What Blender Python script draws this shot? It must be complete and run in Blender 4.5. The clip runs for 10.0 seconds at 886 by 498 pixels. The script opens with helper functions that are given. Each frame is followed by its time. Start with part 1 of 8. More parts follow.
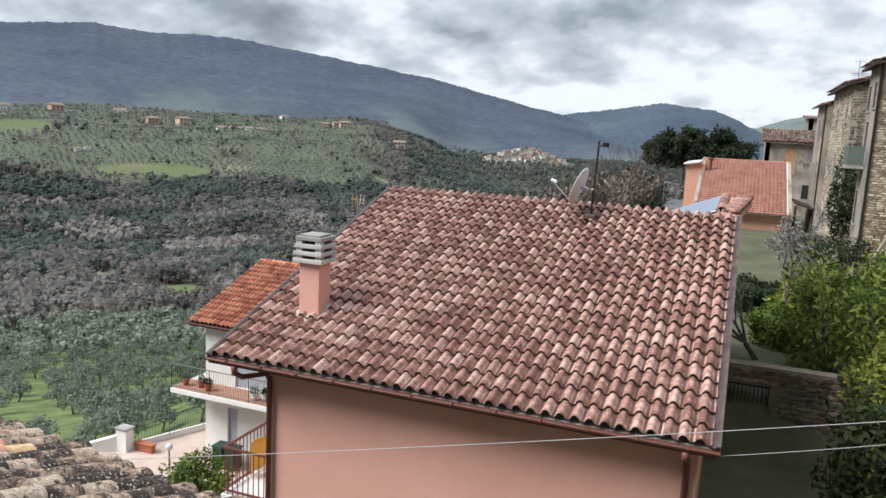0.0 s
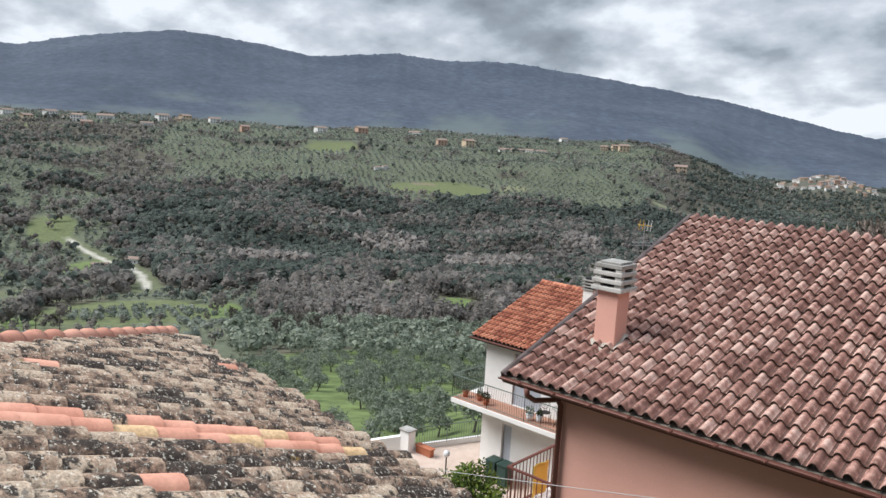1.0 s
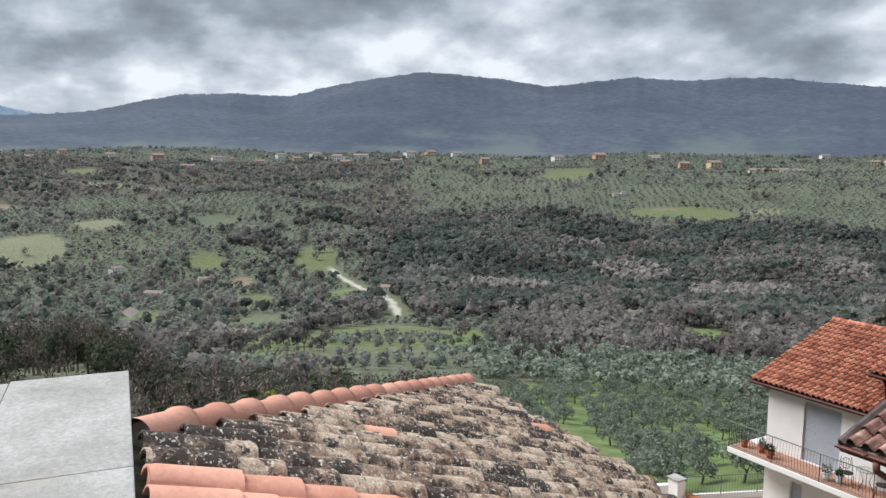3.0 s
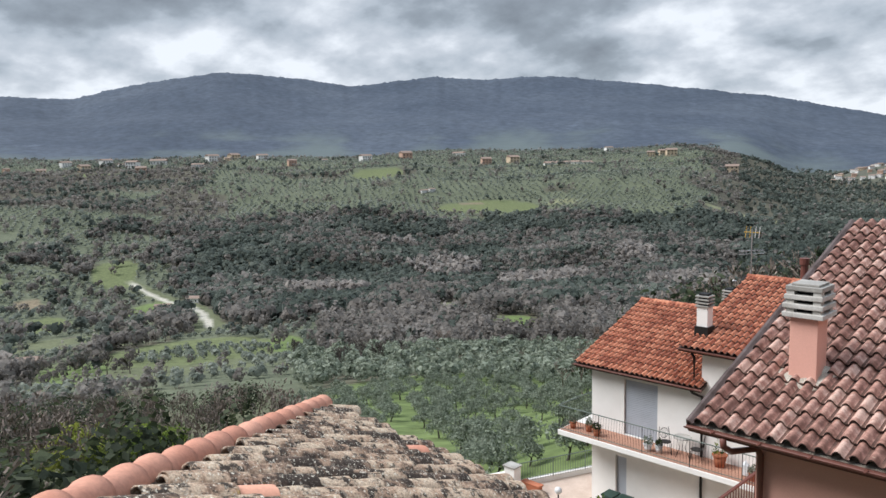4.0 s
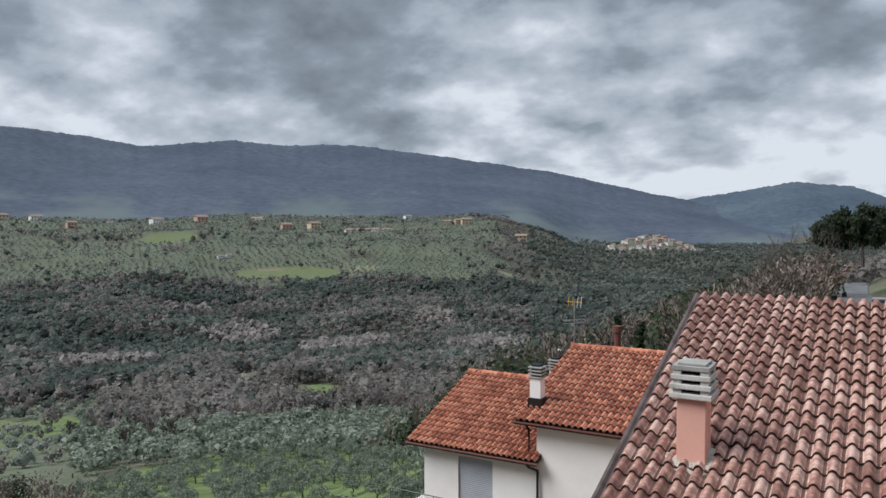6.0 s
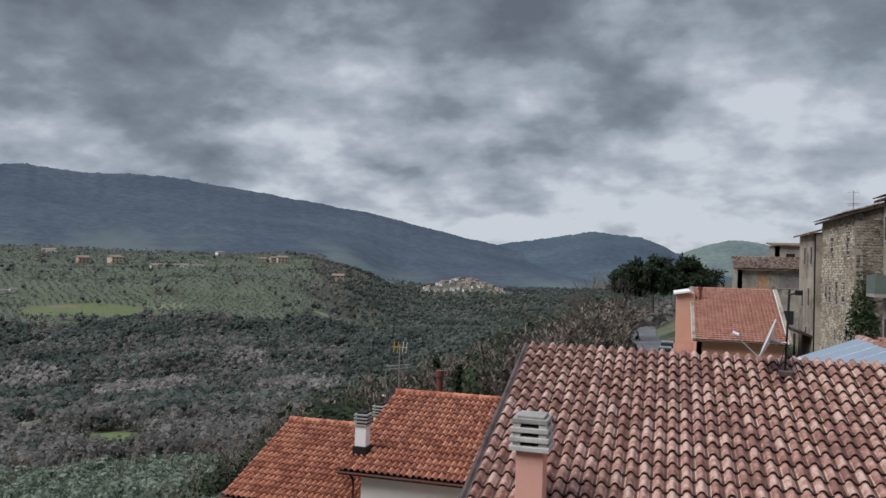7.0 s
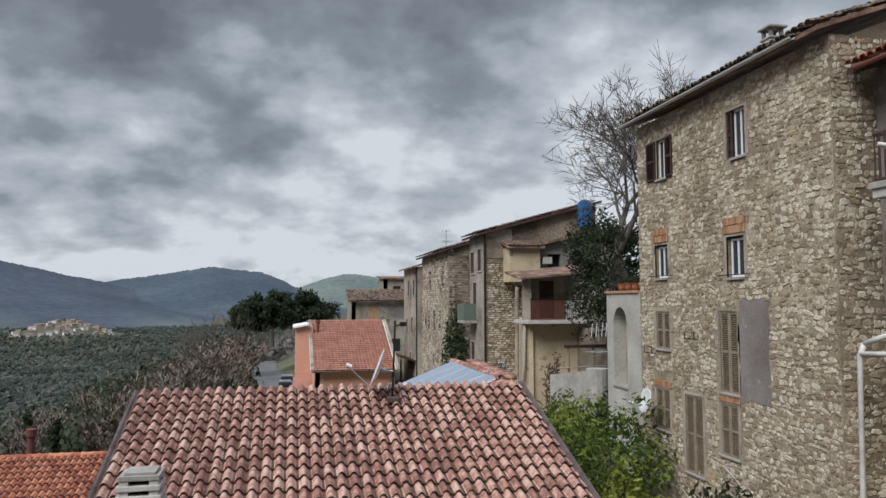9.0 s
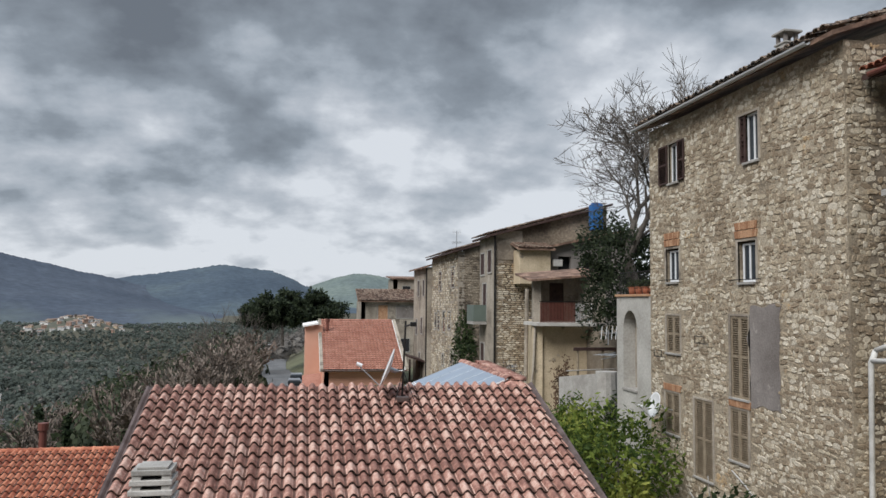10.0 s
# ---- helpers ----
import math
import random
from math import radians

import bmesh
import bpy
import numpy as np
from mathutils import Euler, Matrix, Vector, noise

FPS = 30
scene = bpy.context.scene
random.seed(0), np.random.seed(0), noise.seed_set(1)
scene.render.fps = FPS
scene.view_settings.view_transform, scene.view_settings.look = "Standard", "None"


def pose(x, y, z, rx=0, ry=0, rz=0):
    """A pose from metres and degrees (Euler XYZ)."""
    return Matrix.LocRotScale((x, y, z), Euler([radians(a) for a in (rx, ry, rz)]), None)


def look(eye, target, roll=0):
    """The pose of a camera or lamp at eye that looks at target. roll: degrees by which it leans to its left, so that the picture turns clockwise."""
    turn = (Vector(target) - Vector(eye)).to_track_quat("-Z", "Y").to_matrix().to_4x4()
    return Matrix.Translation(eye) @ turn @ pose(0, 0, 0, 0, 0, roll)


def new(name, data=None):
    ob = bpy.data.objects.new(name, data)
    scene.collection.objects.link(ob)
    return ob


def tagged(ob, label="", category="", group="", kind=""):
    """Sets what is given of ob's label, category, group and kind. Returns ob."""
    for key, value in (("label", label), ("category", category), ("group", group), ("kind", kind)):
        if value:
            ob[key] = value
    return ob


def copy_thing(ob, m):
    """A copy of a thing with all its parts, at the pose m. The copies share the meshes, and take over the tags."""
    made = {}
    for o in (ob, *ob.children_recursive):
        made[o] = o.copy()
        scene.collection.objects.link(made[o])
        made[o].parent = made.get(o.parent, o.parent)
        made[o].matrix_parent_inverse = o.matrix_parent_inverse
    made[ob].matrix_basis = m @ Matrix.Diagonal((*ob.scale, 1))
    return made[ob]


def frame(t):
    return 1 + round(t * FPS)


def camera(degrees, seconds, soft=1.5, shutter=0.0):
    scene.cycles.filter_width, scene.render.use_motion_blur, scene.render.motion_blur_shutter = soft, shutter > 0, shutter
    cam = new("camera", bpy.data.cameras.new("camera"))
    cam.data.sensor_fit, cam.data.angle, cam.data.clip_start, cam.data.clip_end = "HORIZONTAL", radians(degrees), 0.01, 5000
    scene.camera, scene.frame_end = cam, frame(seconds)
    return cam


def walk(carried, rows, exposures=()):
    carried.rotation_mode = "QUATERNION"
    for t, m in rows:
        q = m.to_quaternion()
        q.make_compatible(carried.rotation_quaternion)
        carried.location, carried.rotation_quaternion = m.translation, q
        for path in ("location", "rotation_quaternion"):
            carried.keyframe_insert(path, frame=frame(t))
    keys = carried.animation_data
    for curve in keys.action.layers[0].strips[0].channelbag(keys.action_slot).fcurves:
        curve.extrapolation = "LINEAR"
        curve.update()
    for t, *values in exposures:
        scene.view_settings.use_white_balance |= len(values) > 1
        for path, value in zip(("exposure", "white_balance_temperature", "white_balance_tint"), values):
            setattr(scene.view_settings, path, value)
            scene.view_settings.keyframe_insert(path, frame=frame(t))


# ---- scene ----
cam = camera(60.5, 10.0)
PATH = [
    (0, (-1.072, -0.111, 1.523), (-1.778, 1.734, 1.21), 2.9),
    (0.5, (-1.367, -0.135, 1.517), (-2.375, 1.565, 1.208), 3.2),
    (1, (-1.685, -0.084, 1.507), (-2.996, 1.398, 1.214), 3.3),
    (1.5, (-2.039, -0.078, 1.484), (-3.616, 1.126, 1.228), 3.2),
    (2, (-2.34, -0.092, 1.505), (-4.08, 0.865, 1.27), 2.8),
    (2.2, (-2.487, -0.111, 1.514), (-4.251, 0.801, 1.281), 2.6),
    (3.3, (-3.359, -0.156, 1.555), (-5.014, 0.939, 1.309), -0.8),
    (3.5, (-3.558, -0.101, 1.557), (-5.153, 1.08, 1.31), -1.1),
    (4, (-4.033, -0.091, 1.549), (-5.446, 1.304, 1.305), -1.3),
    (4.5, (-4.532, -0.017, 1.541), (-5.832, 1.487, 1.32), -0.9),
    (5, (-5.056, 0.015, 1.549), (-6.305, 1.567, 1.37), -0.8),
    (5.2, (-5.245, 0.062, 1.561), (-6.467, 1.636, 1.397), -0.7),
    (6.5, (-6.124, 0.503, 1.663), (-6.929, 2.334, 1.645), 0.6),
    (7, (-6.337, 0.425, 1.772), (-6.909, 2.341, 1.807), 1.5),
    (7.5, (-6.385, 0.437, 1.852), (-6.709, 2.408, 1.954), 1.3),
    (8, (-6.381, 0.485, 1.87), (-6.437, 2.479, 2.007), 0.9),
    (8.5, (-6.348, 0.5, 1.851), (-6.162, 2.486, 2.001), 0.2),
    (9, (-6.293, 0.502, 1.835), (-5.897, 2.458, 1.973), -0.2),
    (9.5, (-6.274, 0.451, 1.819), (-5.71, 2.365, 1.947), -0.0),
    (10, (-6.337, 0.437, 1.833), (-5.967, 2.397, 1.973), 0.6),
]
EXPOSURES = [(0, 0.24, 6150, 10), (2.2, 0.16, 6150, 10), (5.2, 0.20, 6100, 10), (6.5, -0.36, 6000, 10), (7.5, -0.44, 6000, 10), (9.0, -0.28, 6150, 10), (10, -0.18, 6200, 10)]
walk(cam, [(t, look(eye, target, roll)) for t, eye, target, roll in PATH], EXPOSURES)

# ---- world, sun ----
world = bpy.data.worlds.new("sky")
scene.world = world
world.use_nodes = True
wn, wl = world.node_tree.nodes, world.node_tree.links
wn.clear()
SUN_EL, SUN_AZ = 46.0, -129.0


def wnode(kind, **values):
    n = wn.new(kind)
    for k, v in values.items():
        n.inputs[k].default_value = v
    return n


w_out, w_bg = wnode("ShaderNodeOutputWorld"), wnode("ShaderNodeBackground")
w_sky = wnode("ShaderNodeTexSky")
w_sky.sky_type, w_sky.sun_disc = "NISHITA", False
w_sky.sun_elevation, w_sky.sun_rotation = radians(SUN_EL), radians(SUN_AZ)
w_co, w_sep = wnode("ShaderNodeTexCoord"), wnode("ShaderNodeSeparateXYZ")
wl.new(w_co.outputs["Generated"], w_sep.inputs[0])


def wmath(op, a, b):
    n = wn.new("ShaderNodeMath")
    n.operation = op
    for i, v in enumerate((a, b)):
        if isinstance(v, (int, float)):
            n.inputs[i].default_value = v
        else:
            wl.new(v, n.inputs[i])
    return n.outputs[0]


# the cloud deck: directions thrown on a flat layer overhead
w_up = wmath("ADD", wmath("MAXIMUM", w_sep.outputs[2], 0.0), 0.40)
w_flat = wnode("ShaderNodeCombineXYZ")
wl.new(wmath("DIVIDE", w_sep.outputs[0], w_up), w_flat.inputs[0])
wl.new(wmath("DIVIDE", w_sep.outputs[1], w_up), w_flat.inputs[1])
w_n1 = wnode("ShaderNodeTexNoise", Scale=1.75, Detail=4.0, Roughness=0.5, Distortion=0.0)
w_n2 = wnode("ShaderNodeTexNoise", Scale=5.2, Detail=9.0, Roughness=0.54, Distortion=0.0)
for n in (w_n1, w_n2):
    wl.new(w_flat.outputs[0], n.inputs["Vector"])
w_mix = wmath("ADD", wmath("MULTIPLY", w_n1.outputs[0], 0.58), wmath("MULTIPLY", w_n2.outputs[0], 0.42))
w_mix = wmath("ADD", wmath("MULTIPLY", wmath("SUBTRACT", w_mix, 0.5), 1.4), 0.5)
# thin and bright low over the hills, thick and dark overhead
w_thick = wmath("ADD", w_mix, wmath("MULTIPLY", wmath("SUBTRACT", 0.19, wmath("MINIMUM", w_sep.outputs[2], 0.45)), 0.80))
# the cover is thickest towards the north-west and breaks on both sides of it
w_nw = wmath("ADD", wmath("MULTIPLY", w_sep.outputs[0], -0.82), wmath("MULTIPLY", w_sep.outputs[1], 0.57))
w_thick = wmath("ADD", w_thick, wmath("MINIMUM", wmath("MULTIPLY", wmath("SUBTRACT", 0.84, w_nw), 0.24), 0.17))
w_thick = wmath("ADD", w_thick, wmath("MULTIPLY", wmath("MINIMUM", wmath("SUBTRACT", w_sep.outputs[1], 0.15), 0.0), 0.42))
w_ramp = wnode("ShaderNodeValToRGB")
w_ramp.color_ramp.elements[0].position, w_ramp.color_ramp.elements[0].color = 0.32, (0.18, 0.20, 0.225, 1)
w_ramp.color_ramp.elements[1].position, w_ramp.color_ramp.elements[1].color = 0.675, (0.82, 0.84, 0.86, 1)
for p, c in ((0.46, (0.31, 0.345, 0.38, 1)), (0.52, (0.44, 0.48, 0.52, 1)), (0.585, (0.56, 0.59, 0.625, 1))):
    w_ramp.color_ramp.elements.new(p).color = c
wl.new(w_thick, w_ramp.inputs[0])
w_add = wn.new("ShaderNodeMix")
w_add.data_type, w_add.blend_type = "RGBA", "MIX"
w_add.inputs[0].default_value = 0.96
w_dim = wn.new("ShaderNodeMix")
w_dim.data_type, w_dim.blend_type = "RGBA", "MULTIPLY"
w_dim.inputs[0].default_value = 1.0
w_dim.inputs[7].default_value = (0.1, 0.1, 0.1, 1)
wl.new(w_sky.outputs[0], w_dim.inputs[6])
wl.new(w_dim.outputs[2], w_add.inputs[6])
wl.new(w_ramp.outputs[0], w_add.inputs[7])
wl.new(w_add.outputs[2], w_bg.inputs[0])
# unseen sky towards the zenith made brighter, added to light the land from overhead
w_zen = wn.new("ShaderNodeMapRange")
w_zen.interpolation_type = "SMOOTHSTEP"
for k, v in (("From Min", 0.45), ("From Max", 0.9), ("To Min", 1.0), ("To Max", 4.6)):
    w_zen.inputs[k].default_value = v
wl.new(w_sep.outputs[2], w_zen.inputs["Value"])
wl.new(w_zen.outputs[0], w_bg.inputs[1])
wl.new(w_bg.outputs[0], w_out.inputs[0])

sun = new("sun", bpy.data.lights.new("sun", "SUN"))
sun.data.energy, sun.data.angle, sun.data.color = 4.4, radians(34), (1.0, 0.96, 0.9)
_a, _e = radians(SUN_AZ), radians(SUN_EL)
sun.matrix_world = look((0, 0, 60), (-math.sin(_a) * math.cos(_e), -math.cos(_a) * math.cos(_e), 60 - math.sin(_e)))

# ---- materials ----
MATS = {}


def mat(name, cols, scale=1.5, fine=20.0, rough=0.85, bump=0.3, depth=0.01, rnd="", vary=0.25, hue=0.0, metal=0.0, grain=0.35, spots=None, spot_scale=6.0, spot_size=0.6):
    """A surface: broad mottling between cols, fine grain, relief, and a piece-by-piece change of tone."""
    m = bpy.data.materials.new(name)
    m.use_nodes = True
    nt = m.node_tree
    ns, ln = nt.nodes, nt.links
    b = ns["Principled BSDF"]
    b.inputs["Roughness"].default_value, b.inputs["Metallic"].default_value = rough, metal
    b.inputs["Specular IOR Level"].default_value = 0.3
    geo = ns.new("ShaderNodeNewGeometry")

    def tex(s, detail=6.0, rgh=0.6):
        t = ns.new("ShaderNodeTexNoise")
        t.inputs["Scale"].default_value, t.inputs["Detail"].default_value, t.inputs["Roughness"].default_value = s, detail, rgh
        ln.new(geo.outputs["Position"], t.inputs["Vector"])
        return t

    broad, grains = tex(scale), tex(fine, 4.0, 0.65)
    ramp = ns.new("ShaderNodeValToRGB")
    el = ramp.color_ramp.elements
    lo, hi = 0.34, 0.66
    el[0].position, el[0].color = lo, (*cols[0], 1)
    el[1].position, el[1].color = hi, (*cols[-1], 1)
    for i, c in enumerate(cols[1:-1], 1):
        el.new(lo + (hi - lo) * i / (len(cols) - 1)).color = (*c, 1)
    fac = broad.outputs[0]
    if rnd:
        info = ns.new("ShaderNodeObjectInfo").outputs["Random"] if rnd == "object" else geo.outputs["Random Per Island"]
        mr = ns.new("ShaderNodeMapRange")
        mr.inputs["To Min"].default_value, mr.inputs["To Max"].default_value = -vary, vary
        ln.new(info, mr.inputs["Value"])
        ad = ns.new("ShaderNodeMath")
        ln.new(fac, ad.inputs[0]), ln.new(mr.outputs[0], ad.inputs[1])
        fac = ad.outputs[0]
    ln.new(fac, ramp.inputs[0])
    col = ramp.outputs[0]
    g2 = ns.new("ShaderNodeMapRange")
    g2.inputs["From Min"].default_value, g2.inputs["From Max"].default_value = 0.3, 0.7
    g2.inputs["To Min"].default_value, g2.inputs["To Max"].default_value = 1 - grain, 1 + grain * 0.6
    ln.new(grains.outputs[0], g2.inputs["Value"])
    mx = ns.new("ShaderNodeMix")
    mx.data_type, mx.blend_type = "RGBA", "MULTIPLY"
    mx.inputs[0].default_value = 1.0
    ln.new(col, mx.inputs[6]), ln.new(g2.outputs[0], mx.inputs[7])
    col = mx.outputs[2]
    if spots:
        for i, (sc, size, c) in enumerate(spots):
            t = tex(sc, 5.0, 0.7)
            sr = ns.new("ShaderNodeMapRange")
            sr.inputs["From Min"].default_value, sr.inputs["From Max"].default_value = size, size + 0.06
            ln.new(t.outputs[0], sr.inputs["Value"])
            sm = ns.new("ShaderNodeMix")
            sm.data_type = "RGBA"
            sm.inputs[7].default_value = (*c, 1)
            ln.new(sr.outputs[0], sm.inputs[0]), ln.new(col, sm.inputs[6])
            col = sm.outputs[2]
    ln.new(col, b.inputs["Base Color"])
    if bump:
        bp = ns.new("ShaderNodeBump")
        bp.inputs["Strength"].default_value, bp.inputs["Distance"].default_value = bump, depth
        ln.new(grains.outputs[0], bp.inputs["Height"]), ln.new(bp.outputs[0], b.inputs["Normal"])
    MATS[name] = m
    return m


def plain(name, c, rough=0.5, metal=0.0, **kw):
    d = tuple(v * 0.88 for v in c)
    return mat(name, [d, c], scale=2.0, fine=60, rough=rough, metal=metal, bump=0.08, depth=0.002, grain=0.10, **kw)


TILE_PINK = mat("weathered_roof_tile", [(0.20, 0.10, 0.078), (0.30, 0.155, 0.12), (0.40, 0.225, 0.178), (0.53, 0.355, 0.29)], 7.0, 38, 0.75, 0.25, 0.006, "object", 0.16, grain=0.24, spots=[(9.0, 0.64, (0.42, 0.33, 0.25)), (60.0, 0.70, (0.55, 0.52, 0.47))])
# shade beneath the tile lips, put into the colour of their edges
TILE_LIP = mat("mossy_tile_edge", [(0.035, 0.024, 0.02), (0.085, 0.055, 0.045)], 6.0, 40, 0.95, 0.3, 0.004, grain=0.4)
# dirt and the shade between barrels, both in one dark colour
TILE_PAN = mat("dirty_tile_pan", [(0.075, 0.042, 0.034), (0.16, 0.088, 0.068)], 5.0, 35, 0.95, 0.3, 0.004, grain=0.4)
TILE_RED = mat("red_roof_tile", [(0.28, 0.09, 0.052), (0.43, 0.155, 0.088), (0.53, 0.22, 0.13)], 2.0, 22, 0.8, 0.2, 0.006, "object", 0.2, grain=0.3, spots=[(1.2, 0.67, (0.17, 0.085, 0.06))])
TILE_OLD = mat("lichen_roof_tile", [(0.04, 0.03, 0.025), (0.12, 0.083, 0.063), (0.28, 0.19, 0.135), (0.37, 0.27, 0.195), (0.45, 0.355, 0.265)], 6.5, 55, 0.95, 0.8, 0.012, "object", 0.20, grain=0.55, spots=[(8.0, 0.53, (0.042, 0.033, 0.027)), (15.0, 0.60, (0.20, 0.17, 0.14)), (34.0, 0.575, (0.56, 0.52, 0.44)), (11.0, 0.66, (0.46, 0.44, 0.39)), (48.0, 0.62, (0.06, 0.046, 0.038)), (2.6, 0.69, (0.36, 0.23, 0.05))])
TILE_NEW = mat("new_terracotta_tile", [(0.45, 0.205, 0.14), (0.57, 0.29, 0.205)], 2.5, 30, 0.8, 0.15, 0.004, "object", 0.2, grain=0.15, spots=[(30.0, 0.72, (0.5, 0.42, 0.36))])
TILE_BUFF = mat("buff_terracotta_tile", [(0.50, 0.33, 0.17), (0.58, 0.41, 0.24)], 2.5, 30, 0.8, 0.15, 0.004)
TILE_ORANGE = mat("ribbed_orange_tile", [(0.30, 0.125, 0.085), (0.41, 0.195, 0.14)], 0.8, 12, 0.8, 0.2, 0.006, "island", 0.15)
TILE_FAR = mat("old_brown_tile", [(0.12, 0.075, 0.055), (0.28, 0.18, 0.13), (0.36, 0.27, 0.20)], 1.5, 10, 0.9, 0.3, 0.01, "island", 0.3)
PINK = mat("pink_render", [(0.64, 0.345, 0.275), (0.70, 0.39, 0.315)], 0.5, 70, 0.9, 0.25, 0.003, grain=0.07)
WHITE = mat("white_render", [(0.70, 0.68, 0.65), (0.80, 0.785, 0.76)], 0.6, 60, 0.9, 0.2, 0.003, grain=0.06, spots=[(0.9, 0.68, (0.60, 0.58, 0.55))])
ORANGE = mat("orange_render", [(0.60, 0.32, 0.23), (0.66, 0.37, 0.27)], 0.4, 40, 0.9, 0.2, 0.003, grain=0.06)
BROWN_METAL = plain("brown_painted_metal", (0.16, 0.065, 0.05), 0.45)
DARK_METAL = plain("dark_iron", (0.035, 0.033, 0.032), 0.5, 0.6)
RAIL_BROWN = plain("dark_brown_rail", (0.075, 0.045, 0.038), 0.5)
PIPE_WHITE = mat("weathered_white_plastic", [(0.46, 0.45, 0.42), (0.64, 0.63, 0.60)], 3.0, 40, 0.5, 0.05, 0.002, grain=0.12)
RUST_METAL = plain("red_brown_rail", (0.15, 0.055, 0.042), 0.5)
GREY_METAL = plain("galvanised_metal", (0.42, 0.43, 0.44), 0.4, 0.7)
GREEN_METAL = plain("grey_green_rail", (0.13, 0.16, 0.14), 0.5)
ZINC = mat("zinc_flashing", [(0.08, 0.055, 0.048), (0.16, 0.12, 0.11)], 3.0, 30, 0.5, 0.1, 0.002, metal=0.4, grain=0.2)
CONCRETE = mat("weathered_concrete", [(0.27, 0.255, 0.235), (0.33, 0.315, 0.29), (0.40, 0.385, 0.36)], 2.4, 45, 0.95, 0.4, 0.006, grain=0.25, spots=[(6.0, 0.64, (0.23, 0.22, 0.20)), (1.4, 0.64, (0.34, 0.31, 0.26)), (26, 0.66, (0.52, 0.51, 0.49)), (14, 0.72, (0.36, 0.30, 0.12))])
CONCRETE_DARK = mat("grey_concrete_slab", [(0.41, 0.39, 0.36), (0.55, 0.53, 0.495)], 3.0, 40, 0.95, 0.3, 0.004, grain=0.2)
MORTAR = mat("lime_mortar", [(0.38, 0.33, 0.27), (0.52, 0.47, 0.40)], 8.0, 60, 0.95, 0.8, 0.02, grain=0.35)
STONE = mat("limestone_rubble", [(0.25, 0.195, 0.135), (0.36, 0.295, 0.21), (0.45, 0.385, 0.285), (0.57, 0.51, 0.41)], 0.9, 26, 0.95, 0.7, 0.016, "object", 0.24, grain=0.45, spots=[(1.1, 0.63, (0.42, 0.30, 0.17)), (0.45, 0.63, (0.20, 0.165, 0.125)), (11.0, 0.62, (0.18, 0.15, 0.115)), (30.0, 0.66, (0.60, 0.56, 0.48))])
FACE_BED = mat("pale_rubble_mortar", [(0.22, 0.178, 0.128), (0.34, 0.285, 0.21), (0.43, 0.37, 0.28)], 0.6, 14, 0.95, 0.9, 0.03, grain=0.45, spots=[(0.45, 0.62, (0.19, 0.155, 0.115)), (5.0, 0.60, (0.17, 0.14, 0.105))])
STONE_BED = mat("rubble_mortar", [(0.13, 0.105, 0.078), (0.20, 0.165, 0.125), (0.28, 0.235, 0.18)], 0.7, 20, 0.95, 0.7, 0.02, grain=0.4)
OLD_WALL = mat("old_rubble_wall", [(0.10, 0.08, 0.062), (0.22, 0.18, 0.135), (0.33, 0.28, 0.215)], 0.45, 7, 0.95, 0.8, 0.04, "island", 0.14, grain=0.5)
OLD_PLASTER = mat("stained_plaster", [(0.19, 0.16, 0.128), (0.31, 0.27, 0.22), (0.40, 0.355, 0.295)], 0.55, 9, 0.95, 0.4, 0.015, grain=0.25, spots=[(0.35, 0.58, (0.15, 0.125, 0.10)), (1.6, 0.66, (0.40, 0.36, 0.30))])
BEIGE = mat("ochre_plaster", [(0.42, 0.335, 0.225), (0.58, 0.48, 0.34)], 0.8, 12, 0.95, 0.4, 0.012, grain=0.2, spots=[(0.9, 0.61, (0.24, 0.20, 0.155)), (3.0, 0.64, (0.34, 0.30, 0.25))])
GREY_PLASTER = mat("grey_plaster", [(0.16, 0.14, 0.128), (0.26, 0.235, 0.218)], 0.7, 25, 0.95, 0.5, 0.010, grain=0.28, spots=[(1.3, 0.60, (0.33, 0.30, 0.275)), (7.0, 0.66, (0.13, 0.11, 0.098)), (22.0, 0.68, (0.40, 0.37, 0.33))])
BRICK = mat("old_brick", [(0.30, 0.155, 0.085), (0.45, 0.27, 0.16)], 3, 30, 0.95, 0.4, 0.006, "object", 0.25)
WOOD_DARK = mat("dark_shutter_wood", [(0.035, 0.02, 0.018), (0.075, 0.045, 0.038)], 4, 40, 0.7, 0.2, 0.003)
WOOD_TAN = mat("tan_shutter_wood", [(0.22, 0.175, 0.12), (0.31, 0.255, 0.185)], 4, 40, 0.8, 0.2, 0.003)
WHITE_PAINT = plain("white_paint", (0.76, 0.77, 0.78), 0.45)
# near-black: darkness of unlit rooms, openings and flue gaps put into colour; also tyres
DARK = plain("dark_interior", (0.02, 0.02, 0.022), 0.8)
SHUTTER_GREY = plain("grey_roller_shutter", (0.42, 0.45, 0.50), 0.5)
TERRACOTTA = plain("terracotta_pot", (0.42, 0.15, 0.08), 0.85)
PAVING = mat("pale_pink_paving", [(0.46, 0.355, 0.29), (0.56, 0.45, 0.375)], 1.2, 25, 0.85, 0.15, 0.004, "island", 0.12, grain=0.12)
SOIL = mat("stony_soil", [(0.08, 0.065, 0.045), (0.15, 0.12, 0.08)], 1.5, 15, 1.0, 0.6, 0.03)
BARK = mat("grey_bark", [(0.065, 0.056, 0.048), (0.14, 0.122, 0.105)], 6, 40, 0.95, 0.6, 0.01)
# cell blue lifted so its base colour holds the pale sky reflection
PANEL = plain("solar_cell_blue", (0.24, 0.29, 0.36), 0.3)
PLASTIC_BLUE = plain("blue_tarp", (0.03, 0.13, 0.36), 0.5)
DISH_WHITE = plain("white_dish", (0.66, 0.66, 0.66), 0.4)
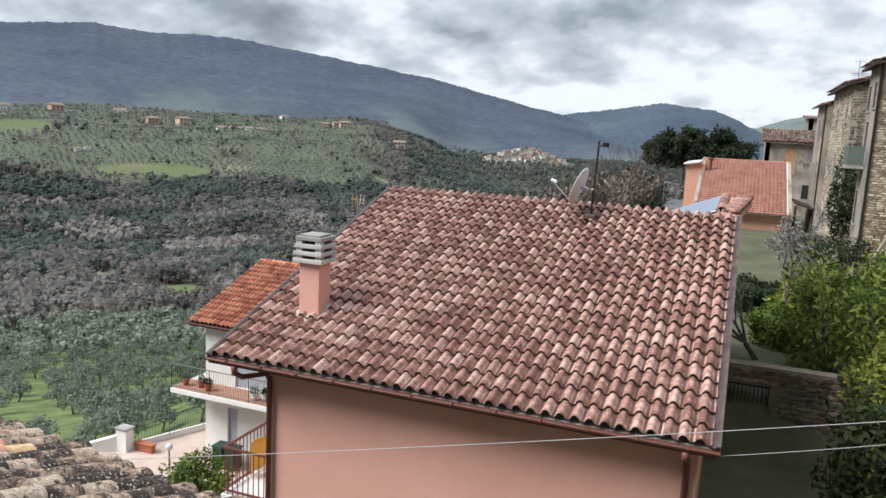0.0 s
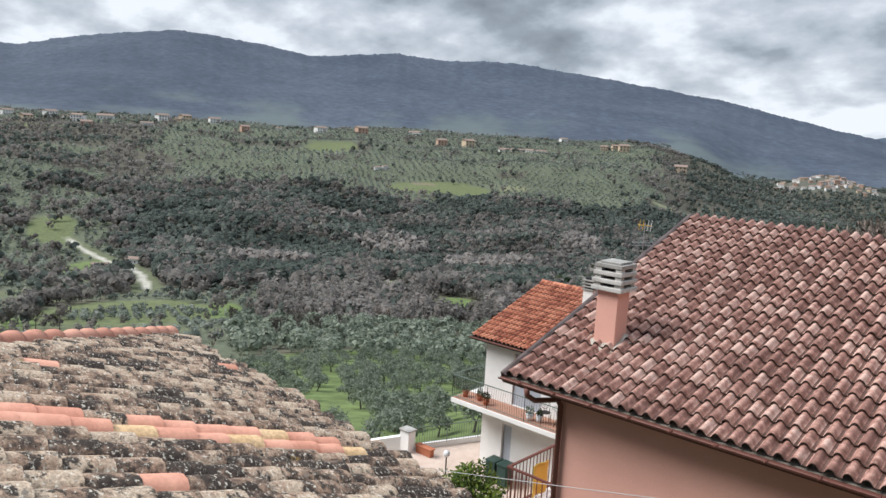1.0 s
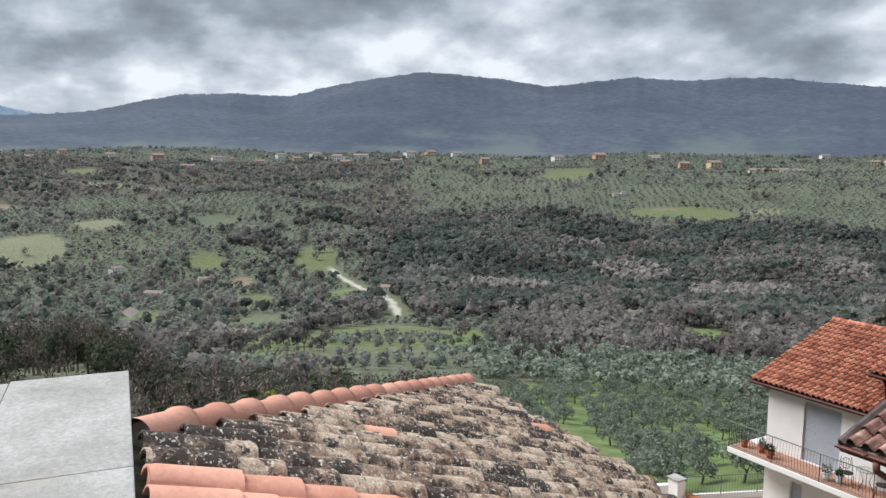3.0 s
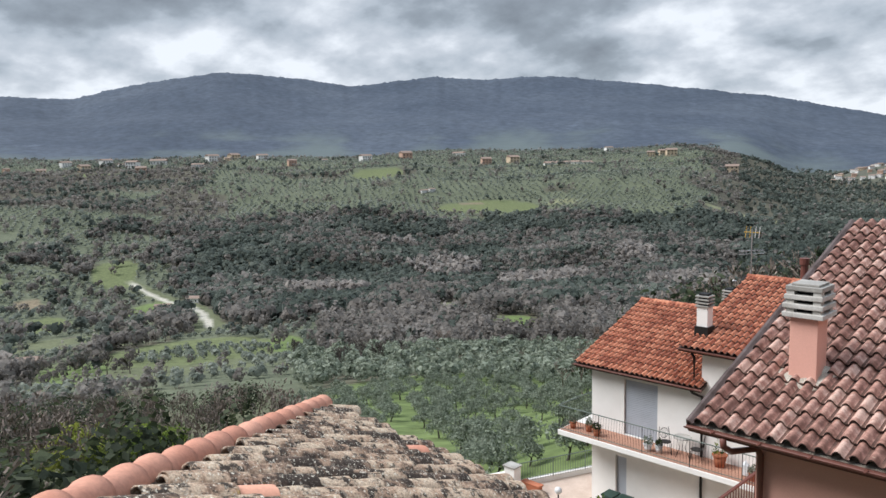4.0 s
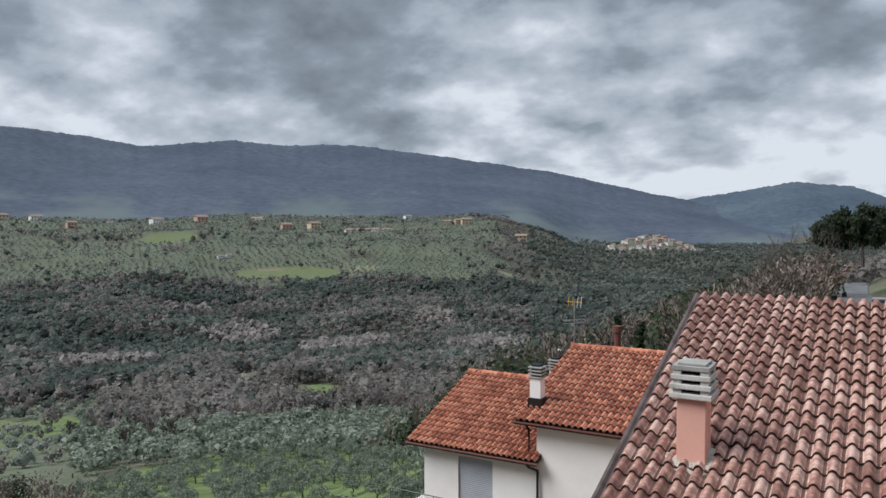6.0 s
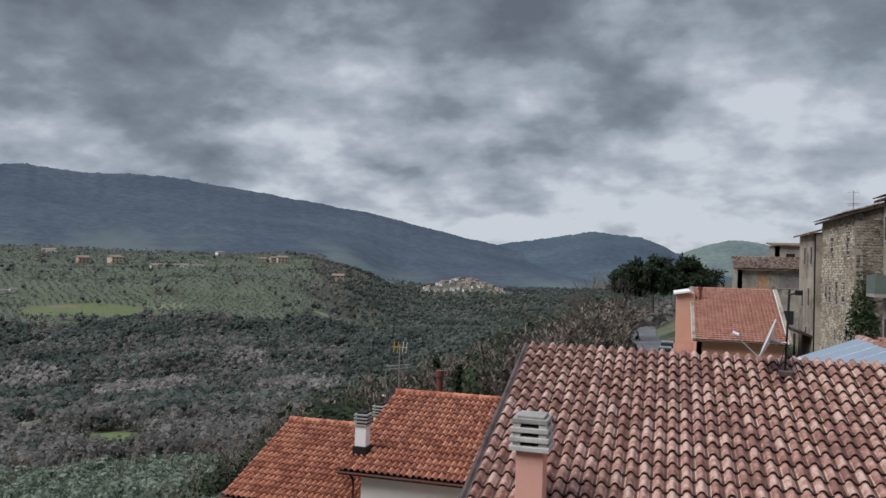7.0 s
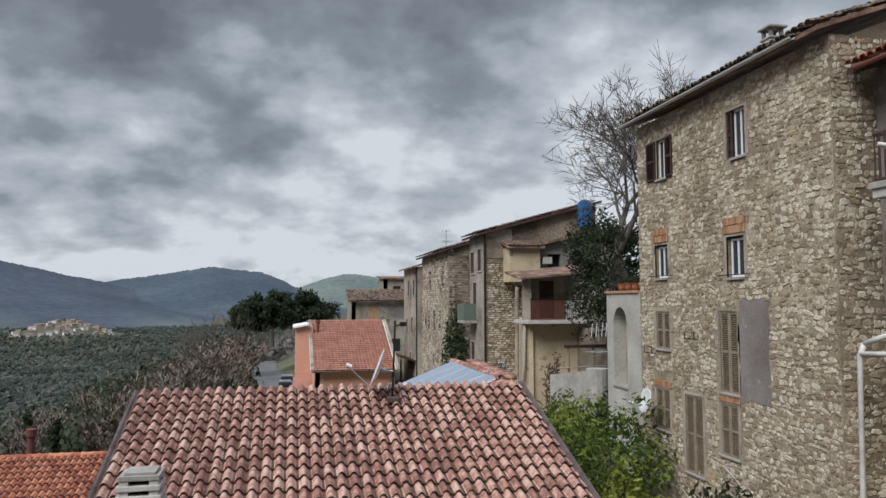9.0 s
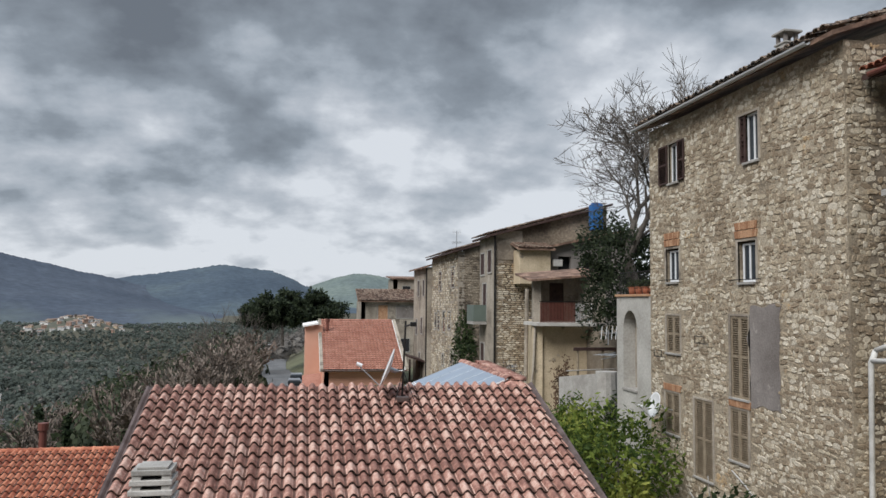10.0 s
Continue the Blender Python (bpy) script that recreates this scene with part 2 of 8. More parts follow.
DISH_RED = plain("red_dish", (0.42, 0.07, 0.06), 0.4)
PALE_PLASTER = mat("pale_grey_plaster", [(0.33, 0.315, 0.285), (0.47, 0.455, 0.42)], 0.7, 12, 0.95, 0.4, 0.012, grain=0.2, spots=[(0.8, 0.62, (0.27, 0.25, 0.215))])
GUTTER_PAINT = plain("pale_grey_gutter", (0.52, 0.53, 0.54), 0.45)
CABLE = plain("pale_cable", (0.42, 0.41, 0.39), 0.6)
YELLOW = plain("yellow_cloth", (0.62, 0.40, 0.07), 0.8)
TEAL = plain("green_antenna", (0.03, 0.30, 0.22), 0.5)
ASPHALT = mat("asphalt", [(0.10, 0.10, 0.10), (0.16, 0.16, 0.16)], 0.5, 20, 0.9, 0.2, 0.005)
CARPAINT = plain("silver_car_paint", (0.32, 0.33, 0.35), 0.3, 0.5)
glass = bpy.data.materials.new("window_glass")
glass.use_nodes = True
_g = glass.node_tree.nodes["Principled BSDF"]
_g.inputs["Base Color"].default_value, _g.inputs["Roughness"].default_value = (0.03, 0.035, 0.04, 1), 0.08
GLASS = glass


def see_through(m, share=0.45):
    """Lets part of the light pass through thin leaves."""
    nt = m.node_tree
    b = nt.nodes["Principled BSDF"]
    t, mx = nt.nodes.new("ShaderNodeBsdfTranslucent"), nt.nodes.new("ShaderNodeMixShader")
    nt.links.new(b.inputs["Base Color"].links[0].from_socket, t.inputs["Color"])
    mx.inputs[0].default_value = share
    nt.links.new(b.outputs[0], mx.inputs[1]), nt.links.new(t.outputs[0], mx.inputs[2])
    nt.links.new(mx.outputs[0], nt.nodes["Material Output"].inputs["Surface"])
    return m


def leafmat(name, a, b, rough=0.75):
    return see_through(mat(name, [a, b], 0.7, 9, rough, 0.0, 0.0, "island", 0.35, grain=0.3))


OLIVE_LEAF = leafmat("olive_leaves", (0.13, 0.158, 0.11), (0.31, 0.345, 0.27))
OAK_LEAF = leafmat("holm_oak_leaves", (0.018, 0.028, 0.014), (0.05, 0.066, 0.032))
BUSH_LEAF = leafmat("laurel_leaves", (0.05, 0.085, 0.018), (0.19, 0.25, 0.045))
YELLOW_LEAF = leafmat("fresh_yellow_leaves", (0.18, 0.22, 0.04), (0.34, 0.36, 0.08))
BLOSSOM = leafmat("blossom", (0.30, 0.27, 0.25), (0.52, 0.49, 0.47))
CYPRESS_LEAF = leafmat("dark_cypress_leaves", (0.02, 0.033, 0.016), (0.055, 0.08, 0.035))
HILL_LEAF = leafmat("hillside_evergreen_leaves", (0.024, 0.034, 0.018), (0.072, 0.088, 0.046))
HILL_TWIGS = mat("brown_twigs", [(0.14, 0.11, 0.092), (0.25, 0.205, 0.172)], 0.2, 3.0, 1.0, 0.0, 0.0, "island", 0.2, grain=0.3)
IVY_LEAF = leafmat("ivy_leaves", (0.02, 0.035, 0.013), (0.06, 0.085, 0.03))
# evergreen and bare valley woods: lifted, greyer colours with distance haze painted in
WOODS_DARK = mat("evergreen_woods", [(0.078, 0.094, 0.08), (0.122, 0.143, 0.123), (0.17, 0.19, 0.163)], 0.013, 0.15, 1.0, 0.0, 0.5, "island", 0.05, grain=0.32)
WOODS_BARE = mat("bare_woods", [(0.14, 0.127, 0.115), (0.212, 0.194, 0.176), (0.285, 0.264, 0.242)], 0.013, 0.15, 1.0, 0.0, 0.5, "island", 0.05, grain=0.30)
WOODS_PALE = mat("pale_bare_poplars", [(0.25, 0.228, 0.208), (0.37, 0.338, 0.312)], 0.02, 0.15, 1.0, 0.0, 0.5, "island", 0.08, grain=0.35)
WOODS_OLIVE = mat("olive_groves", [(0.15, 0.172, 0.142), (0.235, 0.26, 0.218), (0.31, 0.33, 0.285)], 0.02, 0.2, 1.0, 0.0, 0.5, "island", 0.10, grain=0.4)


for _w in (WOODS_DARK, WOODS_BARE, WOODS_PALE, WOODS_OLIVE):
    see_through(_w, 0.5)


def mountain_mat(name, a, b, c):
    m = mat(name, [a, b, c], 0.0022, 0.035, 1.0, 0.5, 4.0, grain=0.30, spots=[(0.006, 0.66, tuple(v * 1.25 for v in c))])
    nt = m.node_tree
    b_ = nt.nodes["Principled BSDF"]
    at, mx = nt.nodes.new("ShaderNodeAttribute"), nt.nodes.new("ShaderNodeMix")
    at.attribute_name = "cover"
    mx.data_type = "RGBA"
    # field tint with haze in its colour as well
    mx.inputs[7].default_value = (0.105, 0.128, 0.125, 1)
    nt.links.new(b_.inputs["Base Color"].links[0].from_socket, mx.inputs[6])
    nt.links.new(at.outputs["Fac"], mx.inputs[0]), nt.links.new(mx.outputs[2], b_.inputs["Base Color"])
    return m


# distance haze is mixed into these base colours, paler for the farther ranges
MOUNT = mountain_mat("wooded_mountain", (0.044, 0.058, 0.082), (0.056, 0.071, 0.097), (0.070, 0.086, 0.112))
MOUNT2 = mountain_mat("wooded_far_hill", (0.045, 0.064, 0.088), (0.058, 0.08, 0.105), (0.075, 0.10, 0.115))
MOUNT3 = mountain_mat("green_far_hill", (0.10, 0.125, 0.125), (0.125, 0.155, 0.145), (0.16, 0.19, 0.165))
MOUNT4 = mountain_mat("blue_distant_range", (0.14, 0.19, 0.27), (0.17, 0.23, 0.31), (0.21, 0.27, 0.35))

# ---- mesh helpers ----


def mesh_of(name, bm, material, smooth=False):
    me = bpy.data.meshes.new(name)
    bm.normal_update()
    bm.to_mesh(me)
    bm.free()
    me.materials.append(material)
    if smooth:
        me.polygons.foreach_set("use_smooth", [True] * len(me.polygons))
    return me


def part(name, bm, material, parent=None, label="", smooth=False):
    ob = new(name, mesh_of(name, bm, material, smooth))
    ob.parent = parent
    return tagged(ob, label)


def np_part(name, verts, faces, material, parent=None, label="", smooth=False):
    me = bpy.data.meshes.new(name)
    me.from_pydata(verts, [], faces)
    me.materials.append(material)
    if smooth:
        me.polygons.foreach_set("use_smooth", [True] * len(me.polygons))
    ob = new(name, me)
    ob.parent = parent
    return tagged(ob, label)


def thing(name, label, category, group="", kind="", at=None):
    ob = new(name)
    ob.empty_display_size = 0.2
    if at is not None:
        ob.matrix_world = at if isinstance(at, Matrix) else Matrix.Translation(at)
    return tagged(ob, label, category, group, kind)


def box(x0, x1, y0, y1, z0, z1, bevel=0.0, bm=None):
    bm = bm or bmesh.new()
    r = bmesh.ops.create_cube(bm, size=1, matrix=Matrix.Translation(((x0 + x1) / 2, (y0 + y1) / 2, (z0 + z1) / 2)) @ Matrix.Diagonal((abs(x1 - x0), abs(y1 - y0), abs(z1 - z0), 1)))
    if bevel:
        es = list({e for v in r["verts"] for e in v.link_edges})
        bmesh.ops.bevel(bm, geom=es, offset=bevel, segments=2, profile=0.6, affect="EDGES")
    return bm


def rod(a, b, r, bm=None, n=8, r2=None):
    bm = bm or bmesh.new()
    a, b = Vector(a), Vector(b)
    q = (b - a).to_track_quat("Z", "Y").to_matrix().to_4x4()
    bmesh.ops.create_cone(bm, cap_ends=True, segments=n, radius1=r, radius2=r if r2 is None else r2, depth=(b - a).length, matrix=Matrix.Translation((a + b) / 2) @ q)
    return bm


def tube(points, r, bm=None, n=8):
    """A bent pipe through points, with mitred rings."""
    bm = bm or bmesh.new()
    pts = [Vector(p) for p in points]
    rings = []
    for i, p in enumerate(pts):
        d = ((pts[i] - pts[i - 1]).normalized() if i else Vector()) + ((pts[i + 1] - pts[i]).normalized() if i < len(pts) - 1 else Vector())
        q = d.to_track_quat("Z", "Y").to_matrix()
        rings.append([bm.verts.new(p + q @ Vector((math.cos(a) * r, math.sin(a) * r, 0))) for a in [2 * math.pi * k / n for k in range(n)]])
    for a, b in zip(rings, rings[1:]):
        for k in range(n):
            bm.faces.new((a[k], a[(k + 1) % n], b[(k + 1) % n], b[k]))
    bm.faces.new(rings[0][::-1]), bm.faces.new(rings[-1])
    return bm


def sag(a, b, drop, n=14):
    a, b = Vector(a), Vector(b)
    return [a.lerp(b, i / n) - Vector((0, 0, drop * 4 * (i / n) * (1 - i / n))) for i in range(n + 1)]


def wall(name, origin, along, length, z0, z1, depth, holes, material, parent=None, label="", top=None):
    """An upright wall from origin along a flat direction; depth goes to the left of it; holes (u0, u1, z0, z1) go through. top: other heights at its two ends."""
    o, u = Vector((*origin[:2], 0)), Vector((*along[:2], 0)).normalized()
    w = Vector((-u.y, u.x, 0)) * depth
    us = sorted({0.0, length, *[v for h in holes for v in h[:2]]})
    zs = sorted({z0, z1, *[v for h in holes for v in h[2:]]})
    bm = bmesh.new()

    def lift(a, z):
        if top is None or z < z1 - 1e-6:
            return z
        return top[0] + (top[1] - top[0]) * a / length

    def quad(*p):
        bm.faces.new([bm.verts.new(v) for v in p])

    def solid(i, j):
        if not (0 <= i < len(us) - 1 and 0 <= j < len(zs) - 1):
            return False
        cu, cz = (us[i] + us[i + 1]) / 2, (zs[j] + zs[j + 1]) / 2
        return not any(h[0] < cu < h[1] and h[2] < cz < h[3] for h in holes)

    for i in range(len(us) - 1):
        for j in range(len(zs) - 1):
            if not solid(i, j):
                continue
            a, b, c, d = us[i], us[i + 1], zs[j], zs[j + 1]
            A, B = o + u * a, o + u * b
            p = [A + Vector((0, 0, lift(a, c))), B + Vector((0, 0, lift(b, c))), B + Vector((0, 0, lift(b, d))), A + Vector((0, 0, lift(a, d)))]
            q = [v + w for v in p]
            quad(*p), quad(*q[::-1])
            for k, (di, dj) in enumerate(((0, -1), (1, 0), (0, 1), (-1, 0))):
                if not solid(i + di, j + dj):
                    quad(p[(k + 1) % 4], p[k], q[k], q[(k + 1) % 4])
    bmesh.ops.remove_doubles(bm, verts=bm.verts, dist=0.0005)
    bmesh.ops.recalc_face_normals(bm, faces=bm.faces)
    return part(name, bm, material, parent, label)


def slope_sheet(corners, thick, material, name, parent, label=""):
    """A flat slab under four corners, given anticlockwise from above."""
    bm = bmesh.new()
    t = [bm.verts.new(c) for c in corners]
    b = [bm.verts.new(Vector(c) - Vector((0, 0, thick))) for c in corners]
    bm.faces.new(t), bm.faces.new(b[::-1])
    n = len(t)
    for i in range(n):
        bm.faces.new((t[(i + 1) % n], t[i], b[i], b[(i + 1) % n]))
    return part(name, bm, material, parent, label)


# ---- roof tiles ----


def wave_tile(w, length, h=0.058, thick=0.028, n=11):
    """One interlocking tile: a barrel beside a flat pan, seen edge at the low end. x across, y up the slope."""
    vs, fs = [], []
    prof = []
    for i in range(n):
        x = i / (n - 1)
        if x < 0.62:
            z = h * math.sin(math.pi * x / 0.62) ** 0.72 if 0 < x else 0.0
        else:
            z = -0.014 * math.sin(math.pi * (x - 0.62) / 0.38)
        prof.append((x * w, z))
    for y, lift in ((0.0, 0.056), (length * 0.5, 0.031), (length * 1.1, 0.002)):
        vs += [(x, y, z + lift) for x, z in prof]
    vs += [(x, 0.002, z + 0.056 - thick) for x, z in prof] + [(x, length * 0.5, z + 0.031 - thick) for x, z in prof]
    for r in range(2):
        fs += [(r * n + i, r * n + i + 1, (r + 1) * n + i + 1, (r + 1) * n + i) for i in range(n - 1)]
    fs += [(3 * n + i, 3 * n + i + 1, i + 1, i) for i in range(n - 1)]
    fs += [(4 * n + i, 4 * n + i + 1, 3 * n + i + 1, 3 * n + i) for i in range(n - 1)]
    return vs, fs


def barrel_tile(r0, r1, length, thick=0.014, n=7, up=1):
    """One half-round tile, wider at its low end (up=1), or a channel tile laid on its back (up=-1)."""
    vs, fs = [], []
    for y, r in ((0.0, r0), (length, r1)):
        for rr in (r, r - thick):
            for i in range(n):
                a = math.pi * i / (n - 1)
                vs.append((-math.cos(a) * rr, y, up * math.sin(a) * rr * (0.82 if r0 < 0.11 else 0.56)))
    if up > 0:
        fs.append(tuple(range(2 * n - 1, n - 1, -1)))
    for i in range(n - 1):
        q = [(i, i + 1, 2 * n + i + 1, 2 * n + i), (n + i + 1, n + i, i, i + 1), (2 * n + n + i, 2 * n + n + i + 1, n + i + 1, n + i), (2 * n + i, 2 * n + i + 1, 3 * n + i + 1, 3 * n + i)]
        fs += q if up > 0 else [f[::-1] for f in q]
    return vs, fs


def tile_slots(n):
    """Material slots of a wave tile's n faces: body, painted shade on the edge below, dirty shaded pan between the
    barrels.
    """
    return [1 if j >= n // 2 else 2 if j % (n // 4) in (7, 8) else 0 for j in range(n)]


def lay(name, proto, poses, material, parent, limit=300, shade=True, lip=None):
    """Lays copies of proto (verts, faces, or a list of such): the first ones as pieces, the others joined."""
    protos = proto if isinstance(proto, list) else [proto]
    meshes = []
    for v, f in protos:
        me = bpy.data.meshes.new(name)
        me.from_pydata(v, [], f)
        me.materials.append(material)
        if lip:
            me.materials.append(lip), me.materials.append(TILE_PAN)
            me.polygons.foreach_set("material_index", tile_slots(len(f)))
        if shade:
            me.polygons.foreach_set("use_smooth", [True] * len(me.polygons))
        meshes.append(me)
    for i, m in enumerate(poses[:limit]):
        ob = new(name, meshes[i % len(meshes)])
        ob.parent = parent
        ob.matrix_local = m
    rest = poses[limit:]
    if rest:
        V, F, n = [], [], 0
        arr = [np.array(v) for v, f in protos]
        for i, m in enumerate(rest):
            k = i % len(protos)
            a = np.array(m)
            V.append(arr[k] @ a[:3, :3].T + a[:3, 3])
            F += [tuple(j + n for j in f) for f in protos[k][1]]
            n += len(arr[k])
        me = bpy.data.meshes.new(name + "_field")
        me.from_pydata(np.concatenate(V).tolist(), [], F)
        isl = bpy.data.materials.get(material.name + "_joined")
        if isl is None:
            isl = material.copy()
            isl.name = material.name + "_joined"
            nt = isl.node_tree
            geo = next(n for n in nt.nodes if n.type == "NEW_GEOMETRY")
            for n_ in nt.nodes:
                if n_.type == "OBJECT_INFO":
                    for l_ in list(n_.outputs["Random"].links):
                        nt.links.new(geo.outputs["Random Per Island"], l_.to_socket)
        me.materials.append(isl)
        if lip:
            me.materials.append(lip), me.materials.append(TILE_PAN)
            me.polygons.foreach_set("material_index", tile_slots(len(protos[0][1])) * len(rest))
        if shade:
            me.polygons.foreach_set("use_smooth", [True] * len(me.polygons))
        ob = new(name + "_field", me)
        ob.parent = parent
        tagged(ob, kind="stuff")


def plane_frame(origin, along, up):
    """Axes of a roof plane: x along the eave, y up the slope, z out."""
    x = Vector(along).normalized()
    y = Vector(up)
    y = (y - x * y.dot(x)).normalized()
    z = x.cross(y)
    m = Matrix((x, y, z)).transposed().to_4x4()
    m.translation = origin
    return m


def tiled(parent, origin, along, up, width, length, cols, rows, material, limit=300, seed=1, h=0.078, jitter=0.006):
    rng = random.Random(seed)
    fr = plane_frame(origin, along, up)
    w, l = width / cols, length / rows
    poses = []
    for r in range(rows):
        for c in range(cols):
            j = Matrix.Translation((c * w + rng.uniform(-jitter, jitter), r * l + rng.uniform(-jitter, jitter) * 1.5, rng.uniform(0, jitter)))
            poses.append(fr @ j @ Euler((rng.uniform(-.012, .012), rng.uniform(-.02, .02), rng.uniform(-.012, .012))).to_matrix().to_4x4())
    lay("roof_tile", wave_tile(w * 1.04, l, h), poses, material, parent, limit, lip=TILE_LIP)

# ---- land ----
CX, CY = -4.0, 0.0
PROF_R = [0, 20, 45, 70, 120, 200, 350, 550, 700, 900, 1200, 1600, 2000, 2600, 3400, 5200]
PROF_Z = [-11, -14, -19, -26, -39, -56, -82, -103, -110, -97, -68, -27, -3, 12, 25, 40]


def smooth01(a, b, v):
    t = np.clip((v - a) / (b - a), 0, 1)
    return t * t * (3 - 2 * t)


def wavy(x, y, s, seed=0.0):
    """Smooth rolling noise between about -1 and 1, from a few crossed waves."""
    x, y = x / s + seed * 1.7, y / s - seed * 2.3
    return (np.sin(x * 1.3 + 2.1 * np.sin(y * 0.7)) + np.sin(y * 1.7 + 1.6 * np.sin(x * 0.9 + 1)) + 0.6 * np.sin(x * 2.9 + y * 2.3) + 0.5 * np.sin(x * 4.1 - y * 3.7 + 2)) / 3.1


def land(x, y):
    x, y = np.asarray(x, float), np.asarray(y, float)
    dx, dy = x - CX, y - CY
    r = np.hypot(dx, dy)
    az = np.degrees(np.arctan2(dx, dy))
    far = np.interp(r, PROF_R, PROF_Z)
    # the plateau sinks towards the village
    low = smooth01(-27.5, -18.5, az + 1.3 * wavy(x, y, 120, 2)) * smooth01(800, 1250, r) * (1 - smooth01(60, 120, az))
    far = far - low * np.interp(r, [800, 1200, 1600, 2000, 2300, 3400], [0, 42, 92, 92, 84, 72])
    far = far + smooth01(200, 900, r) * (1 - 0.5 * smooth01(1500, 2500, r)) * (13 * wavy(x, y, 230) + 6 * wavy(x, y, 90, 3))
    far = far + 9 * wavy(x, y, 380, 5) * smooth01(1350, 1900, r) * (1 - low)
    # a wooded shoulder of the near slope
    far = far + 9 * smooth01(-77, -86, az) * smooth01(45, 85, r) * smooth01(240, 150, r)
    # the mound of the far village
    far = far + 34 * np.exp(-((az + 14.8) / 2.4) ** 2 - ((r - 2170) / 120) ** 2)
    # the town's own hill, running north
    hill = -5.0 - 0.43 * np.maximum(0, -x - 2.0) - 0.02 * np.maximum(0, y - 40) + 0.5 * wavy(x, y, 14, 5) * smooth01(30, 60, r)
    hill = hill - 1.6 * smooth01(21.4, 20.4, y) * smooth01(-3, -1, x)
    hill = hill - 130 * smooth01(220, 700, y)
    z = np.maximum(far, hill)
    yard = smooth01(-28, -25, x) * smooth01(-9.6, -10.6, x) * smooth01(16.5, 18.5, y) * smooth01(31, 29, y)
    z = z * (1 - yard) + yard * np.minimum(z, -13.3)
    # the street on which the camera is carried, behind the old roofs
    street = smooth01(0.32, 0.1, y) * smooth01(-9.0, -7.9, x)
    z = z * (1 - street) + street * -0.15
    south = smooth01(0.1, -3, y)
    return z * (1 - south * smooth01(-40, -9, x)) + south * smooth01(-40, -9, x) * -0.15


def grid_sheet(name, rs, azs, zf, material, label, smooth=True, category="ground"):
    R, A = np.meshgrid(rs, np.radians(azs), indexing="ij")
    X, Y = CX + R * np.sin(A), CY + R * np.cos(A)
    Z = zf(X, Y, R, np.degrees(A))
    n, m = R.shape
    idx = np.arange(n * m).reshape(n, m)
    q = np.stack([idx[:-1, :-1], idx[:-1, 1:], idx[1:, 1:], idx[1:, :-1]], -1).reshape(-1, 4)[:, ::-1]
    ob = np_part(name, np.stack([X, Y, Z], -1).reshape(-1, 3).tolist(), q.tolist(), material, None, label, smooth)
    return tagged(ob, label, category, "", "structure")


def ground_mat():
    m = mat("valley_ground", [(0.055, 0.052, 0.035), (0.085, 0.085, 0.05), (0.115, 0.11, 0.065)], 0.012, 0.35, 1.0, 0.5, 0.4, grain=0.5)
    nt = m.node_tree
    b = nt.nodes["Principled BSDF"]
    src = b.inputs["Base Color"].links[0].from_socket
    at = nt.nodes.new("ShaderNodeAttribute")
    at.attribute_name = "cover"
    mx = nt.nodes.new("ShaderNodeMix")
    mx.data_type = "RGBA"
    mx.inputs[0].default_value = 0.75
    mul = nt.nodes.new("ShaderNodeMix")
    mul.data_type, mul.blend_type = "RGBA", "MULTIPLY"
    mul.inputs[0].default_value = 1.0
    nz = next(n for n in nt.nodes if n.type == "TEX_NOISE" and abs(n.inputs["Scale"].default_value - 0.35) < 0.01)
    mr = nt.nodes.new("ShaderNodeMapRange")
    mr.inputs["From Min"].default_value, mr.inputs["From Max"].default_value = 0.3, 0.7
    mr.inputs["To Min"].default_value, mr.inputs["To Max"].default_value = 0.65, 1.3
    nt.links.new(nz.outputs[0], mr.inputs["Value"])
    nt.links.new(at.outputs["Color"], mul.inputs[6]), nt.links.new(mr.outputs[0], mul.inputs[7])
    nt.links.new(src, mx.inputs[6]), nt.links.new(mul.outputs[2], mx.inputs[7])
    nt.links.new(mx.outputs[2], b.inputs["Base Color"])
    return m


# fields: azimuth, distance, half-width in degrees, half-depth in metres, tilt, colour
GRASS, PALE, OLIVEG, EARTH = (0.12, 0.145, 0.058), (0.185, 0.19, 0.11), (0.10, 0.116, 0.075), (0.21, 0.165, 0.11)
MEADOW = (0.12, 0.17, 0.05)
LEFT_FIELDS = [
    (-63.8, 330, 6.6, 66, GRASS), (-57.5, 335, 1.6, 46, MEADOW), (-72.2, 300, 2.4, 50, MEADOW), (-66.3, 590, 2.2, 60, MEADOW), (-69.0, 790, 1.6, 60, GRASS), (-88.3, 870, 2.4, 75, PALE),
    (-82.5, 1370, 3.0, 48, PALE), (-90.5, 1190, 2.0, 40, EARTH), (-92.0, 1070, 1.8, 50, PALE), (-79.5, 1320, 2.4, 40, PALE), (-81.0, 490, 1.9, 42, GRASS), (-77.0, 800, 1.2, 36, GRASS),
    (-74.5, 700, 1.0, 30, EARTH), (-70.0, 1750, 2.0, 60, GRASS), (-85.0, 1600, 1.3, 60, GRASS), (-73.5, 560, 1.5, 45, GRASS), (-84.0, 980, 1.6, 40, PALE), (-76.0, 1000, 1.4, 45, OLIVEG),
]
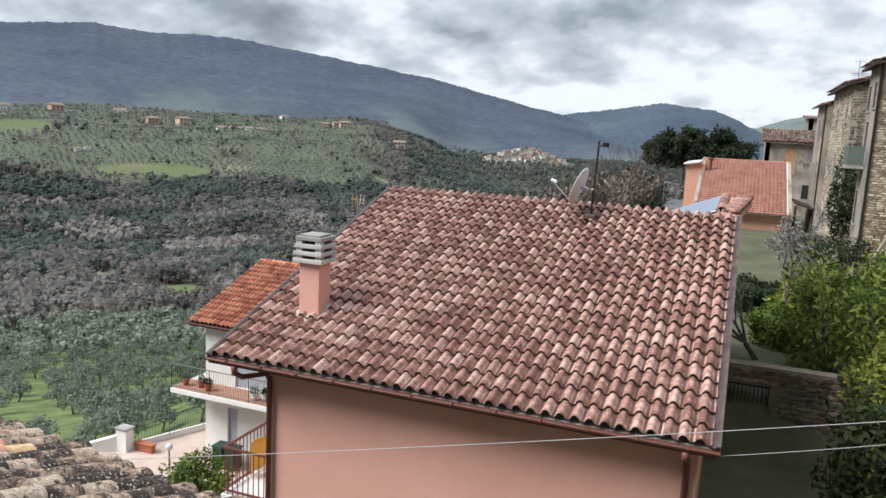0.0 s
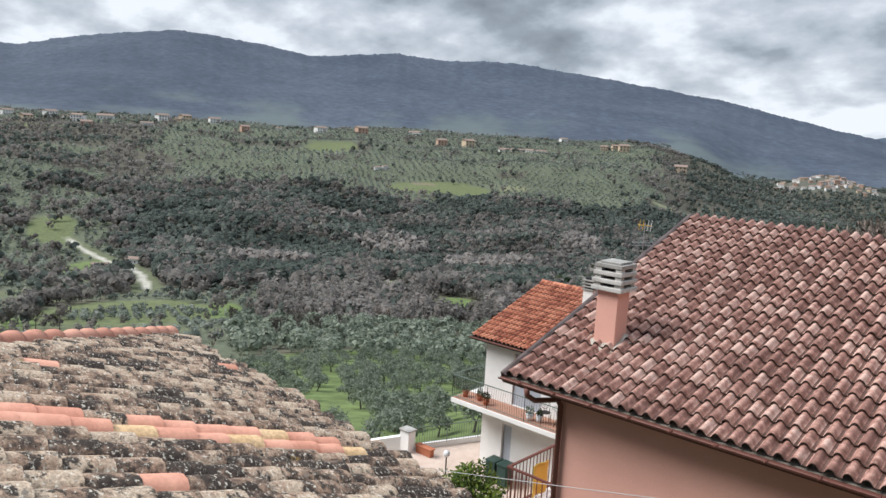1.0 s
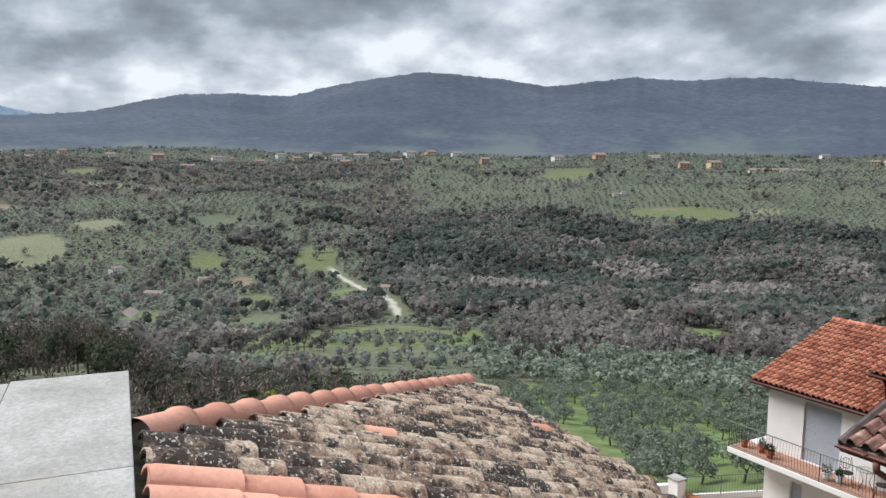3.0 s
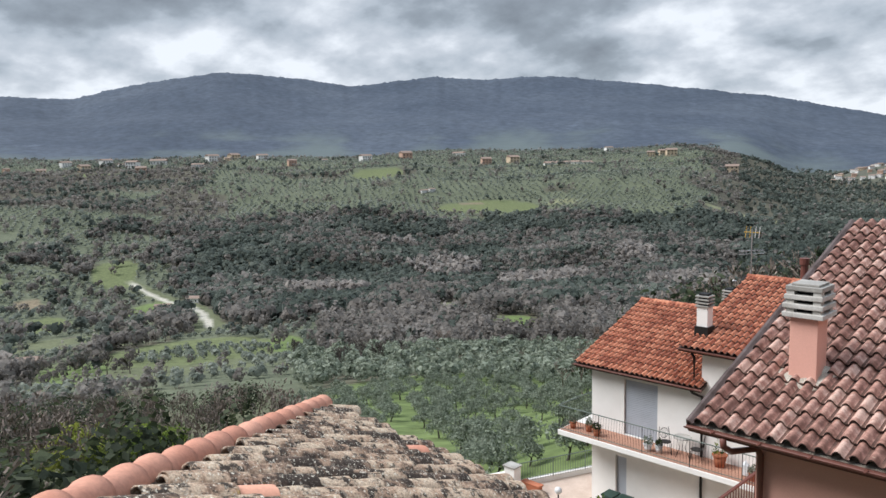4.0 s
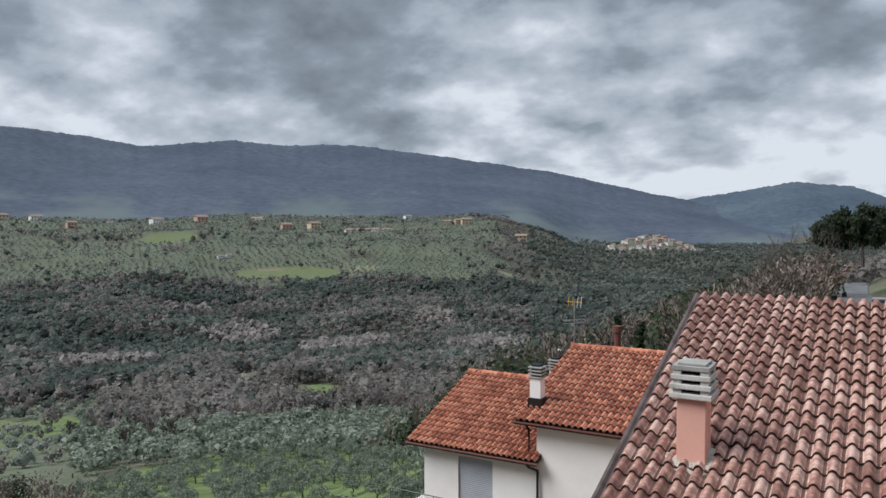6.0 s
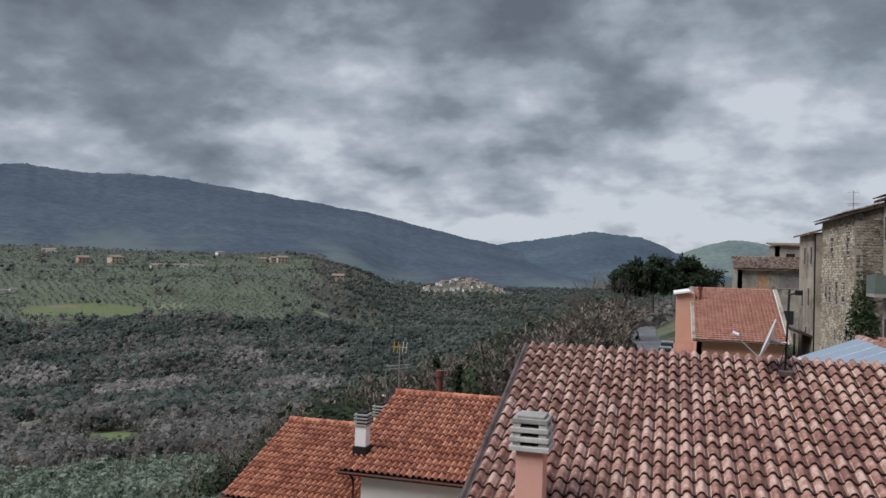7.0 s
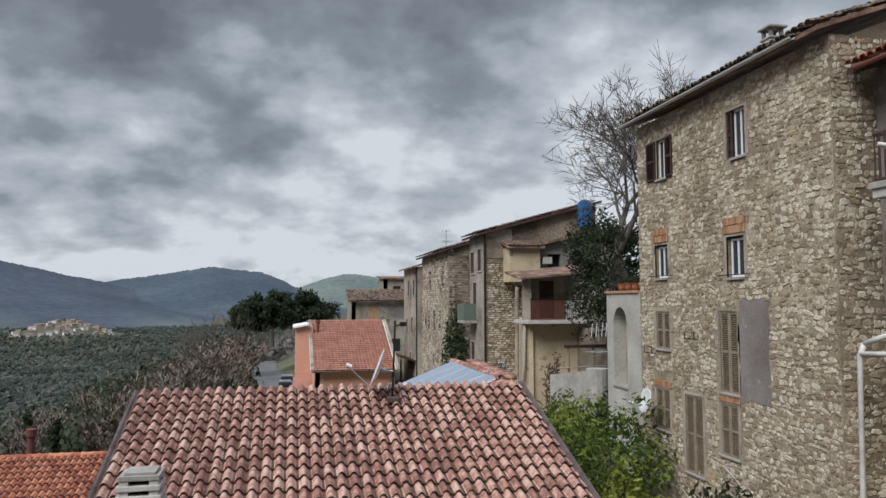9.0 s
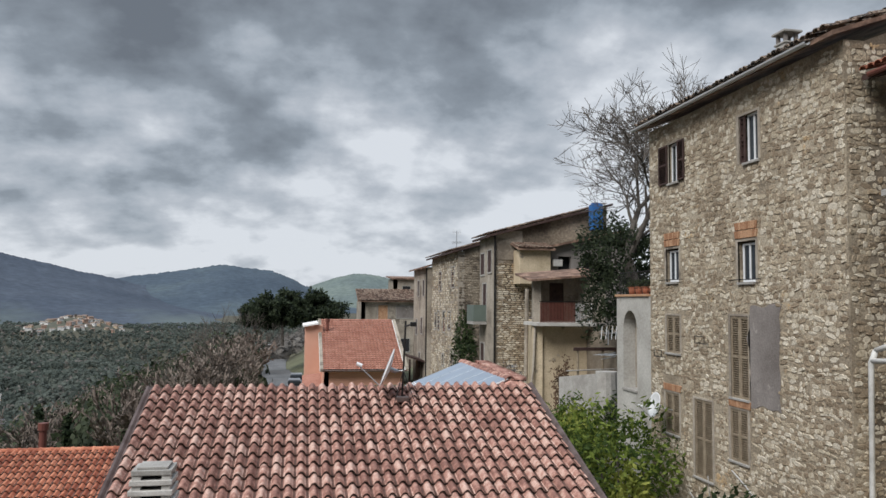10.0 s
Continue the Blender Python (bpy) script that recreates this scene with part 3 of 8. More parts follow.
RIGHT_FIELDS = [
    (-40.2, 380, 2.3, 42, MEADOW), (-45.0, 470, 0.9, 42, PALE), (-32.5, 1190, 4.6, 95, OLIVEG), (-42.0, 1160, 4.0, 60, GRASS), (-43.2, 1195, 1.0, 16, EARTH), (-36.5, 1185, 1.5, 16, PALE),
    (-23.5, 1140, 3.0, 22, PALE), (-50.0, 1500, 2.0, 60, GRASS), (-56.0, 1650, 2.0, 60, OLIVEG), (-38.0, 1650, 2.2, 60, GRASS), (-29.0, 1750, 3.0, 90, GRASS),
    (-43, 110, 14, 75, MEADOW), (-48.5, 95, 4, 45, MEADOW), (-38, 58, 9, 22, MEADOW), (-44, 150, 2, 30, MEADOW),
]
FIELDS = LEFT_FIELDS + RIGHT_FIELDS


def cover_class(x, y):
    """What grows where: 0 woods, 1 olive groves, 2 open fields, 3 bare woods of the valley floor."""
    x, y = np.asarray(x, float), np.asarray(y, float)
    r, az = np.hypot(x - CX, y - CY), np.degrees(np.arctan2(x - CX, y - CY))
    p, q = wavy(x, y, 70, 1) + 0.5 * wavy(x, y, 25, 4), wavy(x, y, 160, 6) + 0.3 * wavy(x, y, 40, 8)
    a, R = az + 2.0 * p + 1.6 * q, r * (1 + 0.05 * p + 0.05 * q)
    k = np.zeros(r.shape, int)
    k = np.where((a > -62) & (R > 1080), 1, k)
    k = np.where(R > 1880, 1, k)
    k = np.where((a < -66) & (R > 400) & (R < 1200), 1, k)
    k = np.where((a < -62) & (R > 1200) & (R < 1880) & (q > 0.75), 1, k)
    k = np.where((k == 1) & (q < -0.60) & (r < 1800), 0, k)
    k = np.where((k == 1) & (p > 0.85) & (r > 430), 0, k)
    k = np.where((a > -26.5) & (R > 700) & (q < 0.9), 0, k)
    k = np.where((k == 0) & (R < 450) & (az > -84), 3, k)
    k = np.where((k == 3) & (az < -55) & (p + 0.5 * q < 0.10), np.where(q > -0.4, 1, 2), k)
    wob = 0.25 * wavy(x, y, 40, 2)
    for fa, d, wa, wd, c in FIELDS:
        k = np.where(((az - fa) / wa) ** 2 + ((r - d) / wd) ** 2 + wob < 1.0, 2, k)
    k = np.where(np.abs(az - track_az(r)) * np.radians(1) * r < np.where((r > 430) & (r < 760), 9, -1), 2, k)
    return np.where(((az + 14.8) / 3.6) ** 2 + ((r - 2170) / 130) ** 2 < 1, 2, k)


def track_az(r):
    """Where the white farm track runs."""
    return np.interp(r, [440, 470, 540, 600, 680, 750], [-62.9, -63.0, -63.4, -64.7, -66.4, -68.0])


def cover_at(x, y):
    """Bare-soil and grass colours of the valley, field by field."""
    x, y = np.asarray(x), np.asarray(y)
    r, az = np.hypot(x - CX, y - CY), np.degrees(np.arctan2(x - CX, y - CY))
    k = cover_class(x, y)
    tone = np.array([(0.085, 0.078, 0.060), (0.108, 0.124, 0.080), (0.115, 0.13, 0.068), (0.11, 0.10, 0.07)])
    base = tone[k]
    near = smooth01(190, 120, r)[..., None]
    base = base * (1 - near) + near * np.array((0.10, 0.105, 0.06))
    wob = 0.25 * wavy(x, y, 40, 2)
    for a, d, wa, wd, c in FIELDS:
        f = ((az - a) / wa) ** 2 + ((r - d) / wd) ** 2 + wob
        m = smooth01(1.05, 0.85, f)[..., None]
        base = base * (1 - m) + m * np.array(c)
    town = smooth01(1.3, 0.9, ((az + 14.8) / 3.6) ** 2 + ((r - 2170) / 130) ** 2)[..., None]
    base = base * (1 - town) + town * np.array((0.09, 0.092, 0.075))
    m = (smooth01(3.4, 1.8, np.abs(az - track_az(r)) * np.radians(1) * r) * smooth01(440, 450, r) * smooth01(760, 740, r))[..., None]
    return base * (1 - m) + m * np.array((0.50, 0.47, 0.40))


LAND_R = np.concatenate([np.linspace(0.0, 30, 40), np.geomspace(31, 5000, 360)])
LAND_A = np.concatenate([np.arange(-180, -100, 4.0), np.arange(-100, 22, 0.3), np.arange(22, 179, 4.0), [180.0]])
ground = grid_sheet("ground", LAND_R, LAND_A, lambda X, Y, R, A: land(X, Y), ground_mat(), "grassy valley land with fields and farm tracks")
_co = np.empty(len(ground.data.vertices) * 3)
ground.data.vertices.foreach_get("co", _co)
_co = _co.reshape(-1, 3)
_cv = cover_at(_co[:, 0], _co[:, 1])
_at = ground.data.color_attributes.new("cover", "FLOAT_COLOR", "POINT")
_at.data.foreach_set("color", np.concatenate([_cv, np.ones((len(_cv), 1))], 1).ravel())

SKYLINE = [(-100, 4.2), (-93, 2.4), (-88, 2.5), (-84, 2.9), (-79, 4.1), (-75, 4.4), (-71, 4.25), (-66.5, 5.35), (-61, 6.2), (-56, 5.8), (-51.7, 5.15), (-46, 5.75), (-42, 5.45), (-37.5, 5.6), (-30, 4.7), (-22, 3.5), (-16.2, 2.15), (-12.7, 1.4), (-9, 0.5), (-4, -0.6), (2, -1.6)]
HILL2 = [(-22, 0.2), (-16, 0.9), (-12.5, 1.45), (-9.1, 1.95), (-5.7, 2.55), (-2.1, 2.2), (-0.5, 1.6), (0.6, 1.0), (4, -0.2), (9, -0.8)]
HILL3 = [(-6, 0.1), (-1, 0.6), (0.8, 1.05), (2.6, 1.75), (4.3, 2.12), (6, 1.9), (8, 1.4), (12, 1.2), (20, 1.6), (40, 2.0)]
HILL4 = [(-130, 2.5), (-110, 3.6), (-98, 3.5), (-91, 3.35), (-87, 2.6), (-84, 2.2), (-78, 1.5)]


def range_sheet(name, line, r0, r1, foot, material, label, seed, step=0.12, green=0.0):
    azs = np.arange(line[0][0], line[-1][0] + 0.01, step)
    el = np.interp(azs, [p[0] for p in line], [p[1] for p in line])
    k = np.ones(9) / 9
    el = np.convolve(np.pad(el, 4, "edge"), k, "valid")
    rs = np.concatenate([np.linspace(r0, r1, 46), [r1 + 60, r1 + 160]])
    rng = np.random.RandomState(seed)
    crest = 1.82 + np.tan(np.radians(el)) * r1 + 4 * wavy(azs * 90, azs * 0, 60, seed)
    tops = rng.uniform(-2.0, 7.0, len(azs)) * (0.5 + 0.5 * wavy(azs * 90, azs * 0, 25, seed + 1))

    def zf(X, Y, R, A):
        t = np.clip((R - r0) / (r1 - r0), 0, 1)
        f = foot(A)
        z = f + (crest[None, :] - f) * (0.72 * t + 0.28 * t * t)
        bumps = np.sin(np.pi * t) * (24 * wavy(X, Y, 560, seed) + 7 * wavy(X, Y, 300, seed + 2))
        return z + bumps + tops[None, :] * smooth01(0.97, 1.0, t) - 200 * np.clip(R - r1, 0, 200) / 200

    ob = grid_sheet(name, rs, azs, zf, material, label, True, "mountain")
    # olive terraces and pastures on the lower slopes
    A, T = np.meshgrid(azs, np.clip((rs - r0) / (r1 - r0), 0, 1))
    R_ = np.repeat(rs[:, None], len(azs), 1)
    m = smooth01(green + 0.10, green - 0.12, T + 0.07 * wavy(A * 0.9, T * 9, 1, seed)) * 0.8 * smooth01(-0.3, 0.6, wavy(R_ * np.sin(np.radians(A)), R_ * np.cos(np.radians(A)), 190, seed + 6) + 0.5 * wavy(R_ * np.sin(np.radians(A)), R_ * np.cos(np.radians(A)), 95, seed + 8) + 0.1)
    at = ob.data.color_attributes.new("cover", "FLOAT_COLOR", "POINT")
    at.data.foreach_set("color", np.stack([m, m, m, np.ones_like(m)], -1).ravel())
    return ob


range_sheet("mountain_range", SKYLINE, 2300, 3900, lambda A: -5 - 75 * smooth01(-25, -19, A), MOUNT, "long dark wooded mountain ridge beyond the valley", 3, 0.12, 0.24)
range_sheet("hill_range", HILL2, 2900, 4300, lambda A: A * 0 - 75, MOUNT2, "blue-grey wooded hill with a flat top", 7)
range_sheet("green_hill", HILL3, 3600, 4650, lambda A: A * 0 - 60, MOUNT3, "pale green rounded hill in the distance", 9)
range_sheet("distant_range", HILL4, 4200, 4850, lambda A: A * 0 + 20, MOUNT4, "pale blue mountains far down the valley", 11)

# ---- pink house ----
PX0, PX1, PYE, PYR, PZE, PZR = -9.45, -0.95, 10.53, 17.74, -2.62, -0.07
PSL = math.hypot(PYR - PYE, PZR - PZE)
pink = thing("pink_house", "pink rendered house with weathered tiled gable roof", "house")
wall("wall", (PX0 + 0.78, PYE + 0.62), (1, 0), PX1 - PX0 - 1.03, -13.5, PZE - 0.05, 0.35, [], PINK, pink)
wall("wall", (PX0 + 0.78, 24.3), (0, -1), 24.3 - PYE - 0.97, -13.5, PZE - 0.05, 0.35, [(9.6, 10.9, -9.4, -7.2)], PINK, pink)
wall("wall", (PX1 - 0.25, PYE + 0.97), (0, 1), 24.3 - PYE - 0.97, -13.5, PZE - 0.05, 0.35, [], PINK, pink)
wall("wall", (PX1 - 0.25, 24.3), (-1, 0), PX1 - PX0 - 1.03, -13.5, PZE - 0.05, 0.35, [], PINK, pink)
for s, y0, gx in ((1, PYE, 0), (-1, 2 * PYR - PYE, 0)):
    slope_sheet([(PX0, y0, PZE - 0.03), (PX1, y0, PZE - 0.03), (PX1, PYR, PZR - 0.03), (PX0, PYR, PZR - 0.03)][::s], 0.12, MORTAR, "roof_deck", pink, "boarded roof deck under the tiles")
tiled(pink, (PX0 + 0.10, PYE - 0.04, PZE), (1, 0, 0), (0, PYR - PYE, PZR - PZE), PX1 - PX0 - 0.2, PSL, 38, 21, TILE_PINK, 300, 4)

# ---- white house ----
white = thing("white_house", "white rendered two-storey house with red tiled roofs", "house")
wall("wall", (-21.2, 25.2), (1, 0), 4.7, -14.5, -6.9, 0.35, [(1.5, 2.95, -9.54, -7.3), (1.12, 1.62, -12.69, -10.5)], WHITE, white)
wall("wall", (-16.5, 25.2), (1, 0), 7.0, -14.5, -5.5, 0.35, [], WHITE, white)
wall("wall", (-21.2, 34.5), (0, -1), 8.95, -14.5, -6.9, 0.35, [], WHITE, white)
for x0, x1, ye, yr, ze, zr, c in ((-21.75, -16.3, 24.75, 29.9, -6.9, -5.1, 25), (-17.2, -10.0, 24.75, 30.5, -5.5, -3.68, 32)):
    for s, y0 in ((1, ye), (-1, 2 * yr - ye)):
        slope_sheet([(x0, y0, ze - 0.03), (x1, y0, ze - 0.03), (x1, yr, zr - 0.03), (x0, yr, zr - 0.03)][::s], 0.12, WOOD_DARK, "roof_deck", white)
    tiled(white, (x0 + 0.03, ye - 0.03, ze), (1, 0, 0), (0, yr - ye, zr - ze), x1 - x0 - 0.06, math.hypot(yr - ye, zr - ze), c, 15, TILE_RED, 300, 5)


# ---- old roof in front ----
def old_z(x, y):
    return -0.0255 * x - 0.3557 * y


EAVE_X, EAVE_Y = [-12.2, -9.5, -7.5, -6.5, -5.8, -4.8, -2.4], [5.55, 5.42, 5.0, 4.88, 4.62, 4.56, 4.4]
HT0, HT1 = Vector((-12.15, 5.62, -1.68)), Vector((-7.50, 0.47, 0.01))
old = thing("old_house", "low old house with a lichen-covered barrel tile roof", "house")
slope_sheet([(x, y, old_z(x, y) - 0.11) for x, y in ((-2.4, 0.3), (-2.4, 4.3), (-4.8, 4.45), (-6.5, 4.75), (-9.5, 5.3), (-12.0, 5.5), (-7.4, 0.3))], 0.14, SOIL, "roof_deck", old, "dark boards and earth under the tiles")
slope_sheet([(-12.15, 5.62, -1.84), (-12.6, -1.0, -1.95), (-7.4, -1.0, -0.15), (-7.4, 0.30, -0.08)], 0.14, TILE_OLD, "roof_deck", old, "far side of the hipped roof")
wall("wall", (-11.6, 4.95), (0.996, -0.09), 9.1, -9, -1.6, -0.3, [], OLD_PLASTER, old, top=(-1.72, -1.62))
wall("wall", (-2.75, 4.1), (0, -1), 3.7, -9, -0.5, -0.3, [], OLD_PLASTER, old, top=(-1.75, -0.4))
rng = random.Random(12)
cov, pan, new_cov, buff = [], [], [], []
base = plane_frame((0, 0, 0), (-1, 0, 0.0255), (0, -1, 0.3557))
PITCH = 0.25
for row in range(-15, 23):
    rx = -6.47 - PITCH * row
    eave = float(np.interp(rx, EAVE_X, EAVE_Y)) + rng.uniform(-0.09, 0.09)
    top = 0.58 - 0.13 * (rx + 8.47) if rx > -7.35 else 0.54 + (-7.35 - rx) * 1.108
    yv = eave
    lean = rng.uniform(-0.010, 0.010)
    red = row in (0, 1)
    while yv > top + 0.12:
        yv = max(yv, top + 0.42)
        bend = 0.014 * math.sin(yv * 1.5 + row * 0.7) + lean * yv
        place = Matrix.Translation((rx, yv, old_z(rx, yv))) @ base
        tilt = Euler((-0.03 + rng.uniform(-0.014, 0.014), rng.uniform(-0.09, 0.09), rng.uniform(-0.035, 0.035))).to_matrix().to_4x4()
        m = place @ Matrix.Translation((bend, 0, 0.004 + rng.uniform(-0.008, 0.014))) @ tilt
        k = rng.random()
        if red and yv < eave - 0.5 and k < 0.95 or k < 0.02:
            (buff if red and k < 0.07 else new_cov).append(m)
        else:
            cov.append(m)
        pan.append(place @ Matrix.Translation((PITCH / 2 + bend, -0.04, 0.012)) @ tilt)
        yv -= 0.285 + rng.uniform(-0.025, 0.03)
cov.sort(key=lambda m: m.translation.x, reverse=True)
lay("cover_tile", [barrel_tile(0.109, 0.092, 0.42), barrel_tile(0.104, 0.09, 0.41), barrel_tile(0.1095, 0.09, 0.43, 0.020)], cov, TILE_OLD, old, 300)
lay("new_tile", barrel_tile(0.107, 0.092, 0.42), new_cov, TILE_NEW, old, 300)
lay("buff_tile", barrel_tile(0.107, 0.092, 0.42), buff, TILE_BUFF, old, 300)
lay("channel_tile", barrel_tile(0.10, 0.09, 0.40, up=-1), pan, TILE_OLD, old, 0)
caps = []
H0, H1 = HT0 - Vector((0, 0, 0.03)), HT1 - Vector((0, 0, 0.03))
n_cap = 18
hf = plane_frame(H0, (H1 - H0).cross(Vector((0, 0, 1))), H1 - H0)
for i in range(n_cap):
    caps.append(hf @ Matrix.Translation((rng.uniform(-.01, .01), (H1 - H0).length * i / n_cap, 0.035 + rng.uniform(0, .008))) @ Euler((-0.045, rng.uniform(-.06, .06), rng.uniform(-.03, .03))).to_matrix().to_4x4())


def cap_tile(r, length, n=11):
    """A half-round ridge tile with a raised collar at its low end."""
    vs, fs = [], []
    secs = [(0.0, r * 0.90), (0.0, r * 1.13), (0.06, r * 1.15), (0.10, r * 1.0), (length, r * 0.97)]
    for y, rr in secs:
        vs += [(-math.cos(math.pi * i / (n - 1)) * rr, y, math.sin(math.pi * i / (n - 1)) * rr * 0.95 - 0.03) for i in range(n)]
    for s in range(len(secs) - 1):
        fs += [(s * n + i, s * n + i + 1, (s + 1) * n + i + 1, (s + 1) * n + i) for i in range(n - 1)]
    return vs, fs


lay("ridge_tile", cap_tile(0.12, 0.44), caps, TILE_NEW, old)
bm = tube([H0.lerp(H1, t) + Vector((0, 0, -0.02)) for t in (0, .25, .5, .75, 1)], 0.10)
part("ridge_mortar", bm, MORTAR, old, "lumpy mortar under the ridge tiles")

# concrete coping beside the old roof
slabt = thing("coping_wall", "pale weathered concrete coping on a low wall", "wall")
_m = plane_frame((-8.47, 0.56, 0.10), (0.9916, -0.129, 0), (0.129, 0.9916, 0))


def on_coping(name, material, label, *size):
    b = box(*size)
    bmesh.ops.transform(b, matrix=_m, verts=b.verts)
    return part(name, b, material, slabt, label)


on_coping("coping_slab", CONCRETE, "", 0, 1.72, -0.70, 0, -0.10, 0.0, 0.008)
on_coping("coping_slab", CONCRETE, "", 1.725, 5.4, -0.70, 0, -0.10, 0.0, 0.008)
on_coping("coping_slab", CONCRETE, "", 0.02, 0.68, -3.6, -0.705, -0.11, -0.006, 0.008)
on_coping("wall_body", MORTAR, "rough mortared wall under the coping", 0.06, 5.4, -0.64, -0.03, -9, -0.102)
on_coping("wall_body", OLD_PLASTER, "stained wall under the side coping", 0.08, 0.62, -3.6, -0.645, -9, -0.112)

# ---- pink house, details ----
bm = bmesh.new()


def gutter_trough(x0, x1, y, z, r=0.07, n=7):
    b = bmesh.new()
    rows_ = []
    for x in (x0, x1):
        for rr in (r, r - 0.008):
            rows_.append([b.verts.new((x, y - math.cos(math.pi * i / (n - 1)) * rr, z - math.sin(math.pi * i / (n - 1)) * rr)) for i in range(n)])
    for i in range(n - 1):
        b.faces.new((rows_[0][i], rows_[0][i + 1], rows_[2][i + 1], rows_[2][i]))
        b.faces.new((rows_[1][i + 1], rows_[1][i], rows_[3][i], rows_[3][i + 1]))
    for i in (0, n - 1):
        b.faces.new((rows_[0][i], rows_[2][i], rows_[3][i], rows_[1][i]))
    for a, c in ((0, 1), (2, 3)):
        b.faces.new(rows_[a] + rows_[c][::-1])
    bmesh.ops.recalc_face_normals(b, faces=b.faces)
    return b


gut = part("gutter", gutter_trough(PX0 - 0.03, PX1 + 0.03, PYE - 0.10, PZE - 0.03, 0.045), BROWN_METAL, pink, "brown painted half-round gutter")
for i in range(12):
    x = PX0 + 0.4 + i * 0.7
    part("gutter_bracket", box(x, x + 0.03, PYE - 0.17, PYE - 0.03, PZE - 0.045, PZE - 0.03), BROWN_METAL, gut)
part("fascia", box(PX0, PX1, PYE - 0.03, PYE + 0.012, PZE - 0.14, PZE - 0.035, 0.004), BROWN_METAL, pink, "brown eave board")
for x in (PX0 + 0.85, PX1 - 0.42):
    pipe = [(x, PYE - 0.10, PZE - 0.10), (x, PYE - 0.10, PZE - 0.20), (x + 0.02, PYE + 0.42, PZE - 0.42), (x + 0.02, PYE + 0.55, PZE - 0.52), (x + 0.02, PYE + 0.56, -12.5)]
    if x < -5:
        pipe = [(PX0 + 0.58, PYE - 0.10, PZE - 0.09), (PX0 + 0.58, PYE - 0.08, PZE - 0.22), (PX0 + 0.62, PYE + 0.10, PZE - 0.34), (PX0 + 0.84, PYE + 0.5, PZE - 0.36), (PX0 + 0.88, PYE + 0.55, PZE - 0.46), (PX0 + 0.88, PYE + 0.55, -12.5)]
    part("downpipe", tube(pipe, 0.05, n=10), BROWN_METAL, pink, "brown metal downpipe", True)
for x, s in ((PX0, 1), (PX1, -1)):
    d = Vector((0, PYR - PYE, PZR - PZE)).normalized()
    for y0 in (1,):
        a, b = Vector((x, PYE - 0.05, PZE - 0.01)), Vector((x, PYR, PZR - 0.0))
        up = Vector((0, -d.z, d.y))
        bm = bmesh.new()
        pr = [(0.10 * s, 0.035), (0.06 * s, 0.02), (0.015 * s, 0.06), (-0.03 * s, 0.065), (-0.03 * s, -0.14), (-0.012 * s, -0.14), (-0.01 * s, 0.03), (0.06 * s, 0.0)]
        ra = [[bm.verts.new(p + Vector((q[0], 0, 0)) + up * q[1]) for q in pr] for p in (a, b)]
        for i in range(len(pr)):
            bm.faces.new((ra[0][i], ra[0][(i + 1) % 8], ra[1][(i + 1) % 8], ra[1][i]))
        bm.faces.new(ra[0]), bm.faces.new(ra[1][::-1])
        bmesh.ops.recalc_face_normals(bm, faces=bm.faces)
        part("verge_flashing", bm, ZINC, pink, "dark brown metal flashing along the verge")
# gable infill under the ridge on both ends
for x in (PX0 + 0.78, PX1 - 0.60):
    bm = bmesh.new()
    f = [bm.verts.new(p) for p in ((x, PYE + 0.97, PZE - 0.06), (x, 2 * PYR - PYE - 0.97, PZE - 0.06), (x, PYR, PZR - 0.17))]
    g = [bm.verts.new(v.co + Vector((0.35, 0, 0))) for v in f]
    bm.faces.new(f), bm.faces.new(g[::-1])
    for i in range(3):
        bm.faces.new((f[(i + 1) % 3], f[i], g[i], g[(i + 1) % 3]))
    bmesh.ops.recalc_face_normals(bm, faces=bm.faces)
    part("gable", bm, PINK, pink)

# back wing with solar panels
wing = thing("rear_wing_roof", "low rear wing with solar panels on its roof", "roof")
slope_sheet([(-1.35, 17.95, 0.0), (-1.35, 23.2, 0.0), (-4.6, 23.2, -1.3), (-4.6, 17.95, -1.3)], 0.15, PINK, "roof_deck", wing)
slope_sheet([(-1.0, 17.95, -0.06), (-0.66, 23.2, -0.10), (-1.35, 23.2, 0.0), (-1.35, 17.95, 0.0)], 0.15, PINK, "roof_deck", wing)
part("wall", box(-4.4, -1.26, 18.6, 23.0, -7, -1.35), PINK, wing)
part("wall", box(-1.5, -1.06, 18.2, 23.1, -1.34, -0.20), PINK, wing)
tiled(wing, (-0.98, 18.0, -0.05), (0.066, 1, 0), (-0.4, 0, 0.06), 5.2, 0.36, 22, 1, TILE_PINK, 60, 9)
lay("ridge_tile", cap_tile(0.11, 0.40), [Matrix.Translation((-1.37, 18.0 + 0.36 * i, 0.03)) for i in range(15)], TILE_PINK, wing)
fr = plane_frame((-4.5, 23.1, -1.24), (0, -1, 0), (3.25, 0, 1.3))
for i in range(5):
    for j in range(2):
        bm = box(i * 1.02, i * 1.02 + 1.0, j * 1.66 + 0.05, j * 1.66 + 1.68, 0.02, 0.055)
        bmesh.ops.transform(bm, matrix=fr, verts=bm.verts)
        p = part("solar_panel", bm, WHITE_PAINT, wing, "solar panel in a pale aluminium frame")
        bm = box(i * 1.02 + 0.025, i * 1.02 + 0.975, j * 1.66 + 0.075, j * 1.66 + 1.655, 0.05, 0.061)
        bmesh.ops.transform(bm, matrix=fr, verts=bm.verts)
        part("cell_sheet", bm, PANEL, p, "glossy blue-grey solar cells")

# chimney on the pink roof
chim = thing("chimney", "pink rendered chimney with stacked concrete slabs", "chimney")
CXc, CYc = -8.32, 12.16
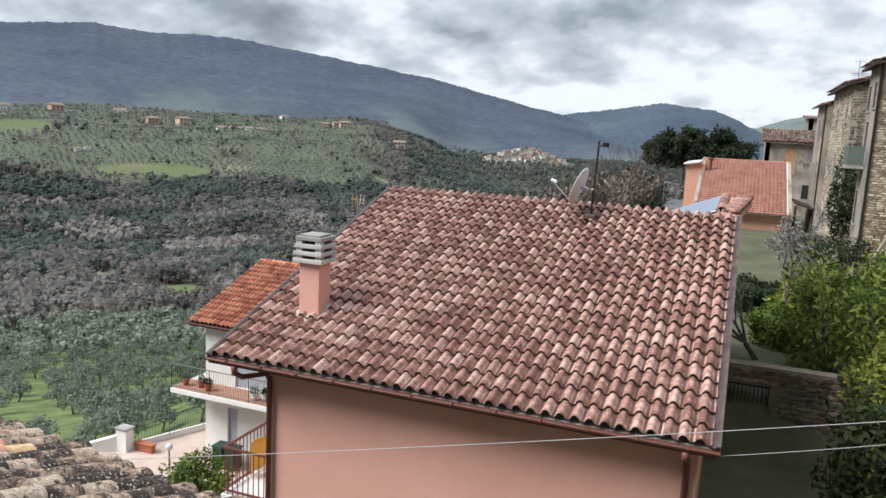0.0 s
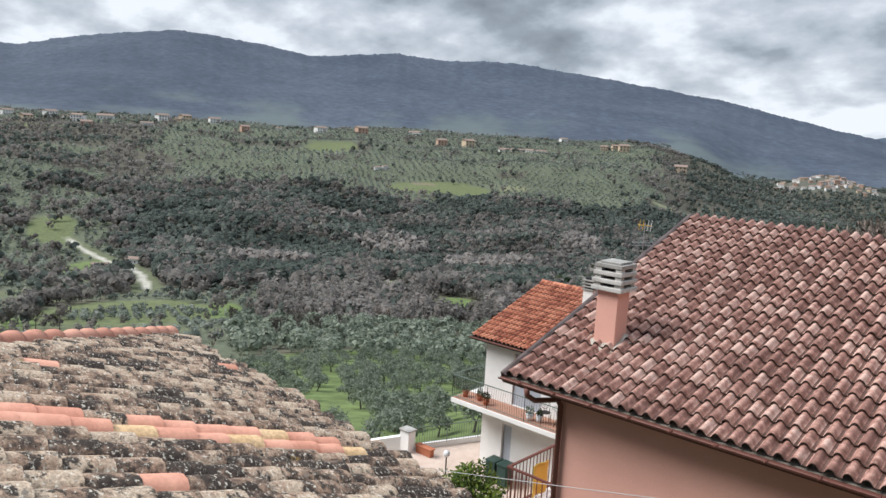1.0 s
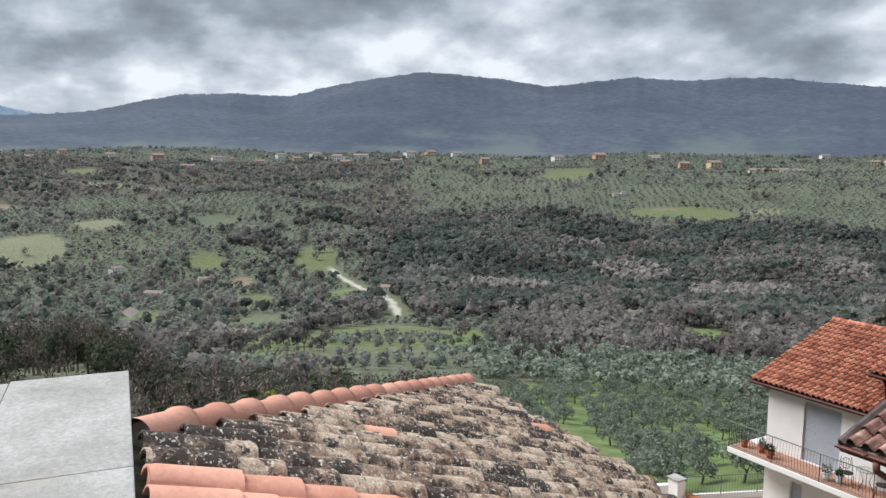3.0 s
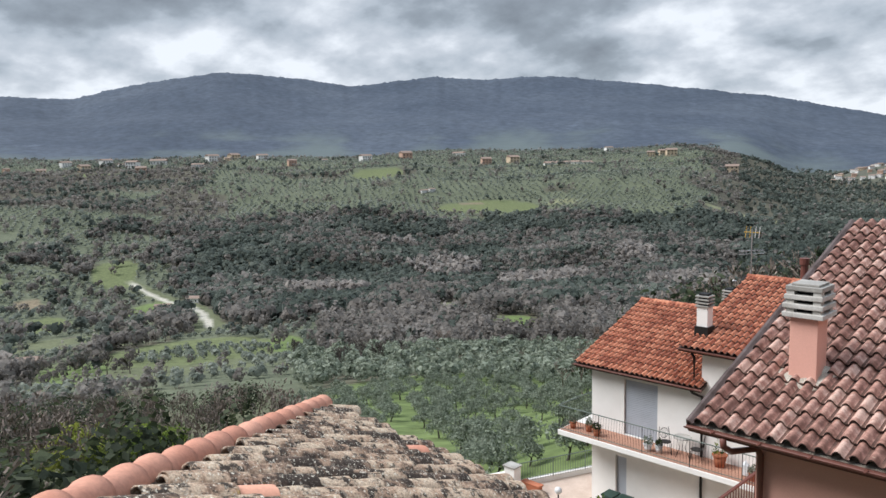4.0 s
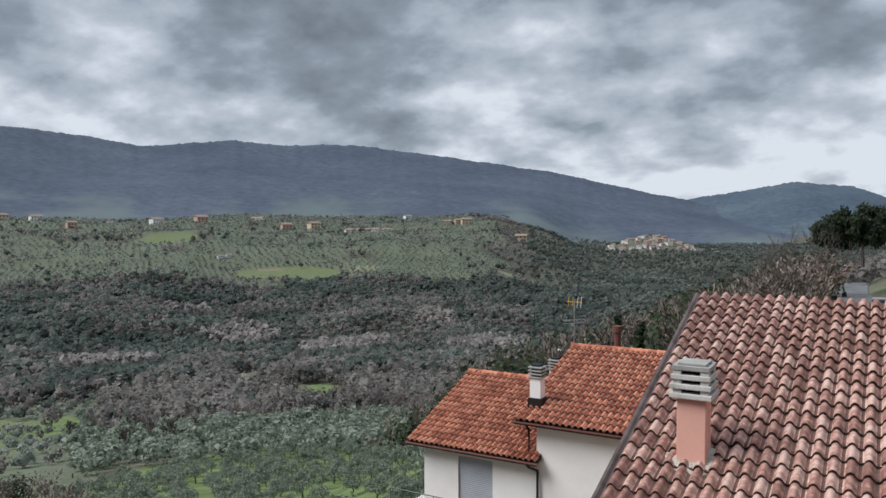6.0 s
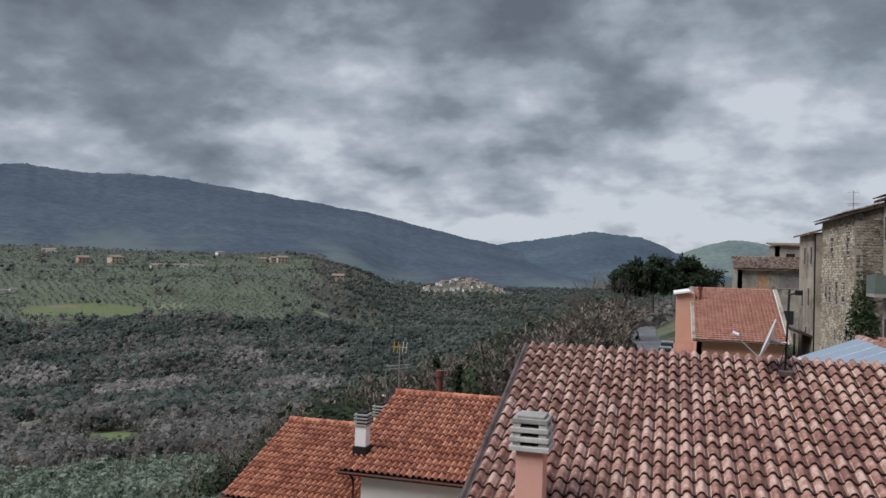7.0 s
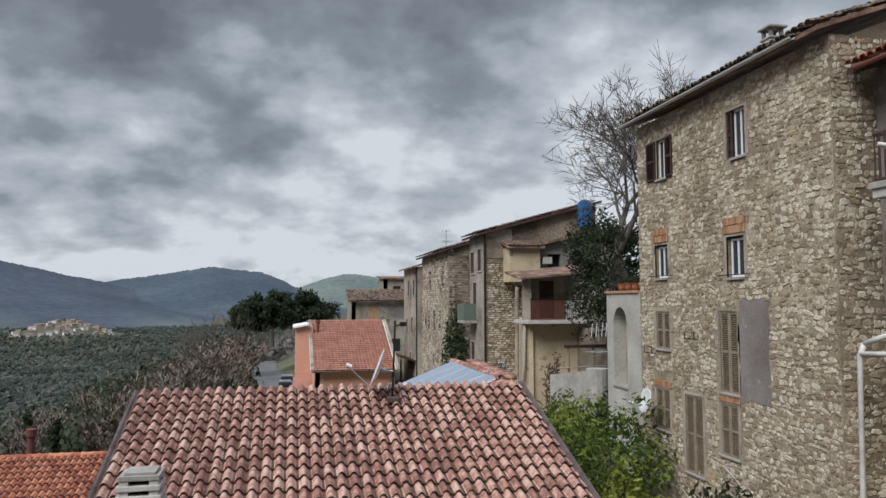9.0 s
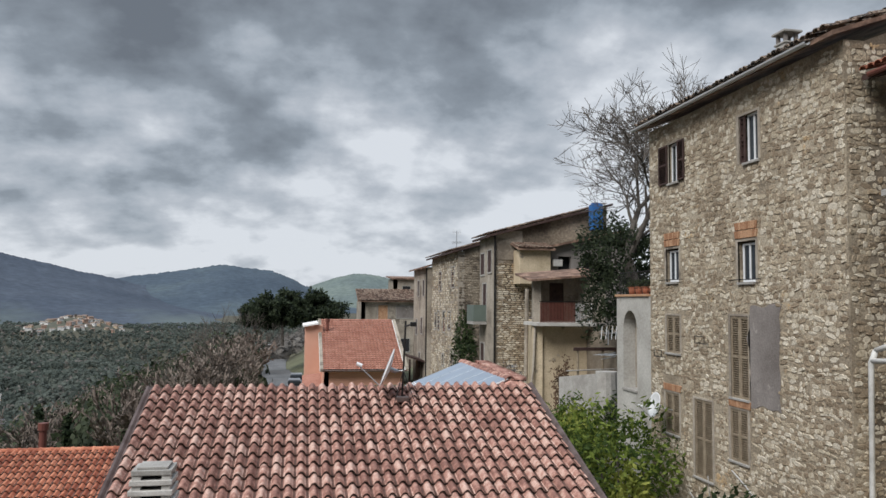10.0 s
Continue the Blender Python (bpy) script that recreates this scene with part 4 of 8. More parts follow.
part("shaft", box(CXc - 0.21, CXc + 0.21, CYc - 0.21, CYc + 0.21, -2.45, -1.06, 0.012), PINK, chim)
bm = bmesh.new()
bmesh.ops.create_icosphere(bm, subdivisions=3, radius=0.42)
for v in bm.verts:
    n_ = noise.noise(v.co * 9) * 0.11
    v.co = Vector((v.co.x * (1.0 + n_ * 3) * 0.98, v.co.y * (1.0 + n_ * 3) * 1.05, v.co.z * 0.30 + n_))
    v.co += Vector((CXc, CYc, -2.06 + (v.co.y) * 0.354))
part("mortar_collar", bm, MORTAR, chim, "rough mortar flaunching round the shaft", True)
for i in range(4):
    z = -1.06 + i * 0.138
    w = 0.31 - 0.012 * i
    bm = box(CXc - w, CXc + w, CYc - w, CYc + w, z, z + 0.075, 0.012)
    for v in bm.verts:
        v.co += Vector((noise.noise(v.co * 5) * 0.012, noise.noise(v.co * 4 + Vector((5, 0, 0))) * 0.012, 0))
    part("slab", bm, CONCRETE if i == 3 else CONCRETE_DARK, chim, "weathered concrete slab")
    if i < 3:
        for sx in (-1, 1):
            for sy in (-1, 1):
                part("spacer", box(CXc + sx * 0.2 - 0.06, CXc + sx * 0.2 + 0.06, CYc + sy * 0.2 - 0.06, CYc + sy * 0.2 + 0.06, z + 0.075, z + 0.138), CONCRETE_DARK, chim)
        part("flue", box(CXc - 0.14, CXc + 0.14, CYc - 0.14, CYc + 0.14, z + 0.07, z + 0.138), DARK, chim)
part("cap", box(CXc - 0.2, CXc + 0.22, CYc - 0.23, CYc + 0.19, -0.571, -0.53, 0.012), CONCRETE, chim, "pale top slab")


def dish_mesh(r, depth=0.16, n=28, rings=6):
    bm = bmesh.new()
    prev = None
    for s, off in ((1, 0.0), (-1, -0.012)):
        rows_ = []
        for j in range(1, rings + 1):
            rr = r * j / rings
            rows_.append([bm.verts.new((rr * math.cos(2 * math.pi * i / n), rr * math.sin(2 * math.pi * i / n), depth * r * 2 * (rr / r) ** 2 * 0.5 + off)) for i in range(n)])
        c = bm.verts.new((0, 0, off))
        for i in range(n):
            bm.faces.new((c, rows_[0][i], rows_[0][(i + 1) % n])[::s])
            for a, b in zip(rows_, rows_[1:]):
                bm.faces.new((a[i], b[i], b[(i + 1) % n], a[(i + 1) % n])[::s])
        if prev:
            for i in range(n):
                bm.faces.new((prev[i], prev[(i + 1) % n], rows_[-1][(i + 1) % n], rows_[-1][i]))
        prev = rows_[-1]
    bmesh.ops.recalc_face_normals(bm, faces=bm.faces)
    return bm


def satellite_dish(at, face, r, material, label, arm=0.75):
    """A dish at a place, looking along face, with its feed arm and receiver."""
    d = thing("satellite_dish", label, "satellite dish")
    f = Vector(face).normalized()
    q = Matrix.Translation(at) @ f.to_track_quat("Z", "Y").to_matrix().to_4x4()
    bm = dish_mesh(r)
    bmesh.ops.transform(bm, matrix=q, verts=bm.verts)
    part("reflector", bm, material, d, "", True)
    low, tip = q @ Vector((0, -r * 0.92, 0.1)), q @ Vector((0, -r * 0.35, arm * r * 1.7))
    part("feed_arm", rod(low, tip, 0.012), GREY_METAL, d)
    part("receiver", rod(tip, tip - f * 0.13, 0.04, n=10), WHITE_PAINT, d, "pale plastic receiver head")
    back = q @ Vector((0, 0, -0.16))
    part("mount", rod(q @ Vector((0, 0, -0.01)), back, 0.05), GREY_METAL, d, "steel mount behind the dish")
    return d, back


mast = thing("roof_mast", "thin steel mast with rusty clamps on the ridge", "mast")
part("pole", rod((-4.09, 16.95, -0.30), (-4.03, 16.95, 1.42), 0.022, n=8), DARK_METAL, mast)
part("cross_arm", rod((-4.06, 16.95, 1.30), (-3.85, 16.9, 1.36), 0.02), DARK_METAL, mast)
part("amplifier", box(-3.94, -3.80, 16.84, 16.94, 1.30, 1.40, 0.02), DARK_METAL, mast, "small black amplifier box")
part("base_plate", box(-4.22, -3.96, 16.72, 17.0, -0.31, -0.20, 0.02), ZINC, mast, "grey metal base flashing")
part("stay", rod((-4.07, 16.95, 0.35), (-4.30, 16.6, -0.32), 0.008), DARK_METAL, mast)
part("stay", rod((-4.07, 16.95, 0.35), (-3.85, 16.6, -0.32), 0.008), DARK_METAL, mast)
dish, _b = satellite_dish((-4.36, 17.0, 0.38), (-0.93, 0.10, 0.36), 0.44, DISH_WHITE, "large pale satellite dish on the roof mast", 0.95)
part("bracket", rod(_b, (-4.06, 16.95, 0.35), 0.025), GREY_METAL, dish)

# pink house balcony over the valley
balc = thing("side_balcony", "small balcony with red-brown iron railing and yellow cloth", "balcony")
part("slab", box(-10.25, PX0 + 0.79, 11.9, 15.2, -6.24, -6.06, 0.01), WHITE, balc)
part("top_rail", box(-10.23, -10.18, 11.92, 15.2, -5.08, -5.04), RUST_METAL, balc)
part("top_rail", box(-10.18, PX0 + 0.78, 11.92, 11.97, -5.08, -5.04), RUST_METAL, balc)
part("low_rail", box(-10.23, -10.18, 11.92, 15.2, -5.98, -5.95), RUST_METAL, balc)
part("low_rail", box(-10.18, PX0 + 0.78, 11.92, 11.97, -5.98, -5.95), RUST_METAL, balc)
for i in range(26):
    y = 11.97 + i * 0.125
    part("baluster", rod((-10.205, y, -6.06), (-10.205, y, -5.08), 0.011, n=6), RUST_METAL, balc)
for i in range(11):
    x = -10.12 + i * 0.125
    part("baluster", rod((x, 11.945, -6.06), (x, 11.945, -5.08), 0.011, n=6), RUST_METAL, balc)
bm = box(-10.12, -10.09, 12.7, 13.25, -5.95, -5.25)
bmesh.ops.subdivide_edges(bm, edges=bm.edges, cuts=6, use_grid_fill=True)
for v in bm.verts:
    v.co.x += 0.03 * math.sin(v.co.y * 14) + 0.02 * noise.noise(v.co * 4)
cloth = part("hanging_cloth", bm, YELLOW, None, "", True)
tagged(cloth, "yellow cloth hanging inside the balcony railing", "cloth")

# cables across the gap
for name, a, b, d, lab in (("cable", (5.0, 8.1, 0.15), (-12.4, 7.2, -3.95), 0.12, "thin pale cable slung across the yard"), ("cable", (PX1 - 0.1, PYE + 0.05, PZE - 0.16), (5.0, 11.4, -1.15), 0.08, "thin pale cable from the eave to the stone house")):
    ob = part(name, tube(sag(a, b, d), 0.0045, n=6), CABLE)
    tagged(ob, lab, "cable")

# ---- white house, details ----
part("gable", box(-16.5, -9.6, 26.0, 34.5, -14.5, -5.75), WHITE, white)
for x0, x1, ye, ze in ((-21.78, -16.27, 24.68, -6.93), (-17.23, -9.97, 24.68, -5.53)):
    part("gutter", gutter_trough(x0, x1, ye, ze, 0.06), BROWN_METAL, white, "dark brown gutter")
for x0, x1, yr, zr, n in ((-21.75, -16.9, 29.9, -5.05, 14), (-17.2, -10.0, 30.5, -3.63, 20)):
    lay("ridge_tile", cap_tile(0.11, 0.40), [Matrix.Translation((x0 + (x1 - x0) * i / n, yr, zr)) @ Euler((0, 0, radians(-90))).to_matrix().to_4x4() for i in range(n)], TILE_RED, white)
for x, y0, z0, z1 in ((-16.42, 24.68, -7.0, -12.7), (-16.75, 25.12, -5.6, -7.0)):
    part("downpipe", tube([(x - 0.25, y0, z0 + 0.02), (x - 0.2, y0 + 0.1, z0 - 0.12), (x, 25.1, z0 - 0.3), (x, 25.12, z1)], 0.05), DARK_METAL, white, "dark downpipe")
dr = part("roller_shutter", box(-19.69, -18.26, 25.30, 25.33, -9.54, -7.31), SHUTTER_GREY, white, "closed pale blue-grey roller shutter")
for i in range(30):
    z = -9.5 + i * 0.072
    part("slat", box(-19.66, -18.29, 25.27, 25.30, z, z + 0.062, 0.0), SHUTTER_GREY, dr)
part("window", box(-20.05, -19.6, 25.32, 25.36, -12.66, -10.52), SHUTTER_GREY, white, "narrow grey door with a metal frame")
part("wall_lamp", box(-19.35, -19.15, 25.0, 25.2, -7.12, -6.95, 0.03), DARK_METAL, white, "small dark lamp under the eave")

wb = thing("front_balcony", "long tiled balcony with iron railing and corner wrap", "balcony")
BZ = -9.55
part("slab", box(-22.0, -13.0, 23.95, 25.19, BZ - 0.22, BZ - 0.02, 0.01), WHITE, wb)
part("slab", box(-22.0, -21.21, 25.19, 27.2, BZ - 0.22, BZ - 0.02, 0.01), WHITE, wb)
for i in range(30):
    for j in range(4):
        x, y = -21.95 + i * 0.3, 24.0 + j * 0.295
        part("floor_tile", box(x, x + 0.29, y, y + 0.285, BZ - 0.02, BZ - 0.004), MATS.get("balcony_tile") or plain("balcony_tile", (0.42, 0.23, 0.16), 0.7), wb)
part("top_rail", rod((-21.97, 24.0, BZ + 1.0), (-13.0, 24.0, BZ + 1.0), 0.022), GREEN_METAL, wb)
part("top_rail", rod((-21.97, 24.0, BZ + 1.0), (-21.97, 27.2, BZ + 1.0), 0.022), GREEN_METAL, wb)
part("low_rail", rod((-21.97, 24.0, BZ + 0.08), (-13.0, 24.0, BZ + 0.08), 0.014), GREEN_METAL, wb)
part("low_rail", rod((-21.97, 24.0, BZ + 0.08), (-21.97, 27.2, BZ + 0.08), 0.014), GREEN_METAL, wb)
for i in range(76):
    x = -21.97 + i * 0.118
    k = 0.016 if i % 16 == 0 else 0.007
    bm = tube([(x, 24.0, BZ - 0.18 if i % 16 == 0 else BZ + 0.05), (x, 24.0, BZ + 0.3), (x, 24.0 - (0 if i % 16 == 0 else 0.05), BZ + 0.55), (x, 24.0, BZ + 1.0)], k, n=5)
    part("post" if i % 16 == 0 else "baluster", bm, DARK_METAL, wb)
for i in range(26):
    y = 24.12 + i * 0.118
    part("baluster", rod((-21.97, y, BZ + 0.05), (-21.97, y, BZ + 1.0), 0.007, n=5), DARK_METAL, wb)


def leafy(n, rx, ry, rz, size, seed, flat=0.0, hollow=0.55):
    """A cloud of little bent leaves filling an uneven lump."""
    r = np.random.RandomState(seed)
    d = r.normal(size=(n, 3))
    d /= np.linalg.norm(d, axis=1)[:, None]
    lump = 1 + 0.22 * np.sin(d[:, 0] * 5 + seed) + 0.18 * np.sin(d[:, 1] * 7 + 2 * seed) + 0.15 * np.sin(d[:, 2] * 6 + seed * 3)
    c = d * (hollow + (1 - hollow) * r.rand(n)[:, None] ** 0.6) * lump[:, None] * np.array([rx, ry, rz])
    a = r.normal(size=(n, 3))
    a /= np.linalg.norm(a, axis=1)[:, None]
    b = np.cross(a, d + 0.4 * r.normal(size=(n, 3)))
    b /= np.linalg.norm(b, axis=1)[:, None] + 1e-6
    s = size * (0.6 + 0.8 * r.rand(n))[:, None]
    tip, side = a * s, b * s * 0.42
    v = np.stack([c - tip, c + side, c + tip, c - side], 1).reshape(-1, 3)
    f = np.arange(4 * n).reshape(n, 4)
    return v.tolist(), f.tolist()


def potted_plant(x, y, z, r, h, leaf, material, seed, label, round_=False):
    t = thing("potted_plant", label, "plant", "balcony pots", at=(x, y, z))
    bm = bmesh.new()
    bmesh.ops.create_cone(bm, cap_ends=True, segments=16, radius1=r * 0.7, radius2=r, depth=h, matrix=Matrix.Translation((0, 0, h / 2)))
    part("pot", bm, material, t, "", True)
    bm = bmesh.new()
    bmesh.ops.create_cone(bm, cap_ends=True, segments=16, radius1=r * 1.1, radius2=r * 1.12, depth=h * 0.14, matrix=Matrix.Translation((0, 0, h)))
    part("rim", bm, material, t)
    v, f = leafy(160, r * 1.2, r * 1.2, r * (1.1 if round_ else 1.3), 0.05, seed)
    np_part("foliage", [(a, b, c + h + r * 0.8) for a, b, c in v], f, leaf, t)
    return t


potted_plant(-15.55, 24.75, BZ, 0.24, 0.42, BUSH_LEAF, TERRACOTTA, 3, "clipped round shrub in a terracotta pot", True)
for i, (x, m_, r) in enumerate(((-18.15, WHITE_PAINT, 0.16), (-17.75, WHITE_PAINT, 0.14), (-20.9, TERRACOTTA, 0.15), (-20.4, TERRACOTTA, 0.15), (-21.6, TERRACOTTA, 0.14), (-13.9, TERRACOTTA, 0.17), (-14.2, TERRACOTTA, 0.13))):
    potted_plant(x, 24.35 + 0.1 * (i % 3), BZ, r, 0.26, IVY_LEAF if i % 2 else OLIVE_LEAF, m_, 20 + i, "small plant in a white pot" if m_ is WHITE_PAINT else "small plant in a terracotta pot")


def garden_chair(x, y, z, turn):
    t = thing("garden_chair", "dark wrought-iron garden chair with curled back", "chair", "balcony seats", at=pose(x, y, z, 0, 0, turn))
    for sx in (-0.19, 0.19):
        part("leg", tube([(sx, -0.2, 0), (sx * 0.95, -0.18, 0.25), (sx, -0.18, 0.44)], 0.012, n=6), DARK_METAL, t)
        part("leg", tube([(sx, 0.22, 0), (sx, 0.18, 0.44), (sx, 0.24, 0.7), (sx * 0.8, 0.27, 0.92)], 0.012, n=6), DARK_METAL, t)
    bm = bmesh.new()
    bmesh.ops.create_cone(bm, cap_ends=True, segments=18, radius1=0.21, radius2=0.21, depth=0.02, matrix=Matrix.Translation((0, 0, 0.45)))
    part("seat", bm, DARK_METAL, t)
    part("backrest", tube([(0.15 * math.cos(a), 0.25, 0.70 + 0.19 * math.sin(a)) for a in [2 * math.pi * k / 14 for k in range(14)] + [0]], 0.01, n=6), DARK_METAL, t)
    for k in (-0.07, 0.0, 0.07):
        part("back_bar", rod((k, 0.245, 0.46), (k, 0.255, 0.88), 0.007, n=6), DARK_METAL, t)
    return t


garden_chair(-17.55, 24.55, BZ, 40)
garden_chair(-16.35, 24.6, BZ, -70)
tb = thing("garden_table", "small round iron garden table with a mosaic top", "table", at=(-16.95, 24.7, BZ))
bm = bmesh.new()
bmesh.ops.create_cone(bm, cap_ends=True, segments=28, radius1=0.33, radius2=0.33, depth=0.03, matrix=Matrix.Translation((0, 0, 0.73)))
part("tabletop", bm, CONCRETE, tb)
for k in range(3):
    a = k * 2.094
    part("leg", tube([(0.28 * math.cos(a), 0.28 * math.sin(a), 0), (0.1 * math.cos(a), 0.1 * math.sin(a), 0.35), (0.24 * math.cos(a), 0.24 * math.sin(a), 0.72)], 0.012, n=6), DARK_METAL, tb)
lan = thing("lantern", "white metal garden lantern on the balcony floor", "lantern", at=(-14.55, 24.6, BZ))
part("cage", box(-0.1, 0.1, -0.1, 0.1, 0.02, 0.4, 0.02), WHITE_PAINT, lan)
part("roof", rod((0, 0, 0.4), (0, 0, 0.55), 0.13, n=4, r2=0.01), WHITE_PAINT, lan)


def white_chimney(x, y, z0, z1, w, label):
    t = thing("chimney", label, "chimney", "white house chimneys")
    part("shaft", box(x - w, x + w, y - w, y + w, z0, z1 - 0.45, 0.01), WHITE, t)
    part("base_flashing", box(x - w - 0.06, x + w + 0.06, y - w - 0.06, y + w + 0.06, z0, z0 + 0.55, 0.02), DARK_METAL, t, "dark metal flashing")
    for i in range(4):
        z = z1 - 0.45 + i * 0.12
        part("slab", box(x - w - 0.05, x + w + 0.05, y - w - 0.05, y + w + 0.05, z, z + 0.055, 0.008), CONCRETE, t)
        part("flue", box(x - w + 0.04, x + w - 0.04, y - w + 0.04, y + w - 0.04, z + 0.05, z + 0.13), DARK, t)


white_chimney(-16.75, 25.85, -5.4, -3.68, 0.21, "white chimney with stacked slabs on the red roof")
white_chimney(-17.75, 30.1, -5.4, -4.2, 0.2, "small white chimney behind the ridge")
pipe = thing("flue_pipe", "rusty brown flue pipe behind the white house", "flue")
part("pipe", rod((-16.95, 36, -9), (-16.95, 36, -3.75), 0.16, n=12), RUST_METAL, pipe)
part("collar", rod((-16.95, 36, -3.80), (-16.95, 36, -3.5), 0.22, n=12), RUST_METAL, pipe)


def tv_antenna(x, y, z0, z1, label, yellow=True):
    t = thing("tv_antenna", label, "antenna")
    part("mast", rod((x, y, z0), (x, y, z1), 0.025), GREY_METAL, t)
    for dz in (0.0, 0.35):
        part("boom", rod((x - 0.4, y - 0.3, z1 - 0.9 - dz * 0.4), (x + 0.4, y + 0.3, z1 - 0.85 - dz * 0.4), 0.014), GREY_METAL, t)
    for k in range(6):
        c = Vector((x - 0.35 + 0.14 * k, y - 0.26 + 0.105 * k, z1 - 0.9))
        part("element", rod(c - Vector((0.22, -0.3, 0)), c + Vector((0.22, -0.3, 0)), 0.007, n=5), GREY_METAL, t)
    for k in (-0.28, -0.1, 0.12, 0.28):
        part("upper_element", rod((x + k, y, z1 - 0.35), (x + k + 0.05, y, z1 + 0.12), 0.012, n=6), YELLOW if yellow and k < 0 else WHITE_PAINT, t)
    part("cross_bar", rod((x - 0.34, y, z1 - 0.12), (x + 0.34, y, z1 - 0.12), 0.012, n=6), YELLOW if yellow else GREY_METAL, t)
    return t


tv_antenna(-17.2, 30.8, -4.4, -1.75, "television antenna with yellow and white elements on a mast")
d2, _b = satellite_dish((-17.3, 30.6, -3.95), (-0.5, -0.7, 0.4), 0.38, DARK_METAL, "dark satellite dish on the antenna mast", 0.9)
part("bracket", rod(_b, (-17.2, 30.8, -4.0), 0.02), GREY_METAL, d2)

# terrace below the white house
ter = thing("terrace", "pale paved terrace beside the white house", "terrace", kind="structure")
slope_sheet([(-25.3, 22.9, -12.7), (-21.0, 20.0, -12.7), (-12.0, 19.5, -12.7), (-12.0, 25.1, -12.7), (-21.25, 25.15, -12.7), (-21.25, 29.5, -12.7), (-22.4, 29.4, -12.7), (-24.0, 24.0, -12.7)], 1.6, PAVING, "paving", ter)
lw = thing("low_wall", "white rendered low wall with a coping pillar", "wall")
wall("wall", (-25.9, 22.4), (1.65, 1.35), 2.2, -14, -11.95, 0.25, [], WHITE, lw, top=(-12.45, -11.95))
part("pillar", box(-24.55, -24.0, 23.55, 24.0, -14, -11.72, 0.015), WHITE, lw)
part("pillar_cap", box(-24.60, -23.95, 23.5, 24.05, -11.72, -11.66, 0.01), CONCRETE, lw)
fence = thing("terrace_fence", "grey-green iron fence along the terrace edge", "fence")
fa, fb = Vector((-24.1, 24.05, -12.5)), Vector((-22.2, 28.6, -12.5))
wall("kerb", fa, fb - fa, (fb - fa).length, -14.0, -12.45, 0.18, [], WHITE, fence)
part("top_rail", rod(fa + Vector((0, 0, 0.85)), fb + Vector((0, 0, 0.85)), 0.022), GREEN_METAL, fence)
part("low_rail", rod(fa + Vector((0, 0, 0.12)), fb + Vector((0, 0, 0.12)), 0.014), GREEN_METAL, fence)
for i in range(40):
    p = fa.lerp(fb, i / 39)
    part("post" if i % 13 == 0 else "baluster", rod(p, p + Vector((0, 0, 0.85)), 0.022 if i % 13 == 0 else 0.009, n=6), GREEN_METAL, fence)
pl = thing("planter", "long terracotta planter box on the terrace", "planter")
part("trough", box(-23.9, -23.0, 23.95, 24.2, -12.7, -12.35, 0.02), TERRACOTTA, pl)
part("rim", box(-23.94, -22.96, 23.91, 24.24, -12.37, -12.31, 0.015), TERRACOTTA, pl)
gl = thing("garden_lamp", "small garden lamp post with a pale globe", "lamp")
part("post", rod((-21.5, 23.3, -12.7), (-21.5, 23.3, -11.95), 0.03), DARK_METAL, gl)
bm = bmesh.new()
bmesh.ops.create_uvsphere(bm, u_segments=16, v_segments=10, radius=0.15, matrix=Matrix.Translation((-21.5, 23.3, -11.8)))
part("globe", bm, DISH_WHITE, gl, "", True)
for i, x in enumerate((-19.75, -19.15)):
    bn = thing("waste_bin", "dark green wheeled waste bin with a lid", "bin", "bins by the door", at=(x, 24.35, -12.7))
    part("body", box(-0.24, 0.24, -0.28, 0.28, 0.05, 0.9, 0.04), MATS.get("bin_green") or plain("bin_green", (0.03, 0.06, 0.05), 0.5), bn)
    part("lid", box(-0.27, 0.27, -0.31, 0.31, 0.9, 0.98, 0.03), MATS["bin_green"], bn)

# ---- stone house across the gap ----
FX, FY0, FY1, FZT = 5.0, 14.5, 23.7, 7.55
stone = thing("stone_house", "tall rubble stone house with shuttered windows", "house")
OPEN = {"a3": (21.75, 22.35, 5.62, 6.85), "b3": (17.63, 18.49, 5.54, 6.80), "a2": (21.78, 22.60, 2.52, 3.56), "b2": (17.82, 18.61, 2.42, 3.50),
        "a1": (21.76, 22.60, 0.36, 1.50), "b1": (18.20, 19.02, -0.58, 1.55), "a0": (21.85, 22.72, -2.10, -0.86), "d0": (19.99, 20.95, -3.05, -0.86), "b0": (18.28, 19.08, -2.22, -0.88)}
wall("wall", (FX, FY1), (0, -1), FY1 - FY0, -6, FZT, 0.5, [(FY1 - b, FY1 - a, c, d) for a, b, c, d in OPEN.values()], FACE_BED, stone)
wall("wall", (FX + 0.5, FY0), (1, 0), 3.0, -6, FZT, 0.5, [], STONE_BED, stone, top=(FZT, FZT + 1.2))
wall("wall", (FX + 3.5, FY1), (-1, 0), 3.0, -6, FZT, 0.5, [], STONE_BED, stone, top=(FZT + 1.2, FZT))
# solid block whose near-black colour makes the rooms look unlit
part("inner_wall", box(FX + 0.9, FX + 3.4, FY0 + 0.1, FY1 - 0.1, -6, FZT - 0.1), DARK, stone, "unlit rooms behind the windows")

srng = random.Random(5)


